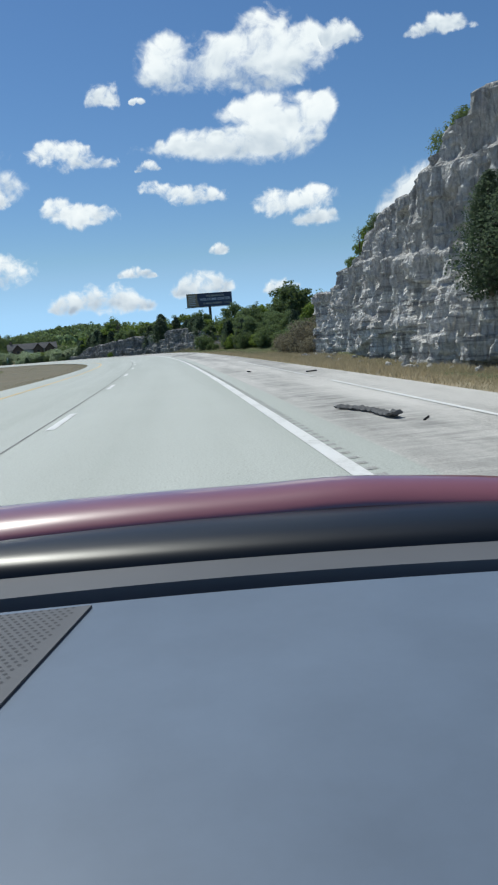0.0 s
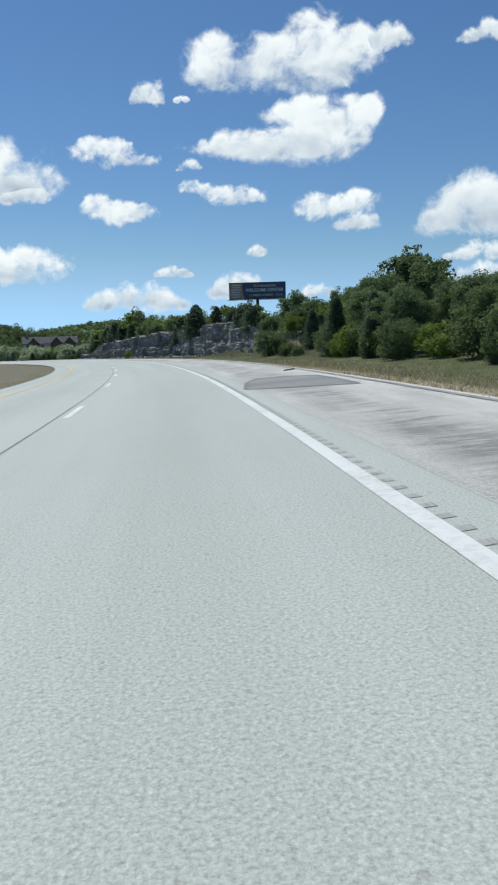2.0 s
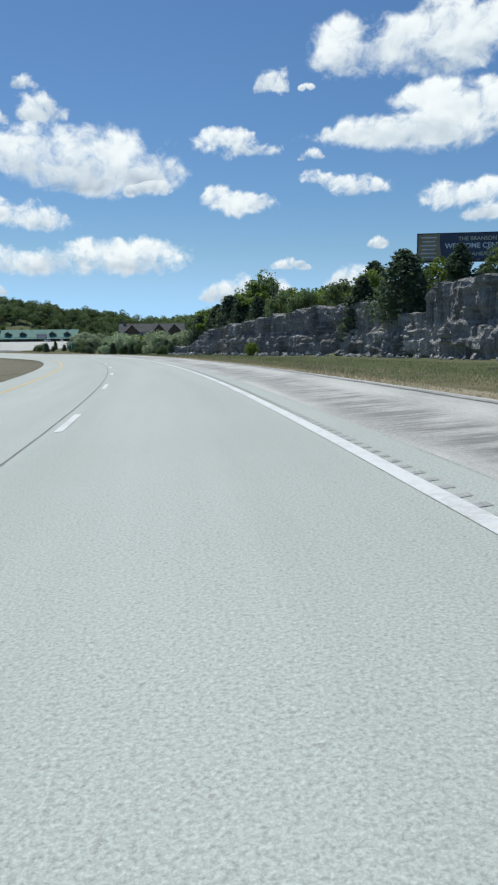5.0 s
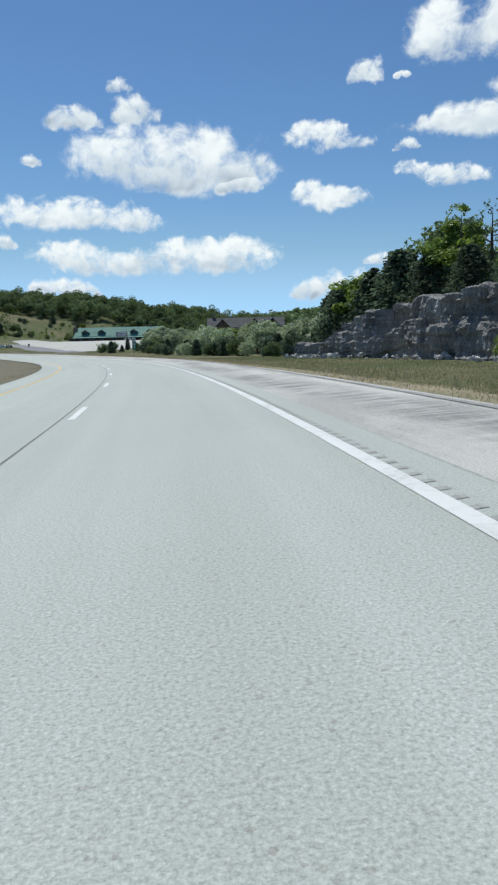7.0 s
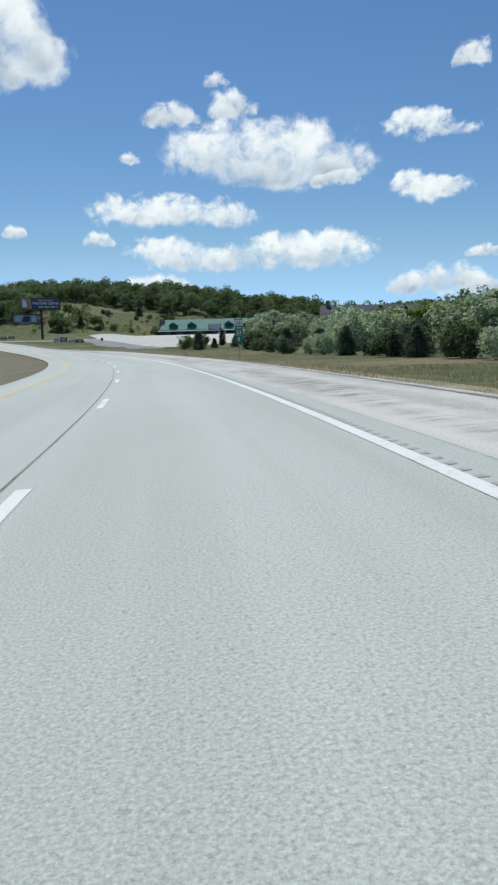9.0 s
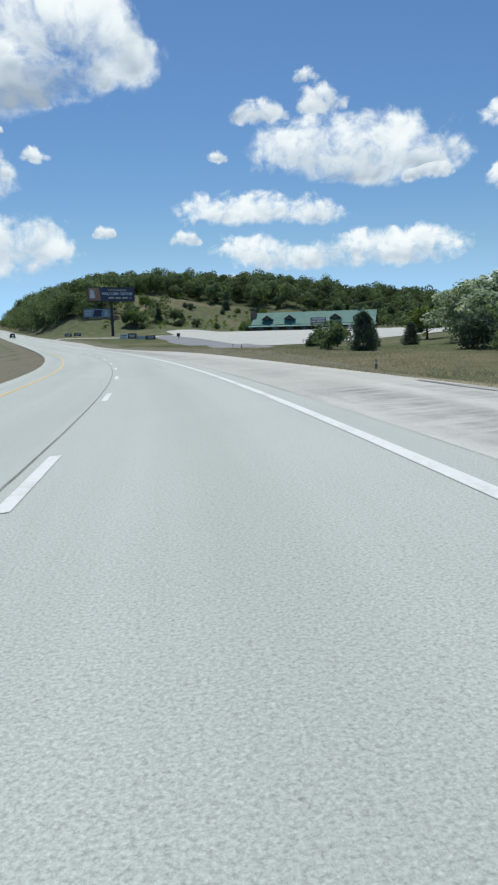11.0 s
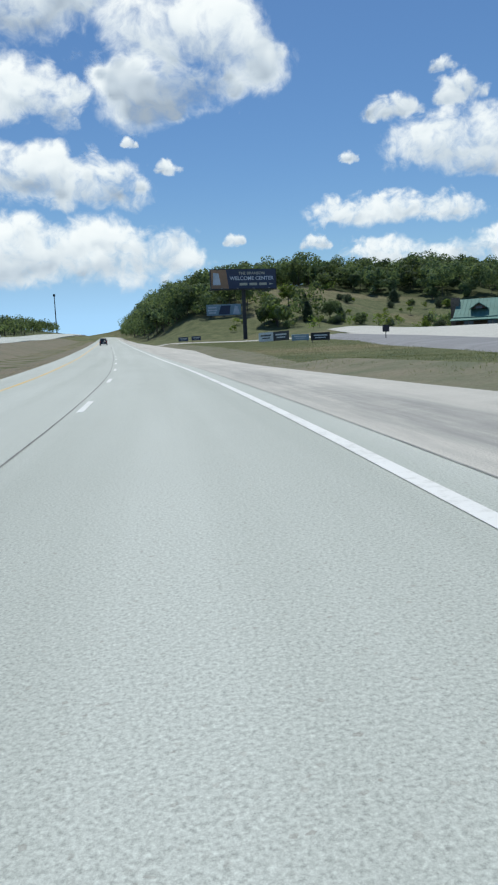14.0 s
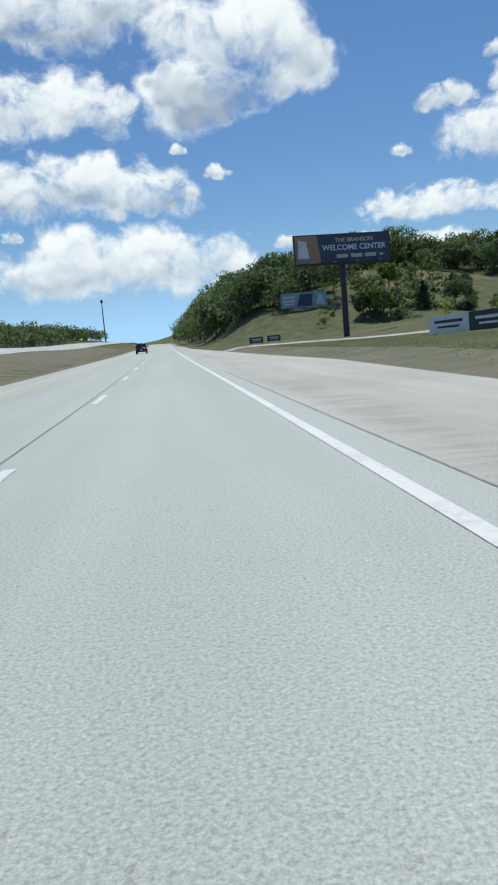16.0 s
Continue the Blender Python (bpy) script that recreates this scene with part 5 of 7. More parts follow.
grass("median_grass", "short brown turf inside the bend", 60000, 8, 480, lambda s, r: -9.0 - 14 * r, 0.04, 0.22, M_STRAW, 24, 0.035)


# ---------------------------------------------------------------- clouds
def cloud_mat():
    m = bpy.data.materials.new("cloud")
    m.use_nodes = True
    t = m.node_tree
    t.nodes.clear()
    out = t.nodes.new("ShaderNodeOutputMaterial")
    den = t.nodes.new("ShaderNodeAttribute")
    den.attribute_name = "dens"
    lit = t.nodes.new("ShaderNodeAttribute")
    lit.attribute_name = "painted_shade"
    p = position(t)
    c = uv(t)
    warp = noise_of(t, c, 0.9, 3, 0.5)
    wv = nd(t, "VectorMath", [(0, warp.outputs["Color"])], op="SCALE")
    wv.inputs["Scale"].default_value = 0.9
    pw = nd(t, "VectorMath", [(0, c), (1, wv.outputs[0])], op="ADD").outputs[0]
    n1 = noise_of(t, pw, 1.15, 9, 0.60)
    n2 = noise_of(t, pw, 1.0, 2.5, 0.45)
    fuzz = nd(t, "Math", [(0, n1.outputs[0])], op="MULTIPLY_ADD")
    fuzz.inputs[1].default_value, fuzz.inputs[2].default_value = 5.4, -2.9
    add = nd(t, "Math", [(0, den.outputs["Fac"]), (2, fuzz.outputs[0])], op="MULTIPLY_ADD")
    add.inputs[1].default_value = 2.0
    alpha = nd(t, "MapRange", [("Value", add.outputs[0])])
    alpha.interpolation_type = "SMOOTHSTEP"
    alpha.inputs["From Min"].default_value, alpha.inputs["From Max"].default_value = -0.3, 1.45
    # shading painted into the glow: offset noise brightens upper sides as if sunlit
    above = nd(t, "VectorMath", [(0, pw)], op="ADD")
    above.inputs[1].default_value = (-0.06, 0.24, 0.0)
    n3 = noise_of(t, above.outputs[0], 1.0, 2.5, 0.45)
    relief = nd(t, "Math", [(0, n2.outputs[0]), (1, n3.outputs[0])], op="SUBTRACT")
    l2 = nd(t, "Math", [(0, relief.outputs[0])], op="MULTIPLY")
    l2.inputs[1].default_value = 1.25
    l3 = nd(t, "Math", [(0, lit.outputs["Fac"]), (1, l2.outputs[0])], op="ADD")
    col = ramp(t, l3.outputs[0], [(0.0, (0.38, 0.44, 0.53)), (0.3, (0.60, 0.66, 0.74)), (0.7, (0.88, 0.905, 0.935)), (1.0, (0.97, 0.975, 0.985))])
    em = nd(t, "Emission", [("Color", col.outputs[0])], Strength=1.0)
    tr = t.nodes.new("ShaderNodeBsdfTransparent")
    mx = t.nodes.new("ShaderNodeMixShader")
    for i, so in ((0, alpha.outputs[0]), (1, tr.outputs[0]), (2, em.outputs[0])):
        t.links.new(so, mx.inputs[i])
    t.links.new(mx.outputs[0], out.inputs["Surface"])
    return m


M_CLOUD = cloud_mat()
MIDDLE = Vector((-70, 230, 0))


def cloud(az, el, w, h, seed, far, heavy=0.0, lobes=()):
    """A distant fair-weather cloud: a rounded relief of puffs over a flatter base, fading at its rim.
    lobes: its main billows as (across, up, half width, half height), in parts of its size."""
    rng = np.random.default_rng(seed)
    nx = int(np.clip(w / 14, 14, 90))
    ny = int(np.clip(h / 12, 12, 52))
    u, v = np.meshgrid(np.linspace(-0.62, 0.62, nx) * w, np.linspace(-0.68, 0.68, ny) * h)
    tilt = rng.uniform(-0.06, 0.06)
    n = int(12 + 10 * w / h)
    soft = np.zeros(u.shape)
    bulge = np.zeros(u.shape)
    rise = np.zeros(u.shape)                                    # height within the nearest billow
    for ax, ay, rx, ry in lobes:
        spots = [((ax - 0.5) * w, (ay - 0.5) * h, rx * w, ry * h)]
        for _ in range(7):                                      # smaller heads round its upper side
            a = rng.uniform(-0.5, math.pi + 0.5)
            k = rng.uniform(0.2, 0.42) * ry * h
            spots.append(((ax - 0.5 + 0.82 * rx * math.cos(a)) * w, (ay - 0.5 + 0.82 * ry * math.sin(a)) * h, k * rng.uniform(1.0, 1.6), k))
        for cx, cy, px, py in spots:
            q = ((u - cx) / px) ** 2 + ((v - cy) / py) ** 2
            e = np.exp(5.0 * (1 - np.sqrt(q)))
            soft += e
            rise += e * np.clip((v - cy) / py, -1.2, 1.2)
            bulge = np.maximum(bulge, np.sqrt(np.maximum(1 - q, 0)) * min(px, py))
    for _ in range(0 if lobes else n):
        cx = rng.uniform(-0.44, 0.44) * w
        room = 1 - (abs(cx) / (0.5 * w)) ** 1.8
        r = h * (0.10 + 0.30 * room * rng.uniform(0.25, 1.0) ** 0.8)
        cy = -0.34 * h + r * 0.75 + (h * 0.5 * room - r * 0.6) * rng.uniform(0, 1) ** 1.3 + tilt * cx
        dx, dy = (u - cx) / (r * rng.uniform(1.0, 1.5)), (v - cy) / r
        q = dx * dx + dy * dy
        soft += np.exp(5.0 * (1 - np.sqrt(q)))
        bulge = np.maximum(bulge, np.sqrt(np.maximum(1 - q, 0)) * r)
    den = np.minimum(np.log(soft + 1e-4) / 5.0, 0.95) + (0.15 if lobes else -0.12)
    den = den - 1.2 * np.maximum(0, -0.36 - v / h)
    rim = np.minimum(np.minimum(0.62 * w - np.abs(u), 0.68 * h - np.abs(v)) / (0.16 * h), 1)
    den = np.minimum(den, rim * 1.6 - 0.9)
    thick = np.clip((den - (0.3 if lobes else 0)) * 1.5, 0, 1)
    # painted shading: bright tops and rims, grey where thick and low
    lit = 0.80 + 0.32 * (v / h) + 0.22 * rise / (soft + 1e-4) - (0.34 + 0.8 * heavy) * thick * np.clip(0.62 - 1.3 * v / h, 0, 1.2)
    c = MIDDLE + Vector((-math.sin(radians(az)) * math.cos(radians(el)), math.cos(radians(az)) * math.cos(radians(el)), math.sin(radians(el)))) * far
    d = (MIDDLE - c).normalized()
    rt = Vector((0, 0, 1)).cross(d).normalized()
    up = d.cross(rt)
    P = (np.array(c)[None, None] + u[..., None] * np.array(rt) + v[..., None] * np.array(up) + (bulge * 0.6)[..., None] * np.array(d))
    me = mesh_from("cloud", P.reshape(-1, 3), grid_faces(nx, ny), M_CLOUD, np.stack([u.ravel(), v.ravel()], 1) / (50 + 0.4 * h) + seed * 7.0, smooth=True)
    for key, val in (("dens", den), ("painted_shade", lit)):
        a = me.attributes.new(key, "FLOAT", "POINT")
        a.data.foreach_set("value", val.ravel())
    return tagged(new("cloud", me), "white fair-weather cumulus cloud with a greyer base", "cloud", "clouds", "structure")


CLOUDS_A = [
    (-1.7, 21.7, 1073, 408), (-9.7, 22.2, 286, 160), (-1.4, 16.6, 1132, 369), (12.0, 15.3, 494, 191), (12.2, 11.1, 441, 186),
    (3.8, 12.2, 547, 168), (6.2, 14.4, 150, 76), (-5.6, 10.4, 532, 249), (9.3, 19.4, 216, 150), (11.1, 4.3, 720, 224),
    (2.8, 5.0, 431, 207), (1.0, 7.8, 131, 90), (7.9, 6.3, 269, 90), (-17.6, 21.7, 414, 131), (6.6, 19.1, 95, 55),
    (-17.4, 10.2, 806, 459), (-18.0, 6.7, 705, 145), (-16.9, 5.1, 891, 162), (-4.0, 4.4, 275, 97), (19.1, 12.3, 308, 155)]
CLOUDS_B = [
    (24.5, 13.9, 1197, 420), (26.9, 17.3, 290, 190), (31.7, 16.8, 345, 180), (28.2, 18.9, 163, 95), (31.5, 9.8, 967, 213),
    (26.1, 6.9, 1481, 267), (33.2, 4.6, 484, 138), (35.0, 13.7, 125, 83), (37.6, 7.9, 202, 117), (46.8, 20.1, 1082, 660),
    (48.4, 13.7, 186, 117), (43.8, 8.4, 134, 97), (59.9, 23.2, 1134, 506), (59.9, 17.9, 872, 400), (58.5, 12.8, 1282, 384),
    (56.3, 7.7, 1561, 436), (51.3, 15.3, 103, 69), (63.9, 9.9, 131, 93)]
# main billows of the larger clouds, and how much underside shade is painted
BILLOWS = {
    0: (0.15, [(.16, .42, .16, .34), (.42, .42, .27, .34), (.64, .62, .2, .36), (.8, .5, .17, .32), (.66, .2, .22, .2)]),
    2: (0.15, [(.22, .32, .22, .14), (.48, .3, .28, .24), (.72, .36, .24, .36), (.88, .68, .12, .3), (.6, .78, .14, .2)]),
    3: (0.15, [(.2, .62, .2, .34), (.52, .5, .26, .42), (.82, .32, .18, .16)]),
    4: (0.15, [(.2, .6, .2, .36), (.5, .42, .24, .36), (.78, .5, .22, .26)]),
    5: (0.2, [(.22, .75, .2, .22), (.62, .42, .3, .36), (.86, .35, .14, .2)]),
    7: (0.2, [(.3, .65, .26, .3), (.68, .72, .26, .26), (.72, .24, .28, .22)])}
BILLOWS.update({
    20: (0.4, [(.2, .5, .2, .28), (.38, .62, .26, .36), (.6, .52, .28, .4), (.84, .36, .17, .26), (.48, .2, .24, .18)]),
    24: (0.15, [(.2, .55, .2, .4), (.5, .6, .3, .38), (.78, .45, .24, .3)]),
    25: (0.2, [(.18, .5, .18, .36), (.4, .35, .25, .3), (.68, .5, .2, .46), (.87, .45, .14, .4)]),
    29: (1.1, [(.4, .78, .36, .26), (.66, .7, .28, .28), (.88, .5, .13, .2), (.28, .22, .2, .24), (.52, .34, .28, .2), (.18, .42, .14, .16)])})
BILLOWS.update({
    32: (1.4, [(.25, .6, .3, .42), (.6, .55, .32, .42), (.85, .7, .18, .3)]),
    33: (0.5, [(.3, .55, .3, .42), (.62, .62, .2, .34), (.82, .55, .14, .42)]),
    34: (0.8, [(.2, .5, .24, .4), (.5, .6, .3, .4), (.8, .42, .22, .36)]),
    35: (0.4, [(.2, .4, .24, .34), (.45, .55, .28, .44), (.72, .45, .24, .4), (.9, .5, .12, .28)])})
for i, (az, el, w, h) in enumerate(CLOUDS_A + CLOUDS_B):
    heavy, lobes = BILLOWS.get(i, (0.2, ()))
    cloud(az, el, w, h, 100 + i, 4300 + 9 * i, heavy, lobes)


# ---------------------------------------------------------------- built things
def plain(name, color, rough=0.6, metal=0.0, spec=0.5, vary=0.12, scale=0.8):
    """Painted or plastic surface with slight dirt."""
    m, t, b = material(name, rough, metal, color, spec)
    co = t.nodes.new("ShaderNodeTexCoord").outputs["Object"]
    n = noise_of(t, co, scale, 6, 0.65)
    r = ramp(t, n.outputs[0], [(0.3, tuple(c * (1 - vary * 1.6) for c in color)), (0.65, tuple(min(1, c * (1 + vary)) for c in color))])
    t.links.new(r.outputs[0], b.inputs["Base Color"])
    return m


M_NAVY = plain("navy_vinyl", (0.055, 0.068, 0.125), 0.55)
M_TAN = plain("tan_vinyl", (0.34, 0.27, 0.17), 0.6)
M_ORANGE = plain("orange_vinyl", (0.40, 0.24, 0.15), 0.6)
M_CREAM = plain("cream_letters", (0.55, 0.53, 0.44), 0.6)
M_WHITE = plain("white_letters", (0.66, 0.70, 0.78), 0.6)
M_STEEL = plain("dark_steel", (0.06, 0.06, 0.065), 0.55, 0.6)
M_FRAME = plain("dark_sign_frame", (0.05, 0.055, 0.065), 0.6)
M_GALV = plain("galvanised_steel", (0.42, 0.43, 0.44), 0.45, 0.8)


def words(text, height_m, parent, mat, at, width=None, name="lettering"):
    """Raised letters in the x-z plane, facing -y, centred at a point."""
    cu = bpy.data.curves.new(name, "FONT")
    cu.body, cu.size, cu.align_x, cu.align_y, cu.extrude = text, 1.0, "CENTER", "CENTER", 0.0
    cu.offset = 0.022
    tmp = bpy.data.objects.new(name, cu)
    scene.collection.objects.link(tmp)
    me = bpy.data.meshes.new_from_object(tmp.evaluated_get(bpy.context.evaluated_depsgraph_get()))
    bpy.data.objects.remove(tmp)
    xs = [v.co.x for v in me.vertices]
    ys = [v.co.y for v in me.vertices]
    fy = height_m / (max(ys) - min(ys))
    fx = (width / (max(xs) - min(xs))) if width else fy
    me.transform(Matrix.Translation(at) @ pose(0, 0, 0, 90) @ Matrix.Diagonal((fx, fy, 1, 1)) @ Matrix.Translation((-(max(xs) + min(xs)) / 2, -(max(ys) + min(ys)) / 2, 0)))
    me.materials.clear()
    me.materials.append(mat)
    return part(name, me, None, parent)


def bars(parent, mat, rows, y, name="lettering"):
    """Plain bars for writing too small to read: (x, z, width, height)."""
    for x, z, w, h in rows:
        part(name, box_bm(w, 0.01, h, (x, y, z)), mat, parent)


def poly_prism(pts, y0, y1):
    """A prism over a polygon in x-z, from y0 to y1."""
    bm = bmesh.new()
    a = [bm.verts.new((x, y0, z)) for x, z in pts]
    b = [bm.verts.new((x, y1, z)) for x, z in pts]
    bm.faces.new(a)
    bm.faces.new(b[::-1])
    for i in range(len(pts)):
        j = (i + 1) % len(pts)
        bm.faces.new((a[j], a[i], b[i], b[j]))
    bmesh.ops.recalc_face_normals(bm, faces=bm.faces)
    return bm


def billboard(x, y, yaw, W, H, top, left_mat, curve, third):
    """A single-pole highway billboard; its face looks along local -y."""
    base = height1(x, y) - 0.3
    ob = thing("billboard", "tall single-pole billboard with a navy blue tourist sign", "billboard")
    ob.matrix_basis = pose(x, y, base, 0, 0, yaw)
    z1 = top - base
    zc = z1 - H / 2
    part("backing", box_bm(W, 0.5, H, (0, 0, zc), 0.03), M_FRAME, ob)
    part("trim", box_bm(W + 0.2, 0.62, 0.16, (0, 0, zc - H / 2 - 0.08)), M_FRAME, ob)
    part("trim", box_bm(W + 0.2, 0.62, 0.12, (0, 0, zc + H / 2 + 0.06)), M_FRAME, ob)
    for sx in (-1, 1):
        part("trim", box_bm(0.12, 0.62, H + 0.3, (sx * (W / 2 + 0.06), 0, zc)), M_FRAME, ob)
    face = part("face", box_bm(W - 0.1, 0.02, H - 0.1, (0, -0.265, zc)), M_NAVY, ob, "navy blue printed vinyl")
    lw = W * 0.27
    pts = [(-W / 2 + 0.08, zc - H / 2 + 0.08)]
    for k in range(9):
        q = k / 8
        pts.append((-W / 2 + lw - W * 0.035 * q - curve * 0.5 * math.sin(math.pi * q), zc - H / 2 + 0.08 + (H - 0.16) * q))
    pts.append((-W / 2 + 0.08, zc + H / 2 - 0.08))
    part("panel", poly_prism(pts, -0.285, -0.277), left_mat, face, "tan side panel")
    cx = W * 0.125
    words("THE BRANSON", H * 0.15, face, M_CREAM, (cx, -0.285, zc + H * 0.3), W * 0.40)
    words("WELCOME CENTER", H * 0.2, face, M_WHITE, (cx, -0.285, zc + H * 0.04), W * 0.68)
    if third:
        words("\u00bd MILE AHEAD", H * 0.15, face, M_CREAM, (cx - W * 0.06, -0.285, zc - H * 0.27), W * 0.42)
        for k in range(3):
            xx = cx + W * 0.2 + k * W * 0.045
            part("arrow", poly_prism([(xx, zc - H * 0.19), (xx + 0.2, zc - H * 0.19), (xx + 0.6, zc - H * 0.27), (xx + 0.2, zc - H * 0.35), (xx, zc - H * 0.35), (xx + 0.4, zc - H * 0.27)], -0.287, -0.28), M_CREAM, face)
        bars(face, M_WHITE, [(-W / 2 + lw * 0.42, zc + H * (0.36 - 0.145 * k), lw * (0.5 if k % 2 else 0.62), H * 0.045) for k in range(6)], -0.29)
    else:
        bars(face, M_CREAM, [(cx - W * 0.13 + k * W * 0.15, zc - H * 0.27, W * 0.12, H * 0.13) for k in range(3)], -0.285)
        part("arrow", poly_prism([(cx + W * 0.27, zc - H * 0.22), (cx + W * 0.33, zc - H * 0.27), (cx + W * 0.27, zc - H * 0.32)], -0.287, -0.28), M_CREAM, face)
        part("picture", poly_prism([(-W / 2 + 0.5, zc - H * 0.3), (-W / 2 + lw * 0.55, zc - H * 0.3), (-W / 2 + lw * 0.45, zc + H * 0.3), (-W / 2 + 0.7, zc + H * 0.34)], -0.292, -0.286), M_WHITE, face, "pale printed picture")
    # catwalk, lamps and pole
    part("catwalk", box_bm(W + 0.8, 1.0, 0.08, (-0.4, -0.85, zc - H / 2 - 0.35)), M_STEEL, ob)
    for k in range(4):
        xx = -W * 0.36 + k * W * 0.24
        lamp = part("lamp_arm", mesh_from("lamp_arm", *tube([(xx, -0.3, zc - H / 2 - 0.3), (xx, -1.6, zc - H / 2 - 0.25), (xx, -1.9, zc - H / 2 - 0.1)], [0.04, 0.04, 0.04], 6), M_STEEL), None, ob)
        part("lamp_head", box_bm(0.5, 0.25, 0.12, (xx, -1.95, zc - H / 2 - 0.05), 0.03), M_GALV, lamp)
    part("beam", box_bm(W * 0.9, 0.3, 0.4, (0, 0.3, zc - H * 0.25)), M_STEEL, ob)
    part("beam", box_bm(W * 0.9, 0.3, 0.4, (0, 0.3, zc + H * 0.2)), M_STEEL, ob)
    pv, pf = tube([(0, 0.42, 0), (0, 0.42, zc + H * 0.3)], [0.55, 0.5], 20)
    part("pole", mesh_from("pole", pv, pf, M_STEEL, smooth=False), None, ob)
    return ob


billboard(-14.7, 289.2, 6.0, 18.0, 5.1, 21.6, M_TAN, 0.7, True)
billboard(-301.0, 494.8, 58.0, 17.5, 4.9, 21.3, M_ORANGE, 0.0, False)
low = thing("roadside_sign", "low wide roadside sign in pale blue and white under the billboard", "sign")
low.matrix_basis = pose(-340.0, 526.0, height1(-340, 526) - 1.2, 0, 0, 50) @ Matrix.Diagonal((1.15, 1, 1, 1))
M_PALEBLUE = plain("pale_blue_vinyl", (0.32, 0.42, 0.5), 0.6)
part("panel", box_bm(10.0, 0.2, 3.6, (0, 0, 3.6), 0.03), M_PALEBLUE, low)
part("picture", poly_prism([(-1.6, 2.1), (1.6, 2.1), (2.0, 5.0), (-0.8, 5.0)], -0.13, -0.11), M_NAVY, low, "dark printed picture")
part("picture", poly_prism([(2.6, 2.2), (4.6, 2.2), (4.0, 4.6), (3.2, 4.9)], -0.13, -0.11), M_WHITE, low, "white printed picture")
bars(low, M_WHITE, [(-3.3, 4.4, 2.4, 0.5), (-3.3, 3.5, 2.6, 0.4), (-3.3, 2.7, 2.0, 0.4)], -0.12)
for xx in (-3.6, 0, 3.6):
    part("post", box_bm(0.25, 0.25, 2.2, (xx, 0.2, 1.0)), M_STEEL, low)

# long green-roofed building
M_GREENROOF = plain("green_metal_roof", (0.14, 0.27, 0.23), 0.75, 0.0, 0.2, 0.1, 0.3)
M_LOG = two_tone("dark_log_wall", (0.085, 0.055, 0.04), (0.13, 0.09, 0.065), 0.8, 0.8, 9.0, 0.4, (0.2, 0.2, 3.0))
M_STONE = two_tone("brown_stone_wall", (0.16, 0.12, 0.10), (0.25, 0.2, 0.165), 1.4, 0.9, 5.0, 0.6)
M_GLASS, _t, _b = material("dark_window_glass", 0.06, 0, (0.02, 0.025, 0.03), 0.6)
M_SIGNRED = plain("dull_red_signboard", (0.26, 0.15, 0.15), 0.6)


def gable(L, D, z0, z1, over=0.5, thick=0.18):
    """A two-sided pitched roof, ridge along x."""
    bm = bmesh.new()
    for side in (-1, 1):
        e = [(-L / 2 - over, side * (D / 2 + over), z0), (L / 2 + over, side * (D / 2 + over), z0), (L / 2 + over, 0, z1), (-L / 2 - over, 0, z1)]
        lo = [bm.verts.new((x, y, z)) for x, y, z in e]
        hi = [bm.verts.new((x, y, z + thick)) for x, y, z in e]
        quads = [lo[::-1], hi] + [[lo[i], lo[(i + 1) % 4], hi[(i + 1) % 4], hi[i]] for i in range(4)]
        for q in quads:
            bm.faces.new(q)
    bmesh.ops.recalc_face_normals(bm, faces=bm.faces)
    return bm


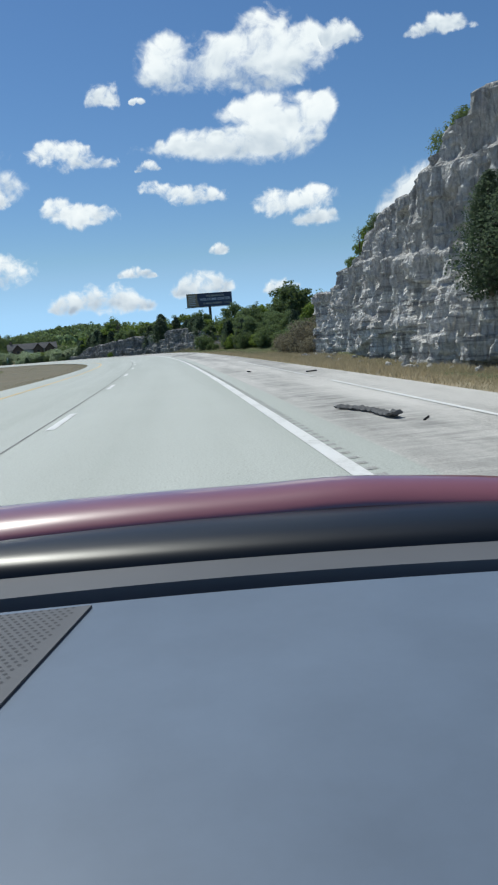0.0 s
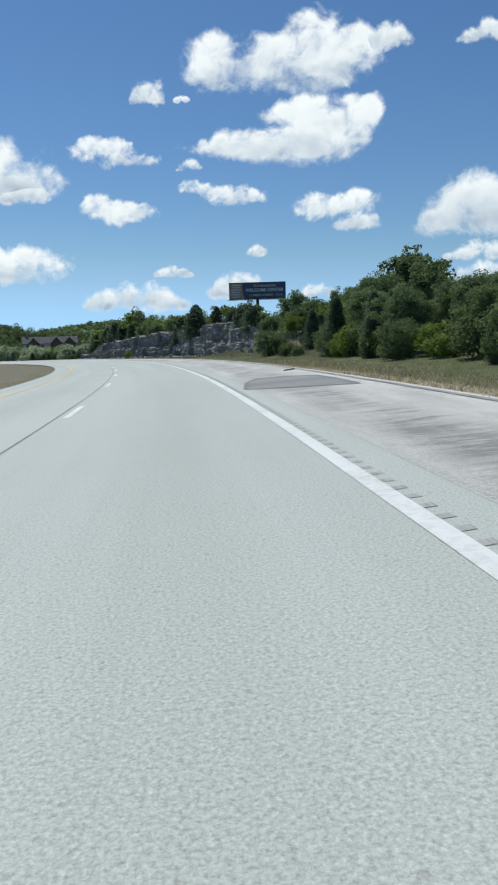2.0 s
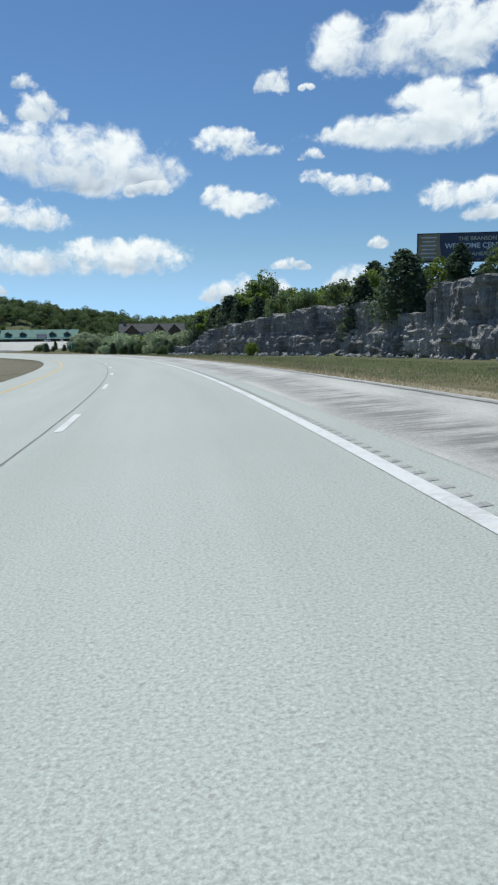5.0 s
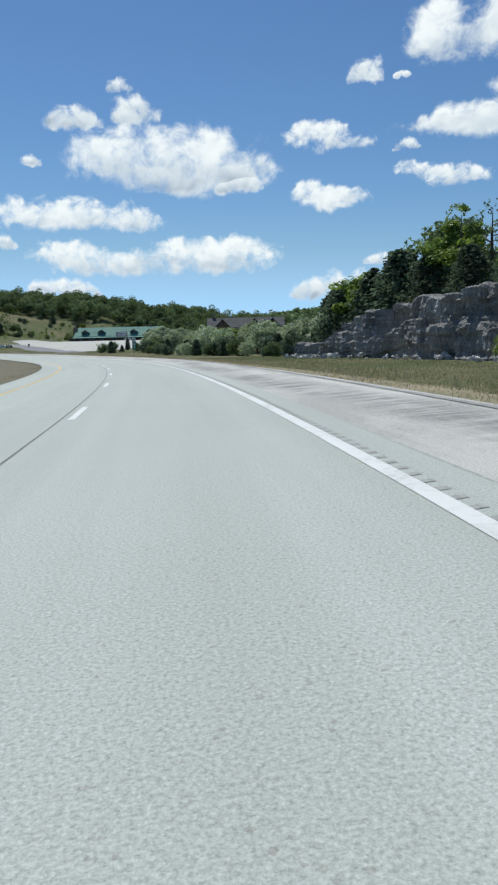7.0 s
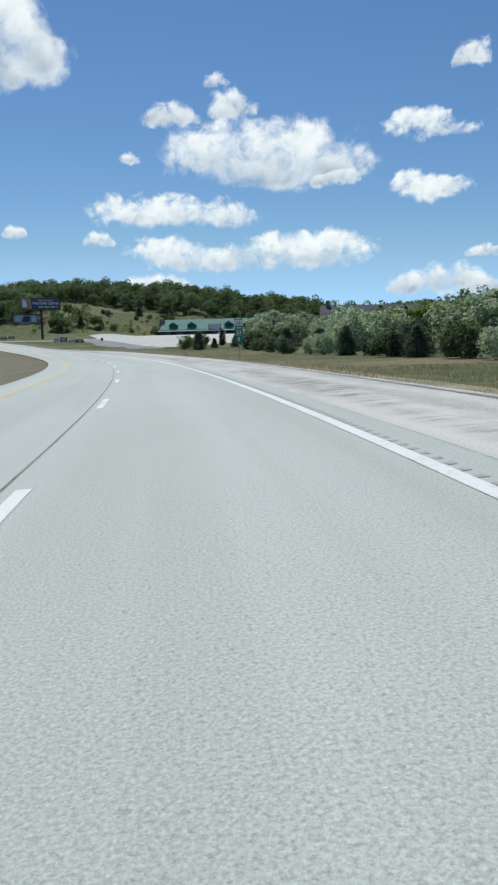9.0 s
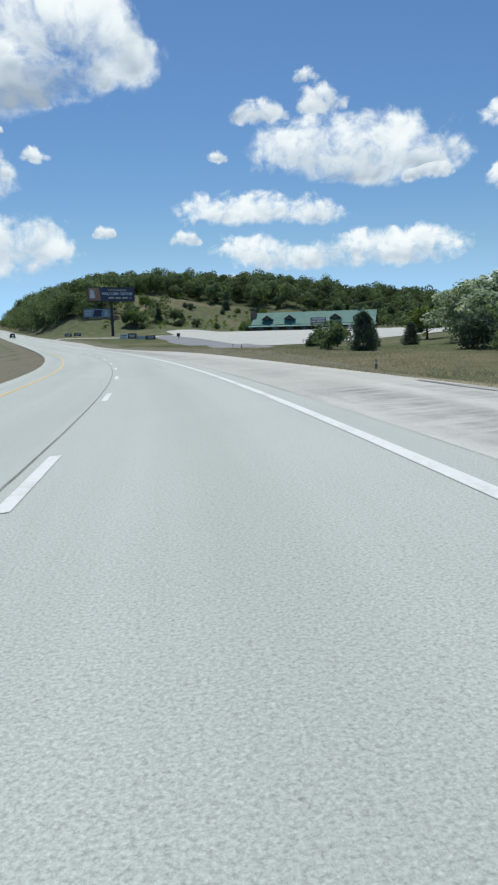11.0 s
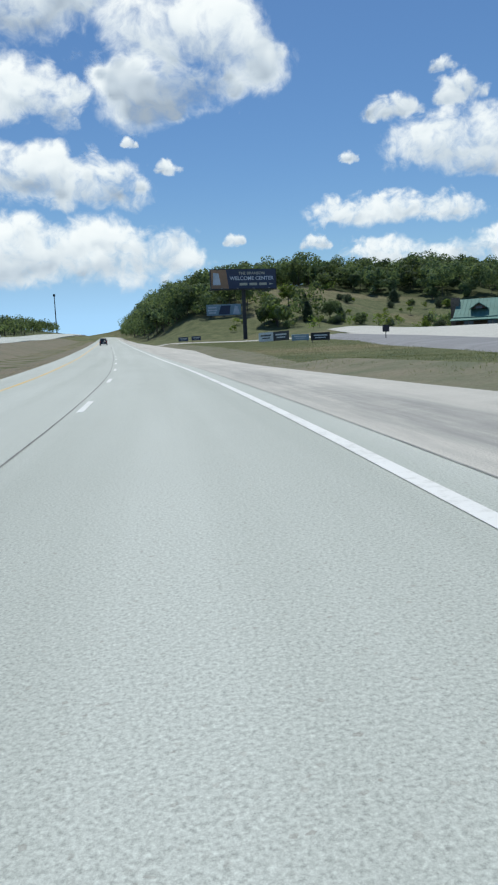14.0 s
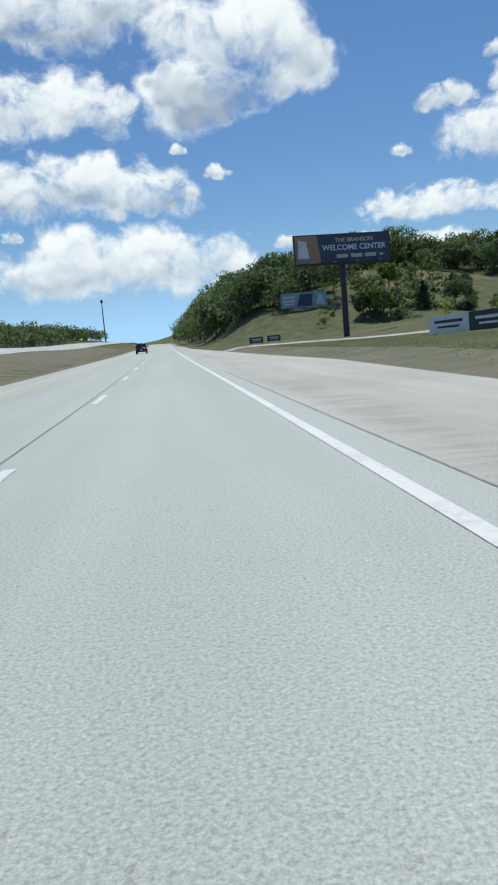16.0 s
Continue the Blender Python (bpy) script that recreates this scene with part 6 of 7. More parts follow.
def long_hall():
    L, D = 44.5, 16.0
    b = thing("building", "long low lodge-style building with a green metal roof and dormers", "building")
    b.matrix_basis = pose(-236.0, 535.0, 3.2, 0, 0, 19.3)
    part("wall", box_bm(L, D, 3.0, (0, 0, 1.4)), M_LOG, b, "dark log wall")
    roof = part("roof", gable(L, D, 2.7, 7.4, 0.6), M_GREENROOF, b, "green standing-seam metal roof")
    for k in range(48):
        xx = -L / 2 + k * L / 47
        v = [(xx - 0.03, -D / 2 - 0.55, 2.92), (xx + 0.03, -D / 2 - 0.55, 2.92), (xx + 0.03, -0.05, 7.6), (xx - 0.03, -0.05, 7.6),
             (xx, -D / 2 - 0.55, 3.0), (xx, -0.05, 7.68)]
        part("seam", mesh_from("seam", v, [(0, 4, 5, 3), (4, 1, 2, 5), (0, 1, 4), (3, 5, 2)], M_GREENROOF), None, roof)
    # porch
    pr = bmesh.new()
    v = [pr.verts.new(c) for c in ((-L / 2 - 1, -D / 2 - 3.4, 1.95), (L / 2 + 1, -D / 2 - 3.4, 1.95), (L / 2 + 1, -D / 2 - 0.2, 2.55), (-L / 2 - 1, -D / 2 - 0.2, 2.55),
                                   (-L / 2 - 1, -D / 2 - 3.4, 2.12), (L / 2 + 1, -D / 2 - 3.4, 2.12), (L / 2 + 1, -D / 2 - 0.2, 2.72), (-L / 2 - 1, -D / 2 - 0.2, 2.72))]
    for q in ((0, 3, 2, 1), (4, 5, 6, 7), (0, 1, 5, 4), (1, 2, 6, 5), (2, 3, 7, 6), (3, 0, 4, 7)):
        pr.faces.new([v[i] for i in q])
    part("porch_roof", pr, M_GREENROOF, b, "green metal porch roof")
    for k in range(10):
        part("post", box_bm(0.25, 0.25, 2.2, (-L / 2 + 1 + k * (L - 2) / 9, -D / 2 - 3.0, 0.95)), M_LOG, b)
    part("porch_floor", box_bm(L + 2, 3.6, 0.25, (0, -D / 2 - 1.8, -0.02)), M_STONE, b)
    for xx in (-17.0, -8.6, 8.3, 16.7):
        dm = part("dormer", poly_prism([(xx - 1.8, 4.9), (xx + 1.8, 4.9), (xx, 6.15)], -D / 2 + 1.2, -1.6), M_LOG, b, "dark gabled dormer")
        for sd in (-1, 1):
            q = poly_prism([(xx + sd * 2.1, 4.76), (xx + sd * 2.1, 4.92), (xx, 6.38), (xx, 6.2)], -D / 2 + 0.8, -1.4)
            part("dormer_roof", q, M_GREENROOF, dm)
        part("pane", box_bm(1.5, 0.06, 0.6, (xx, -D / 2 + 1.18, 5.1)), M_GLASS, dm)
    for k in range(8):
        xx = -L / 2 + 3 + k * (L - 6) / 7
        w = part("window", box_bm(2.4, 0.1, 1.3, (xx, -D / 2 - 0.05, 1.35)), M_STONE, b, "window")
        for sd in (-0.58, 0.58):
            part("pane", box_bm(1.05, 0.06, 1.1, (xx + sd, -D / 2 - 0.09, 1.35)), M_GLASS, w)
    sign = part("signboard", box_bm(5.6, 0.3, 2.6, (2.8, -D / 2 - 3.6, 3.6), 0.03), M_SIGNRED, b, "dull red signboard with pale writing")
    bars(sign, M_WHITE, [(2.8, 4.4, 4.6, 0.5), (2.8, 3.55, 4.9, 0.5), (2.8, 2.8, 3.8, 0.36)], -D / 2 - 3.77)
    for sd in (-1, 1):
        part("gable_wall", poly_prism([(-D / 2, 2.8), (D / 2, 2.8), (0, 7.2)], -0.2, 0.2), M_STONE, b).matrix_basis = pose(sd * (L / 2 - 0.1), 0, 0, 0, 0, 90)
    part("chimney", box_bm(2.0, 2.4, 8.0, (-L / 2 - 0.9, -2.0, 3.9), 0.05), M_STONE, b, "brown stone chimney")
    part("chimney", box_bm(1.0, 1.0, 2.0, (L / 2 - 6, 0.5, 7.9)), M_STONE, b)
    return b


long_hall()

# dark-roofed lodge behind the shrubs
M_SHINGLE = two_tone("dark_roof_shingles", (0.075, 0.075, 0.08), (0.12, 0.12, 0.12), 0.6, 0.9, 6.0, 0.4)
M_SIDING = two_tone("brown_siding", (0.10, 0.07, 0.055), (0.15, 0.11, 0.085), 0.7, 0.85, 8.0, 0.3)
M_PALEWALL = plain("pale_wall", (0.5, 0.5, 0.47), 0.8)


def lodge(x, y, yaw, L, D, wall, ridge, gables):
    b = thing("house", "large dark-roofed lodge with gabled fronts among the trees", "house")
    b.matrix_basis = pose(x, y, height1(x, y) - 0.4, 0, 0, yaw)
    part("wall", box_bm(L, D, wall + 0.4, (0, 0, wall / 2)), M_PALEWALL, b, "pale rendered wall")
    part("roof", gable(L, D, wall - 0.1, ridge, 0.6), M_SHINGLE, b, "dark shingle roof")
    for sd in (-1, 1):
        part("gable_wall", poly_prism([(-D / 2, wall), (D / 2, wall), (0, ridge - 0.1)], -0.15, 0.15), M_SIDING, b).matrix_basis = pose(sd * (L / 2 - 0.1), 0, 0, 0, 0, 90)
    for gx_, gw, gt in gables:
        fr = part("front_gable", poly_prism([(gx_ - gw / 2, 0), (gx_ + gw / 2, 0), (gx_ + gw / 2, wall - 0.2), (gx_, gt - 0.3), (gx_ - gw / 2, wall - 0.2)], -D / 2 - 1.6, -D / 4), M_SIDING, b, "brown gabled front")
        for sd in (-1, 1):
            part("gable_roof", poly_prism([(gx_ + sd * (gw / 2 + 0.7), wall - 0.75), (gx_ + sd * (gw / 2 + 0.7), wall - 0.5), (gx_, gt + 0.1), (gx_, gt - 0.2)], -D / 2 - 2.2, 0), M_SHINGLE, fr)
        for zz in (1.6, wall - 1.4):
            part("window", box_bm(1.8, 0.1, 1.3, (gx_, -D / 2 - 1.65, zz)), M_GLASS, fr)
    for k in range(4):
        part("window", box_bm(1.4, 0.1, 1.3, (-L / 2 + 2.5 + k * (L - 5) / 3, -D / 2 - 0.05, wall - 1.4)), M_GLASS, b)
    part("chimney", box_bm(1.3, 1.3, 3.4, (-L / 2 + 2, 0, ridge + 0.2), 0.04), M_STONE, b, "stone chimney")
    return b


lodge(-146.5, 481, 19, 31, 12, 6.2, 10.2, ((-9.5, 6.5, 9.6), (3.5, 6.5, 9.8), (11, 6.5, 9.8)))
lodge(-100, 492, 10, 26, 12, 6.0, 9.6, ((-4, 6.5, 9.2), (6, 6.5, 9.2)))


# ---------------------------------------------------------------- vehicles
M_TYRE = plain("tyre_rubber", (0.025, 0.025, 0.026), 0.9, 0, 0.2)
M_RIM = plain("alloy_rim", (0.5, 0.5, 0.52), 0.3, 0.9)
M_DARKCAR = plain("dark_car_paint", (0.022, 0.026, 0.035), 0.22, 0.2, 0.6)
M_WHITECAR = plain("white_car_paint", (0.75, 0.76, 0.77), 0.25, 0, 0.6)
M_SILVER = plain("silver_car_paint", (0.5, 0.52, 0.54), 0.28, 0.5, 0.6)
M_TAIL = plain("red_tail_lens", (0.35, 0.02, 0.02), 0.2)
M_HEAD = plain("clear_lamp_lens", (0.7, 0.72, 0.75), 0.1)
M_TRIM = plain("black_plastic_trim", (0.03, 0.03, 0.032), 0.6)


def wheel(parent, x, y, r=0.34, w=0.23):
    pts = [(-w / 2, r * 0.62), (-w / 2, r * 0.93), (-w * 0.38, r), (w * 0.38, r), (w / 2, r * 0.93), (w / 2, r * 0.62)]
    n = 20
    v = [(px, math.cos(2 * math.pi * k / n) * pr, math.sin(2 * math.pi * k / n) * pr) for k in range(n) for px, pr in pts]
    f = [(k * 6 + j, k * 6 + j + 1, ((k + 1) % n) * 6 + j + 1, ((k + 1) % n) * 6 + j) for k in range(n) for j in range(5)]
    wh = part("wheel", mesh_from("tyre", v, f, M_TYRE, smooth=True), None, parent, "black rubber tyre")
    wh.matrix_basis = pose(x, y, r)
    rv, rf = tube([(-w * 0.42, 0, 0), (w * 0.42, 0, 0)], [r * 0.63, r * 0.63], n)
    part("rim", mesh_from("rim", rv, rf, M_RIM), None, wh)
    return wh


def loft(sections, closed_ends=True):
    """A skin over rings of equal length."""
    bm = bmesh.new()
    rings = [[bm.verts.new(p) for p in r] for r in sections]
    n = len(rings[0])
    for a, b in zip(rings, rings[1:]):
        for i in range(n):
            bm.faces.new((a[i], a[(i + 1) % n], b[(i + 1) % n], b[i]))
    if closed_ends:
        bm.faces.new(rings[0][::-1])
        bm.faces.new(rings[-1])
    bmesh.ops.recalc_face_normals(bm, faces=bm.faces)
    for f in bm.faces:
        f.smooth = True
    return bm


def ring(y, half, z0, z1, top=0.85, n=4):
    """A rounded body section at y: half width, sill and shoulder heights."""
    out = []
    for sx in (1, -1):
        pts = [(half * 0.93, z0), (half, z0 + (z1 - z0) * 0.3), (half * 0.99, z0 + (z1 - z0) * 0.7), (half * (top + 1) / 2, z1 - (z1 - z0) * 0.08), (half * top, z1)]
        if sx < 0:
            pts = pts[::-1]
        out += [(sx * px, y, pz) for px, pz in pts]
    return out


def motor_car(label, paint, m, suv=True):
    """A parked or standing car; nose along +y."""
    b = thing("car", label, "car")
    b.matrix_basis = m
    h = 1.0 if suv else 0.86
    body = [ring(-2.3, 0.78, 0.45, 0.92 * h, 0.9), ring(-2.2, 0.9, 0.3, 1.02 * h), ring(-1.2, 0.93, 0.28, 1.04 * h), ring(0.6, 0.93, 0.28, 1.02 * h),
            ring(1.5, 0.91, 0.28, 0.98 * h), ring(2.15, 0.86, 0.3, 0.86 * h), ring(2.35, 0.7, 0.42, 0.72 * h, 0.9)]
    part("body", loft(body), paint, b)
    top = 1.68 if suv else 1.42
    r0 = -2.12 if suv else -1.5
    cab = [ring(r0, 0.78, 0.98 * h, 1.0 * h + 0.04, 0.9), ring(r0 + 0.32, 0.76, 0.98 * h, top - 0.04, 0.8), ring(-0.6, 0.77, 0.98 * h, top, 0.8), ring(0.3, 0.76, 0.98 * h, top - 0.05, 0.8), ring(1.1, 0.78, 0.96 * h, 1.0 * h + 0.03, 0.92)]
    part("glasshouse", loft(cab), M_GLASS, b, "dark tinted windows")
    rf = [ring(r0 + 0.36, 0.66, top - 0.06, top + 0.01, 0.9), ring(-0.6, 0.68, top - 0.05, top + 0.035, 0.9), ring(0.28, 0.64, top - 0.07, top - 0.01, 0.9)]
    part("roof", loft(rf), paint, b)
    for sx in (-1, 1):
        for q in ((r0 + 0.1, r0 + 0.36), (-0.62, -0.5)):
            part("pillar", loft([[(sx * 0.79 + dx, q[0] + dy, 0.99 * h) for dx, dy in ((-.03, -.05), (.03, -.05), (.03, .05), (-.03, .05))],
                                 [(sx * 0.66 + dx, q[1] + dy, top - 0.04) for dx, dy in ((-.03, -.05), (.03, -.05), (.03, .05), (-.03, .05))]]), paint, b)
        if suv:
            part("roof_rail", box_bm(0.05, 1.9, 0.05, (sx * 0.58, -0.8, top + 0.08), 0.015), M_GALV, b)
        part("tail_light", box_bm(0.2, 0.12, 0.34, (sx * 0.74, -2.24, 0.86 * h), 0.03), M_TAIL, b, "red tail light")
        part("headlight", box_bm(0.34, 0.2, 0.16, (sx * 0.62, 2.2, 0.72 * h), 0.04), M_HEAD, b, "clear headlight")
        part("mirror", box_bm(0.2, 0.1, 0.14, (sx * 1.0, 0.75, 1.08 * h), 0.03), paint, b)
        for yy in (-1.35, 1.4):
            wheel(b, sx * 0.8, yy)
    part("bumper", box_bm(1.7, 0.16, 0.26, (0, -2.32, 0.5), 0.05), M_TRIM, b, "black rear bumper")
    part("bumper", box_bm(1.6, 0.16, 0.26, (0, 2.34, 0.48), 0.05), M_TRIM, b)
    part("plate", box_bm(0.32, 0.02, 0.16, (0, -2.41, 0.62)), M_WHITE, b, "pale number plate")
    return b


def on_road(s, l, up=0.0):
    p = road(np.array([float(s)]), l, up)[0]
    q = road(np.array([float(s) + 1]), l, up)[0]
    d = q - p
    return pose(p[0], p[1], p[2], math.degrees(math.atan2(d[2], math.hypot(d[0], d[1]))), 0, math.degrees(math.atan2(-d[0], d[1])))


motor_car("black SUV with roof rails driving on the inner lane", M_DARKCAR, on_road(587, -5.6))
opp_p = road(np.array([594.0]), opp(-7.5)(np.array([594.0])))[0]
motor_car("white sedan on the far carriageway", M_WHITECAR, pose(opp_p[0], opp_p[1], float(height1(*road(np.array([594.0]), opp(-5.5)(np.array([594.0])))[0][:2])) + 0.95, 0, 0, 234), False)
for dx, paint, lab, tw in ((6.5, M_WHITECAR, "white SUV parked by the long building", 60), (14.5, M_SILVER, "silver sedan parked by the long building", 200)):
    c, sn = math.cos(radians(19.3)), math.sin(radians(19.3))
    px, py = -236.0 + c * dx + sn * 15.5, 535.0 + sn * dx - c * 15.5
    motor_car(lab, paint, pose(px, py, height1(px, py) + 0.11, 0, 0, tw), paint is M_WHITECAR)


# ---------------------------------------------------------------- small roadside things
M_SIGNGREEN = plain("green_sign_sheeting", (0.02, 0.17, 0.12), 0.4)
M_SIGNWHITE = plain("white_sign_sheeting", (0.75, 0.77, 0.78), 0.45)
M_BLACK = plain("black_sign", (0.03, 0.03, 0.035), 0.5)
M_POST = two_tone("weathered_post", (0.18, 0.15, 0.12), (0.28, 0.24, 0.2), 3.0, 0.9, 20.0)


def mile_marker(s, l):
    p = road(np.array([float(s)]), l)[0]
    b = thing("road_sign", "narrow green route and mile marker sign on a steel post", "road sign")
    b.matrix_basis = pose(p[0], p[1], height1(p[0], p[1]) + 0.75, 0, 0, 33)
    part("post", box_bm(0.07, 0.05, 3.3, (0, 0.04, 0.8)), M_GALV, b)
    pl = part("panel", box_bm(0.58, 0.012, 2.0, (0, 0, 1.55), 0.004), M_SIGNGREEN, b, "green reflective panel")
    part("border", box_bm(0.5, 0.004, 0.42, (0, -0.009, 2.12)), M_SIGNWHITE, pl, "white route shield")
    words("65", 0.24, pl, M_BLACK, (0, -0.0125, 2.12))
    bars(pl, M_SIGNWHITE, [(0, 2.44, 0.4, 0.09), (0, 1.75, 0.36, 0.08)], -0.012)
    words("23", 0.3, pl, M_SIGNWHITE, (0, -0.012, 1.42))
    part("divider", box_bm(0.5, 0.004, 0.015, (0, -0.009, 1.18)), M_SIGNWHITE, pl)
    words("8", 0.26, pl, M_SIGNWHITE, (0, -0.012, 0.92))


mile_marker(316.5, 5.6)


def yard_sign(x, y, yaw, w, h, lift, mats, label):
    """A low sign of one or two panels on short posts."""
    b = thing("yard_sign", label, "sign", "roadside yard signs")
    b.matrix_basis = pose(x, y, height1(x, y) - 0.05, 0, 0, yaw)
    n = len(mats)
    for k, mt in enumerate(mats):
        pw = w / n
        xx = -w / 2 + pw * (k + 0.5)
        pn = part("panel", box_bm(pw - 0.03, 0.05, h, (xx, 0, lift + h / 2), 0.008), mt, b)
        bars(pn, M_BLACK if mt is M_SIGNWHITE else M_SIGNWHITE, [(xx, lift + h * 0.65, pw * 0.7, h * 0.16), (xx, lift + h * 0.35, pw * 0.55, h * 0.12)], -0.032)
    for sx in (-0.42, 0.42):
        part("post", box_bm(0.09, 0.09, lift + h, (sx * w, 0.07, (lift + h) / 2)), M_POST, b)


yard_sign(-247.1, 444.2, -20, 10.0, 1.45, 0.25, [M_SIGNWHITE, M_BLACK], "long low white and black sign in the grass")
yard_sign(-235.9, 437.2, 48, 2.5, 0.85, 0.35, [M_PALEBLUE], "pale blue low sign in the grass")
yard_sign(-228.2, 431.8, 46, 2.5, 1.0, 0.3, [M_BLACK], "dark low sign in the grass")
yard_sign(-314.7, 485.0, 52, 2.6, 1.1, 0.6, [M_NAVY], "navy blue low sign on the slope")
yard_sign(-315.5, 490.4, 52, 2.6, 1.1, 0.6, [M_NAVY], "navy blue low sign on the slope")


def delineator(x, y, h, label):
    b = thing("marker_post", label, "post", "marker posts")
    b.matrix_basis = pose(x, y, height1(x, y) - 0.05)
    part("post", box_bm(0.1, 0.05, h, (0, 0, h / 2), 0.01), M_POST, b)
    part("reflector", box_bm(0.08, 0.012, 0.14, (0, -0.032, h - 0.12)), M_SIGNWHITE, b)


for s_, l_ in ((396, 11.0), (402, 11.6), (352, 7.5), (338, 7.0), (330, 7.2)):
    q = road(np.array([float(s_)]), l_)[0]
    delineator(q[0], q[1], 0.48, "short dark marker post in the verge")
small = thing("road_sign", "small dark road sign on a thin post at the side road", "road sign")
small.matrix_basis = pose(-214.8, 426.1, height1(-214.8, 426.1) - 0.1, 0, 0, 45)
part("post", box_bm(0.09, 0.06, 1.6, (0, 0, 0.8)), M_STEEL, small)
part("panel", box_bm(0.75, 0.03, 0.75, (0, -0.05, 1.35), 0.01), M_BLACK, small)

part_ribbon("painted_mark", apron, 384.0, 385.4, [1.05, 1.5], M_YELLOW_LINE, up=0.006, step=0.7)["label"] = "faded yellow painted mark"

# tall mast on the skyline
mast = thing("mast", "tall slender grey mast on the skyline", "mast")
mast.matrix_basis = pose(-731, 705, height1(-731, 705) - 0.5)
mz = 57.8 - height1(-731, 705)
part("pole", mesh_from("pole", *tube([(0, 0, 0), (0, 0, mz * 0.5), (0, 0, mz)], [0.55, 0.45, 0.35], 10), M_STEEL), None, mast)
part("antenna", box_bm(1.5, 1.5, 2.2, (0, 0, mz - 0.6), 0.15), M_STEEL, mast)

M_TREAD = plain("dusty_tyre_rubber", (0.13, 0.13, 0.13), 0.85, 0, 0.3)
# shed tyre tread and scraps on the shoulder
def tread(s, l, length, yaw):
    rng = np.random.default_rng(7)
    n = 34
    V, F = [], []
    for k in range(n):
        t = k / (n - 1)
        x = (t - 0.5) * length
        y = 0.10 * math.sin(t * 4.2) * length * 0.5
        arch = 0.01 + 0.02 * rng.random() + (0.05 if t > 0.93 else 0)
        wd = 0.11 * (0.75 + 0.35 * rng.random())
        for j, (o, dz) in enumerate(((-1, 0), (-0.75, 0.02), (-0.3, 0.028), (0.3, 0.026), (0.75, 0.018), (1, 0), (0.6, -0.015), (-0.6, -0.015))):
            V.append((x, y + o * wd, max(0.004, arch + dz + (0.02 if (k + j) % 3 == 0 else 0)) if j < 6 else max(0.0, arch - 0.02)))
    for k in range(n - 1):
        for j in range(8):
            F.append((k * 8 + j, k * 8 + (j + 1) % 8, (k + 1) * 8 + (j + 1) % 8, (k + 1) * 8 + j))
    F += [tuple(range(7, -1, -1)), tuple((n - 1) * 8 + j for j in range(8))]
    ob = new("tyre_tread", mesh_from("tyre_tread", V, F, M_TREAD))
    p = road(np.array([float(s)]), l, 0.004)[0]
    ob.matrix_basis = pose(p[0], p[1], p[2], 0, 0, yaw)
    tagged(ob, "torn strip of black truck tyre tread lying on the shoulder", "tyre debris")
    return ob


tread(10.2, 1.3, 1.95, -71)


def scrap(s, l, w, yaw):
    bm = box_bm(w, w * 0.4, 0.03, (0, 0, 0.02), 0.008)
    for v in bm.verts:
        v.co.z += 0.02 * math.sin(v.co.x * 40)
    ob = new("tyre_scrap", None)
    part("piece", bm, M_TYRE, ob)
    p = road(np.array([float(s)]), l, 0.0)[0]
    ob.matrix_basis = pose(p[0], p[1], p[2], 0, 0, yaw)
    tagged(ob, "small black scrap of tyre rubber on the pavement", "tyre debris", "tyre scraps")


for x_, y_, w, a in ((1.9, 23.2, 0.34, 20), (-0.15, 26.6, 0.26, 70), (2.15, 9.1, 0.08, 10)):
    s_, l_, _, _ = along(np.array([x_]), np.array([y_]))
    scrap(s_[0], l_[0], w, a)
scrap(84, 3.0, 0.4, 15)


# ---------------------------------------------------------------- the red car's open front
M_DASH = plain("grey_dash_plastic", (0.13, 0.168, 0.225), 0.45, 0, 0.45, 0.1, 3.0)
M_DASHDARK = plain("dark_dash_plastic", (0.012, 0.013, 0.016), 0.6)
M_STRIP = plain("grey_cowl_plastic", (0.10, 0.105, 0.115), 0.6, 0, 0.4)
M_SEAL = plain("black_rubber_seal", (0.008, 0.010, 0.013), 0.36, 0, 0.4)
M_RED = plain("dark_red_car_paint", (0.26, 0.085, 0.095), 0.3, 0.0, 0.8)
for node in M_RED.node_tree.nodes:               # clear lacquer over the colour
    if node.type == "BSDF_PRINCIPLED":
        node.inputs["Coat Weight"].default_value, node.inputs["Coat Roughness"].default_value, node.inputs["Coat IOR"].default_value = 1.0, 0.04, 1.7
M_HOLE = plain("grille_hole", (0.05, 0.055, 0.065), 0.7)


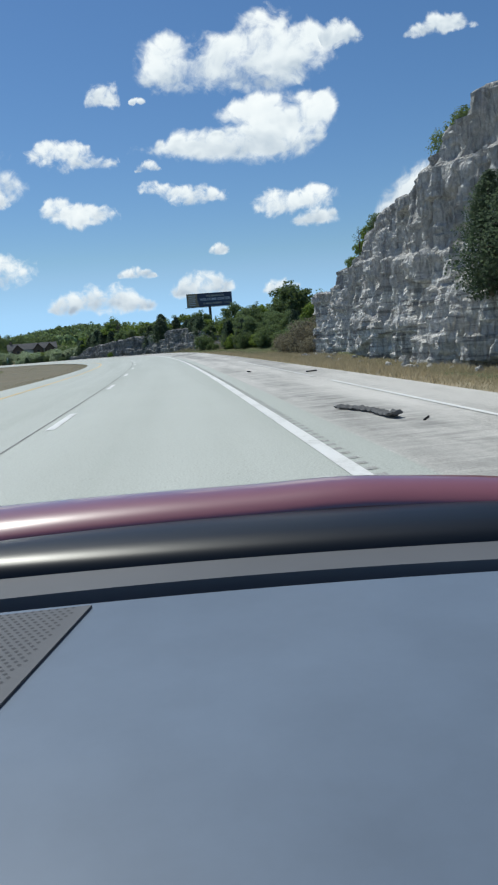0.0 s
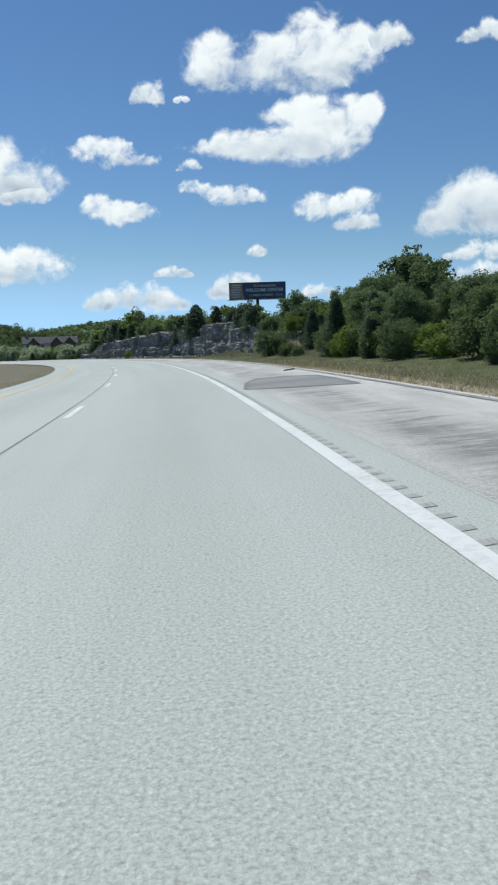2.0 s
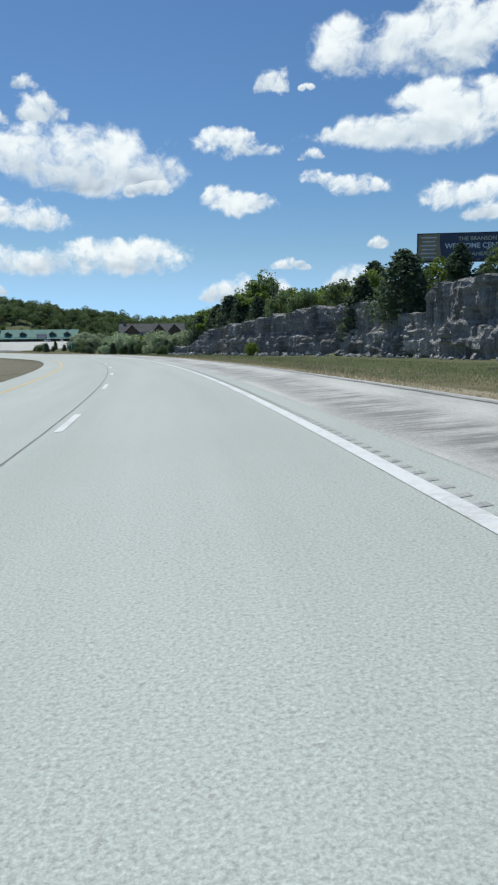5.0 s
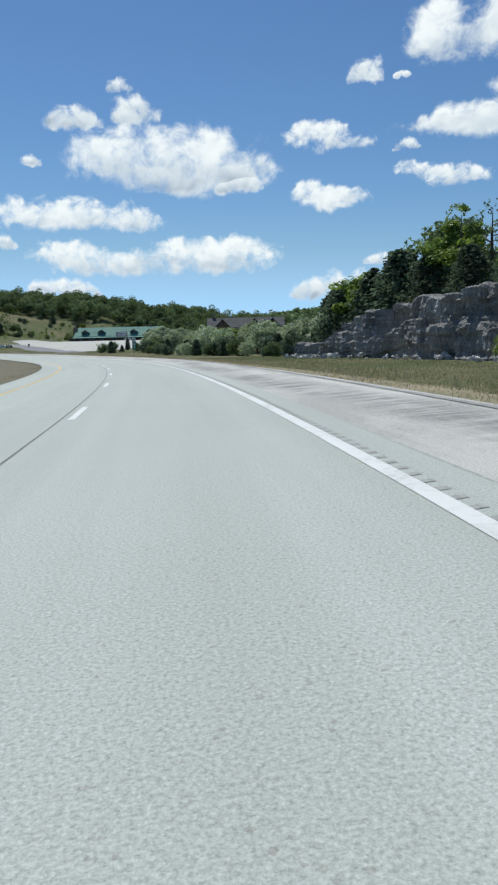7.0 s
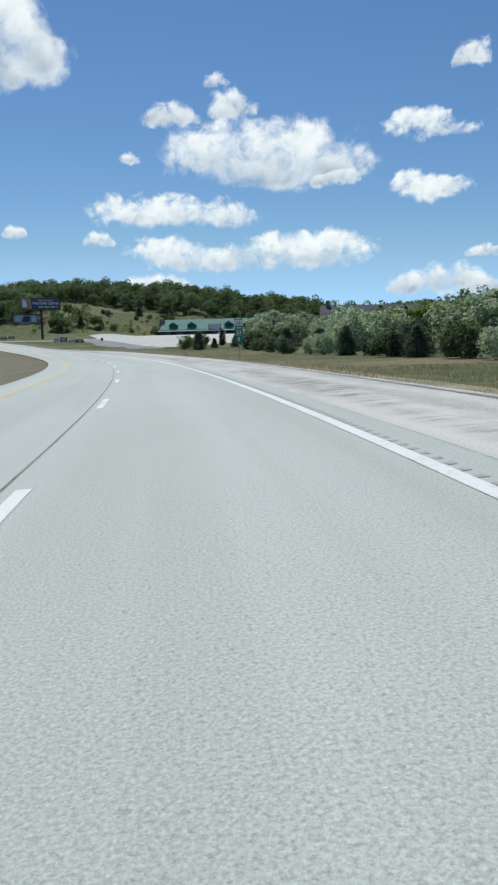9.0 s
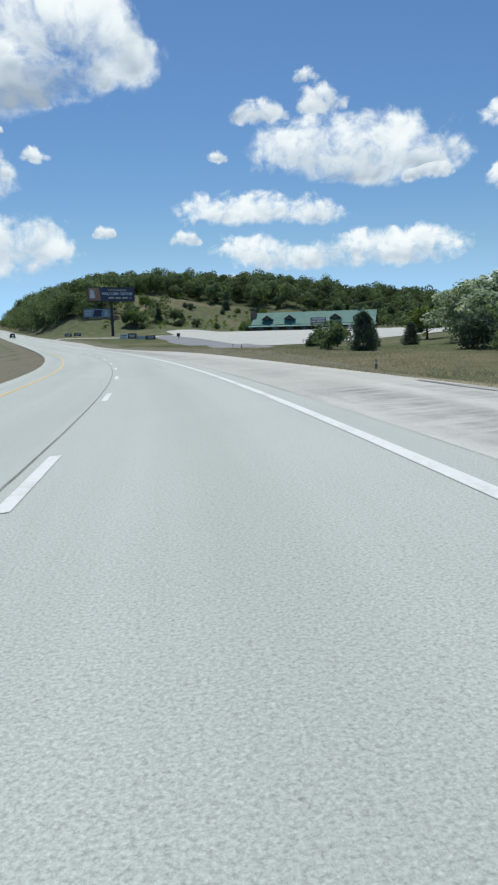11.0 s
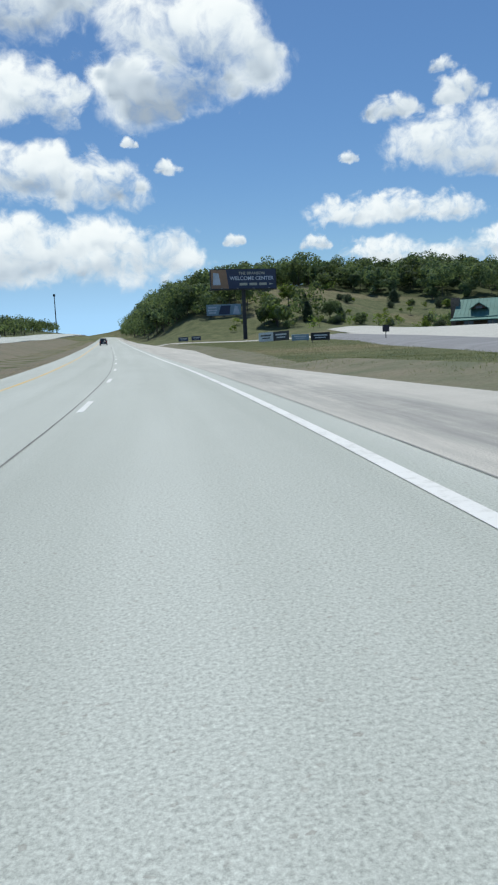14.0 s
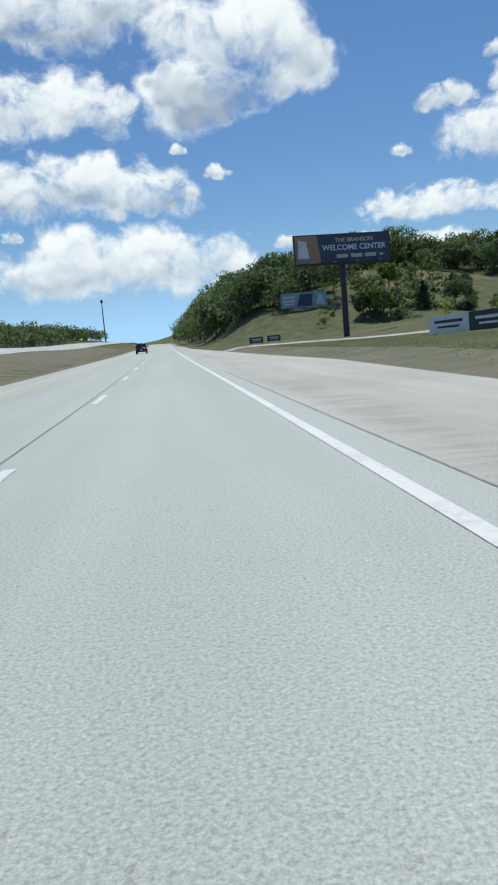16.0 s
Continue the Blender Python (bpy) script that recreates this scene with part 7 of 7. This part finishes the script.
def red_car():
    b = thing("car", "dark red car front with a grey dashboard, standing on the lane", "car")
    b.matrix_basis = pose(PATH[0][1], PATH[0][2], 0.0, 0, 0, 6.27)
    cx = -0.15                                   # the car's middle, left of the eye

    xs = np.linspace(cx - 0.78, cx + 0.78, 31)

    def sheet(rows, mat, name, label="", thick=0.02):
        """A sheet over rows of (y, slant, bow, z): y + slant x + bow x x."""
        V = [(x, y + a * x + k * x * x, z) for y, a, k, z in rows for x in xs]
        V += [(x, y, z - thick) for x, y, z in V]
        n, m = len(xs), len(rows)
        F = []
        for r in range(m - 1):
            for i in range(n - 1):
                a = r * n + i
                F.append((a, a + 1, a + n + 1, a + n))
                F.append((a + m * n, a + n + m * n, a + n + 1 + m * n, a + 1 + m * n))
        for i in range(n - 1):
            F.append((i, i + m * n, i + 1 + m * n, i + 1))
            t = (m - 1) * n + i
            F.append((t, t + 1, t + 1 + m * n, t + m * n))
        for r in range(m - 1):
            for i in (0, n - 1):
                a = r * n + i
                F.append((a, a + n, a + n + m * n, a + m * n))
        return part(name, mesh_from(name, V, F, mat, smooth=name == "screen_seal"), None, b, label)

    dash = sheet([(0.06, 0, 0, 0.80), (0.12, -0.02, -0.03, 0.875), (0.2, -0.03, -0.05, 0.896), (0.5, -0.05, -0.08, 0.90), (0.834, -0.0665, -0.11, 0.90), (0.843, -0.0665, -0.11, 0.893)], M_DASH, "dashboard", "grey matte dashboard top")
    sheet([(0.842, -0.0665, -0.11, 0.866), (0.88, -0.068, -0.15, 0.866)], M_DASHDARK, "defroster_slot", "black slot along the windscreen")
    sheet([(0.8785, -0.068, -0.15, 0.88), (0.8805, -0.068, -0.15, 0.902), (0.946, -0.087, -0.10, 0.906)], M_STRIP, "dash_strip", "grey plastic strip")
    sheet([(0.942, -0.087, -0.10, 0.890), (0.946, -0.085, -0.11, 0.908), (0.962, -0.08, -0.13, 0.921), (0.99, -0.07, -0.16, 0.929), (1.025, -0.06, -0.2, 0.934),
           (1.06, -0.05, -0.23, 0.935), (1.083, -0.04, -0.25, 0.931), (1.10, -0.04, -0.25, 0.918)], M_SEAL, "screen_seal", "thick black rubber seal")
    # speaker grille in the corner of the dash
    g = bmesh.new()
    quad = [(-0.50, 0.60), (-0.177, 0.60), (-0.122, 0.826), (-0.50, 0.826)]
    lo = [g.verts.new((x, y, 0.8985)) for x, y in quad]
    hi = [g.verts.new((x, y, 0.9035)) for x, y in quad]
    g.faces.new(hi)
    for i in range(4):
        g.faces.new((lo[i], lo[(i + 1) % 4], hi[(i + 1) % 4], hi[i]))
    grille = part("speaker_grille", g, M_STRIP, dash, "perforated grey speaker grille")
    V, F = [], []
    for i in range(38):
        for j in range(26):
            x, y = -0.49 + i * 0.0095 + (j % 2) * 0.0048, 0.61 + j * 0.0085
            if x < -0.18 + (y - 0.6) * 0.24 - 0.012:
                o = len(V)
                V += [(x - 0.0028, y, 0.9039), (x, y - 0.0028, 0.9039), (x + 0.0028, y, 0.9039), (x, y + 0.0028, 0.9039)]
                F.append((o, o + 1, o + 2, o + 3))
    part("perforation", mesh_from("perforation", V, F, M_HOLE), None, grille)
    # bonnet
    rows = [(1.085, -0.04, -0.25, 0.918), (1.095, -0.045, -0.25, 0.936), (1.13, -0.07, -0.22, 0.953), (1.175, -0.0965, -0.2, 0.960), (1.25, -0.1, -0.2, 0.948),
            (1.36, -0.1, -0.18, 0.915), (1.6, -0.1, -0.16, 0.85), (1.9, -0.1, -0.15, 0.77), (2.15, -0.1, -0.15, 0.66), (2.25, -0.1, -0.15, 0.52)]
    V, n = [], 41
    hx = np.linspace(-0.86, 0.86, n)
    for y, a, k, z in rows:
        for x in hx:
            e = (abs(x) / 0.86) ** 9
            crease = 0.005 * math.exp(-((abs(x) - 0.42) / 0.1) ** 2)
            X = cx + x
            V.append((X, y + a * X + k * X * X, z + crease - 0.07 * e))
    bonnet = mesh_from("bonnet", V, grid_faces(n, len(rows)), M_RED, smooth=True)
    ob = part("bonnet", bonnet, None, b, "dark red painted bonnet")
    so = ob.modifiers.new("thick", "SOLIDIFY")
    so.thickness = 0.02
    for sx in (-1, 1):
        sec = [[(cx + sx * px, y, z) for px, z in ((0.80, 0.28), (0.90, 0.32), (0.92, 0.55), (0.90, zt - 0.04), (0.84, zt), (0.78, zt - 0.06), (0.76, 0.4))] for y, zt in
               ((0.0, 0.84), (0.6, 0.84), (1.0, 0.83), (1.4, 0.80), (1.8, 0.72), (2.1, 0.6))]
        part("wing", loft(sec), M_RED, b, "dark red front wing")
        wheel(b, cx + sx * 0.80, 1.45)
        part("headlight", box_bm(0.36, 0.16, 0.16, (cx + sx * 0.6, 2.08, 0.58), 0.04), M_HEAD, b)
        part("sill", box_bm(0.14, 1.6, 0.2, (cx + sx * 0.82, -0.7, 0.3), 0.03), M_RED, b)
        wheel(b, cx + sx * 0.80, -1.25)
    part("bumper", box_bm(1.66, 0.22, 0.3, (cx, 2.12, 0.36), 0.06), M_RED, b)
    part("bulkhead", box_bm(1.5, 0.05, 0.5, (cx, 0.86, 0.58)), M_TRIM, b)
    part("floor_pan", box_bm(1.6, 3.2, 0.05, (cx, -0.4, 0.26)), M_TRIM, b)
    return b


red_car()
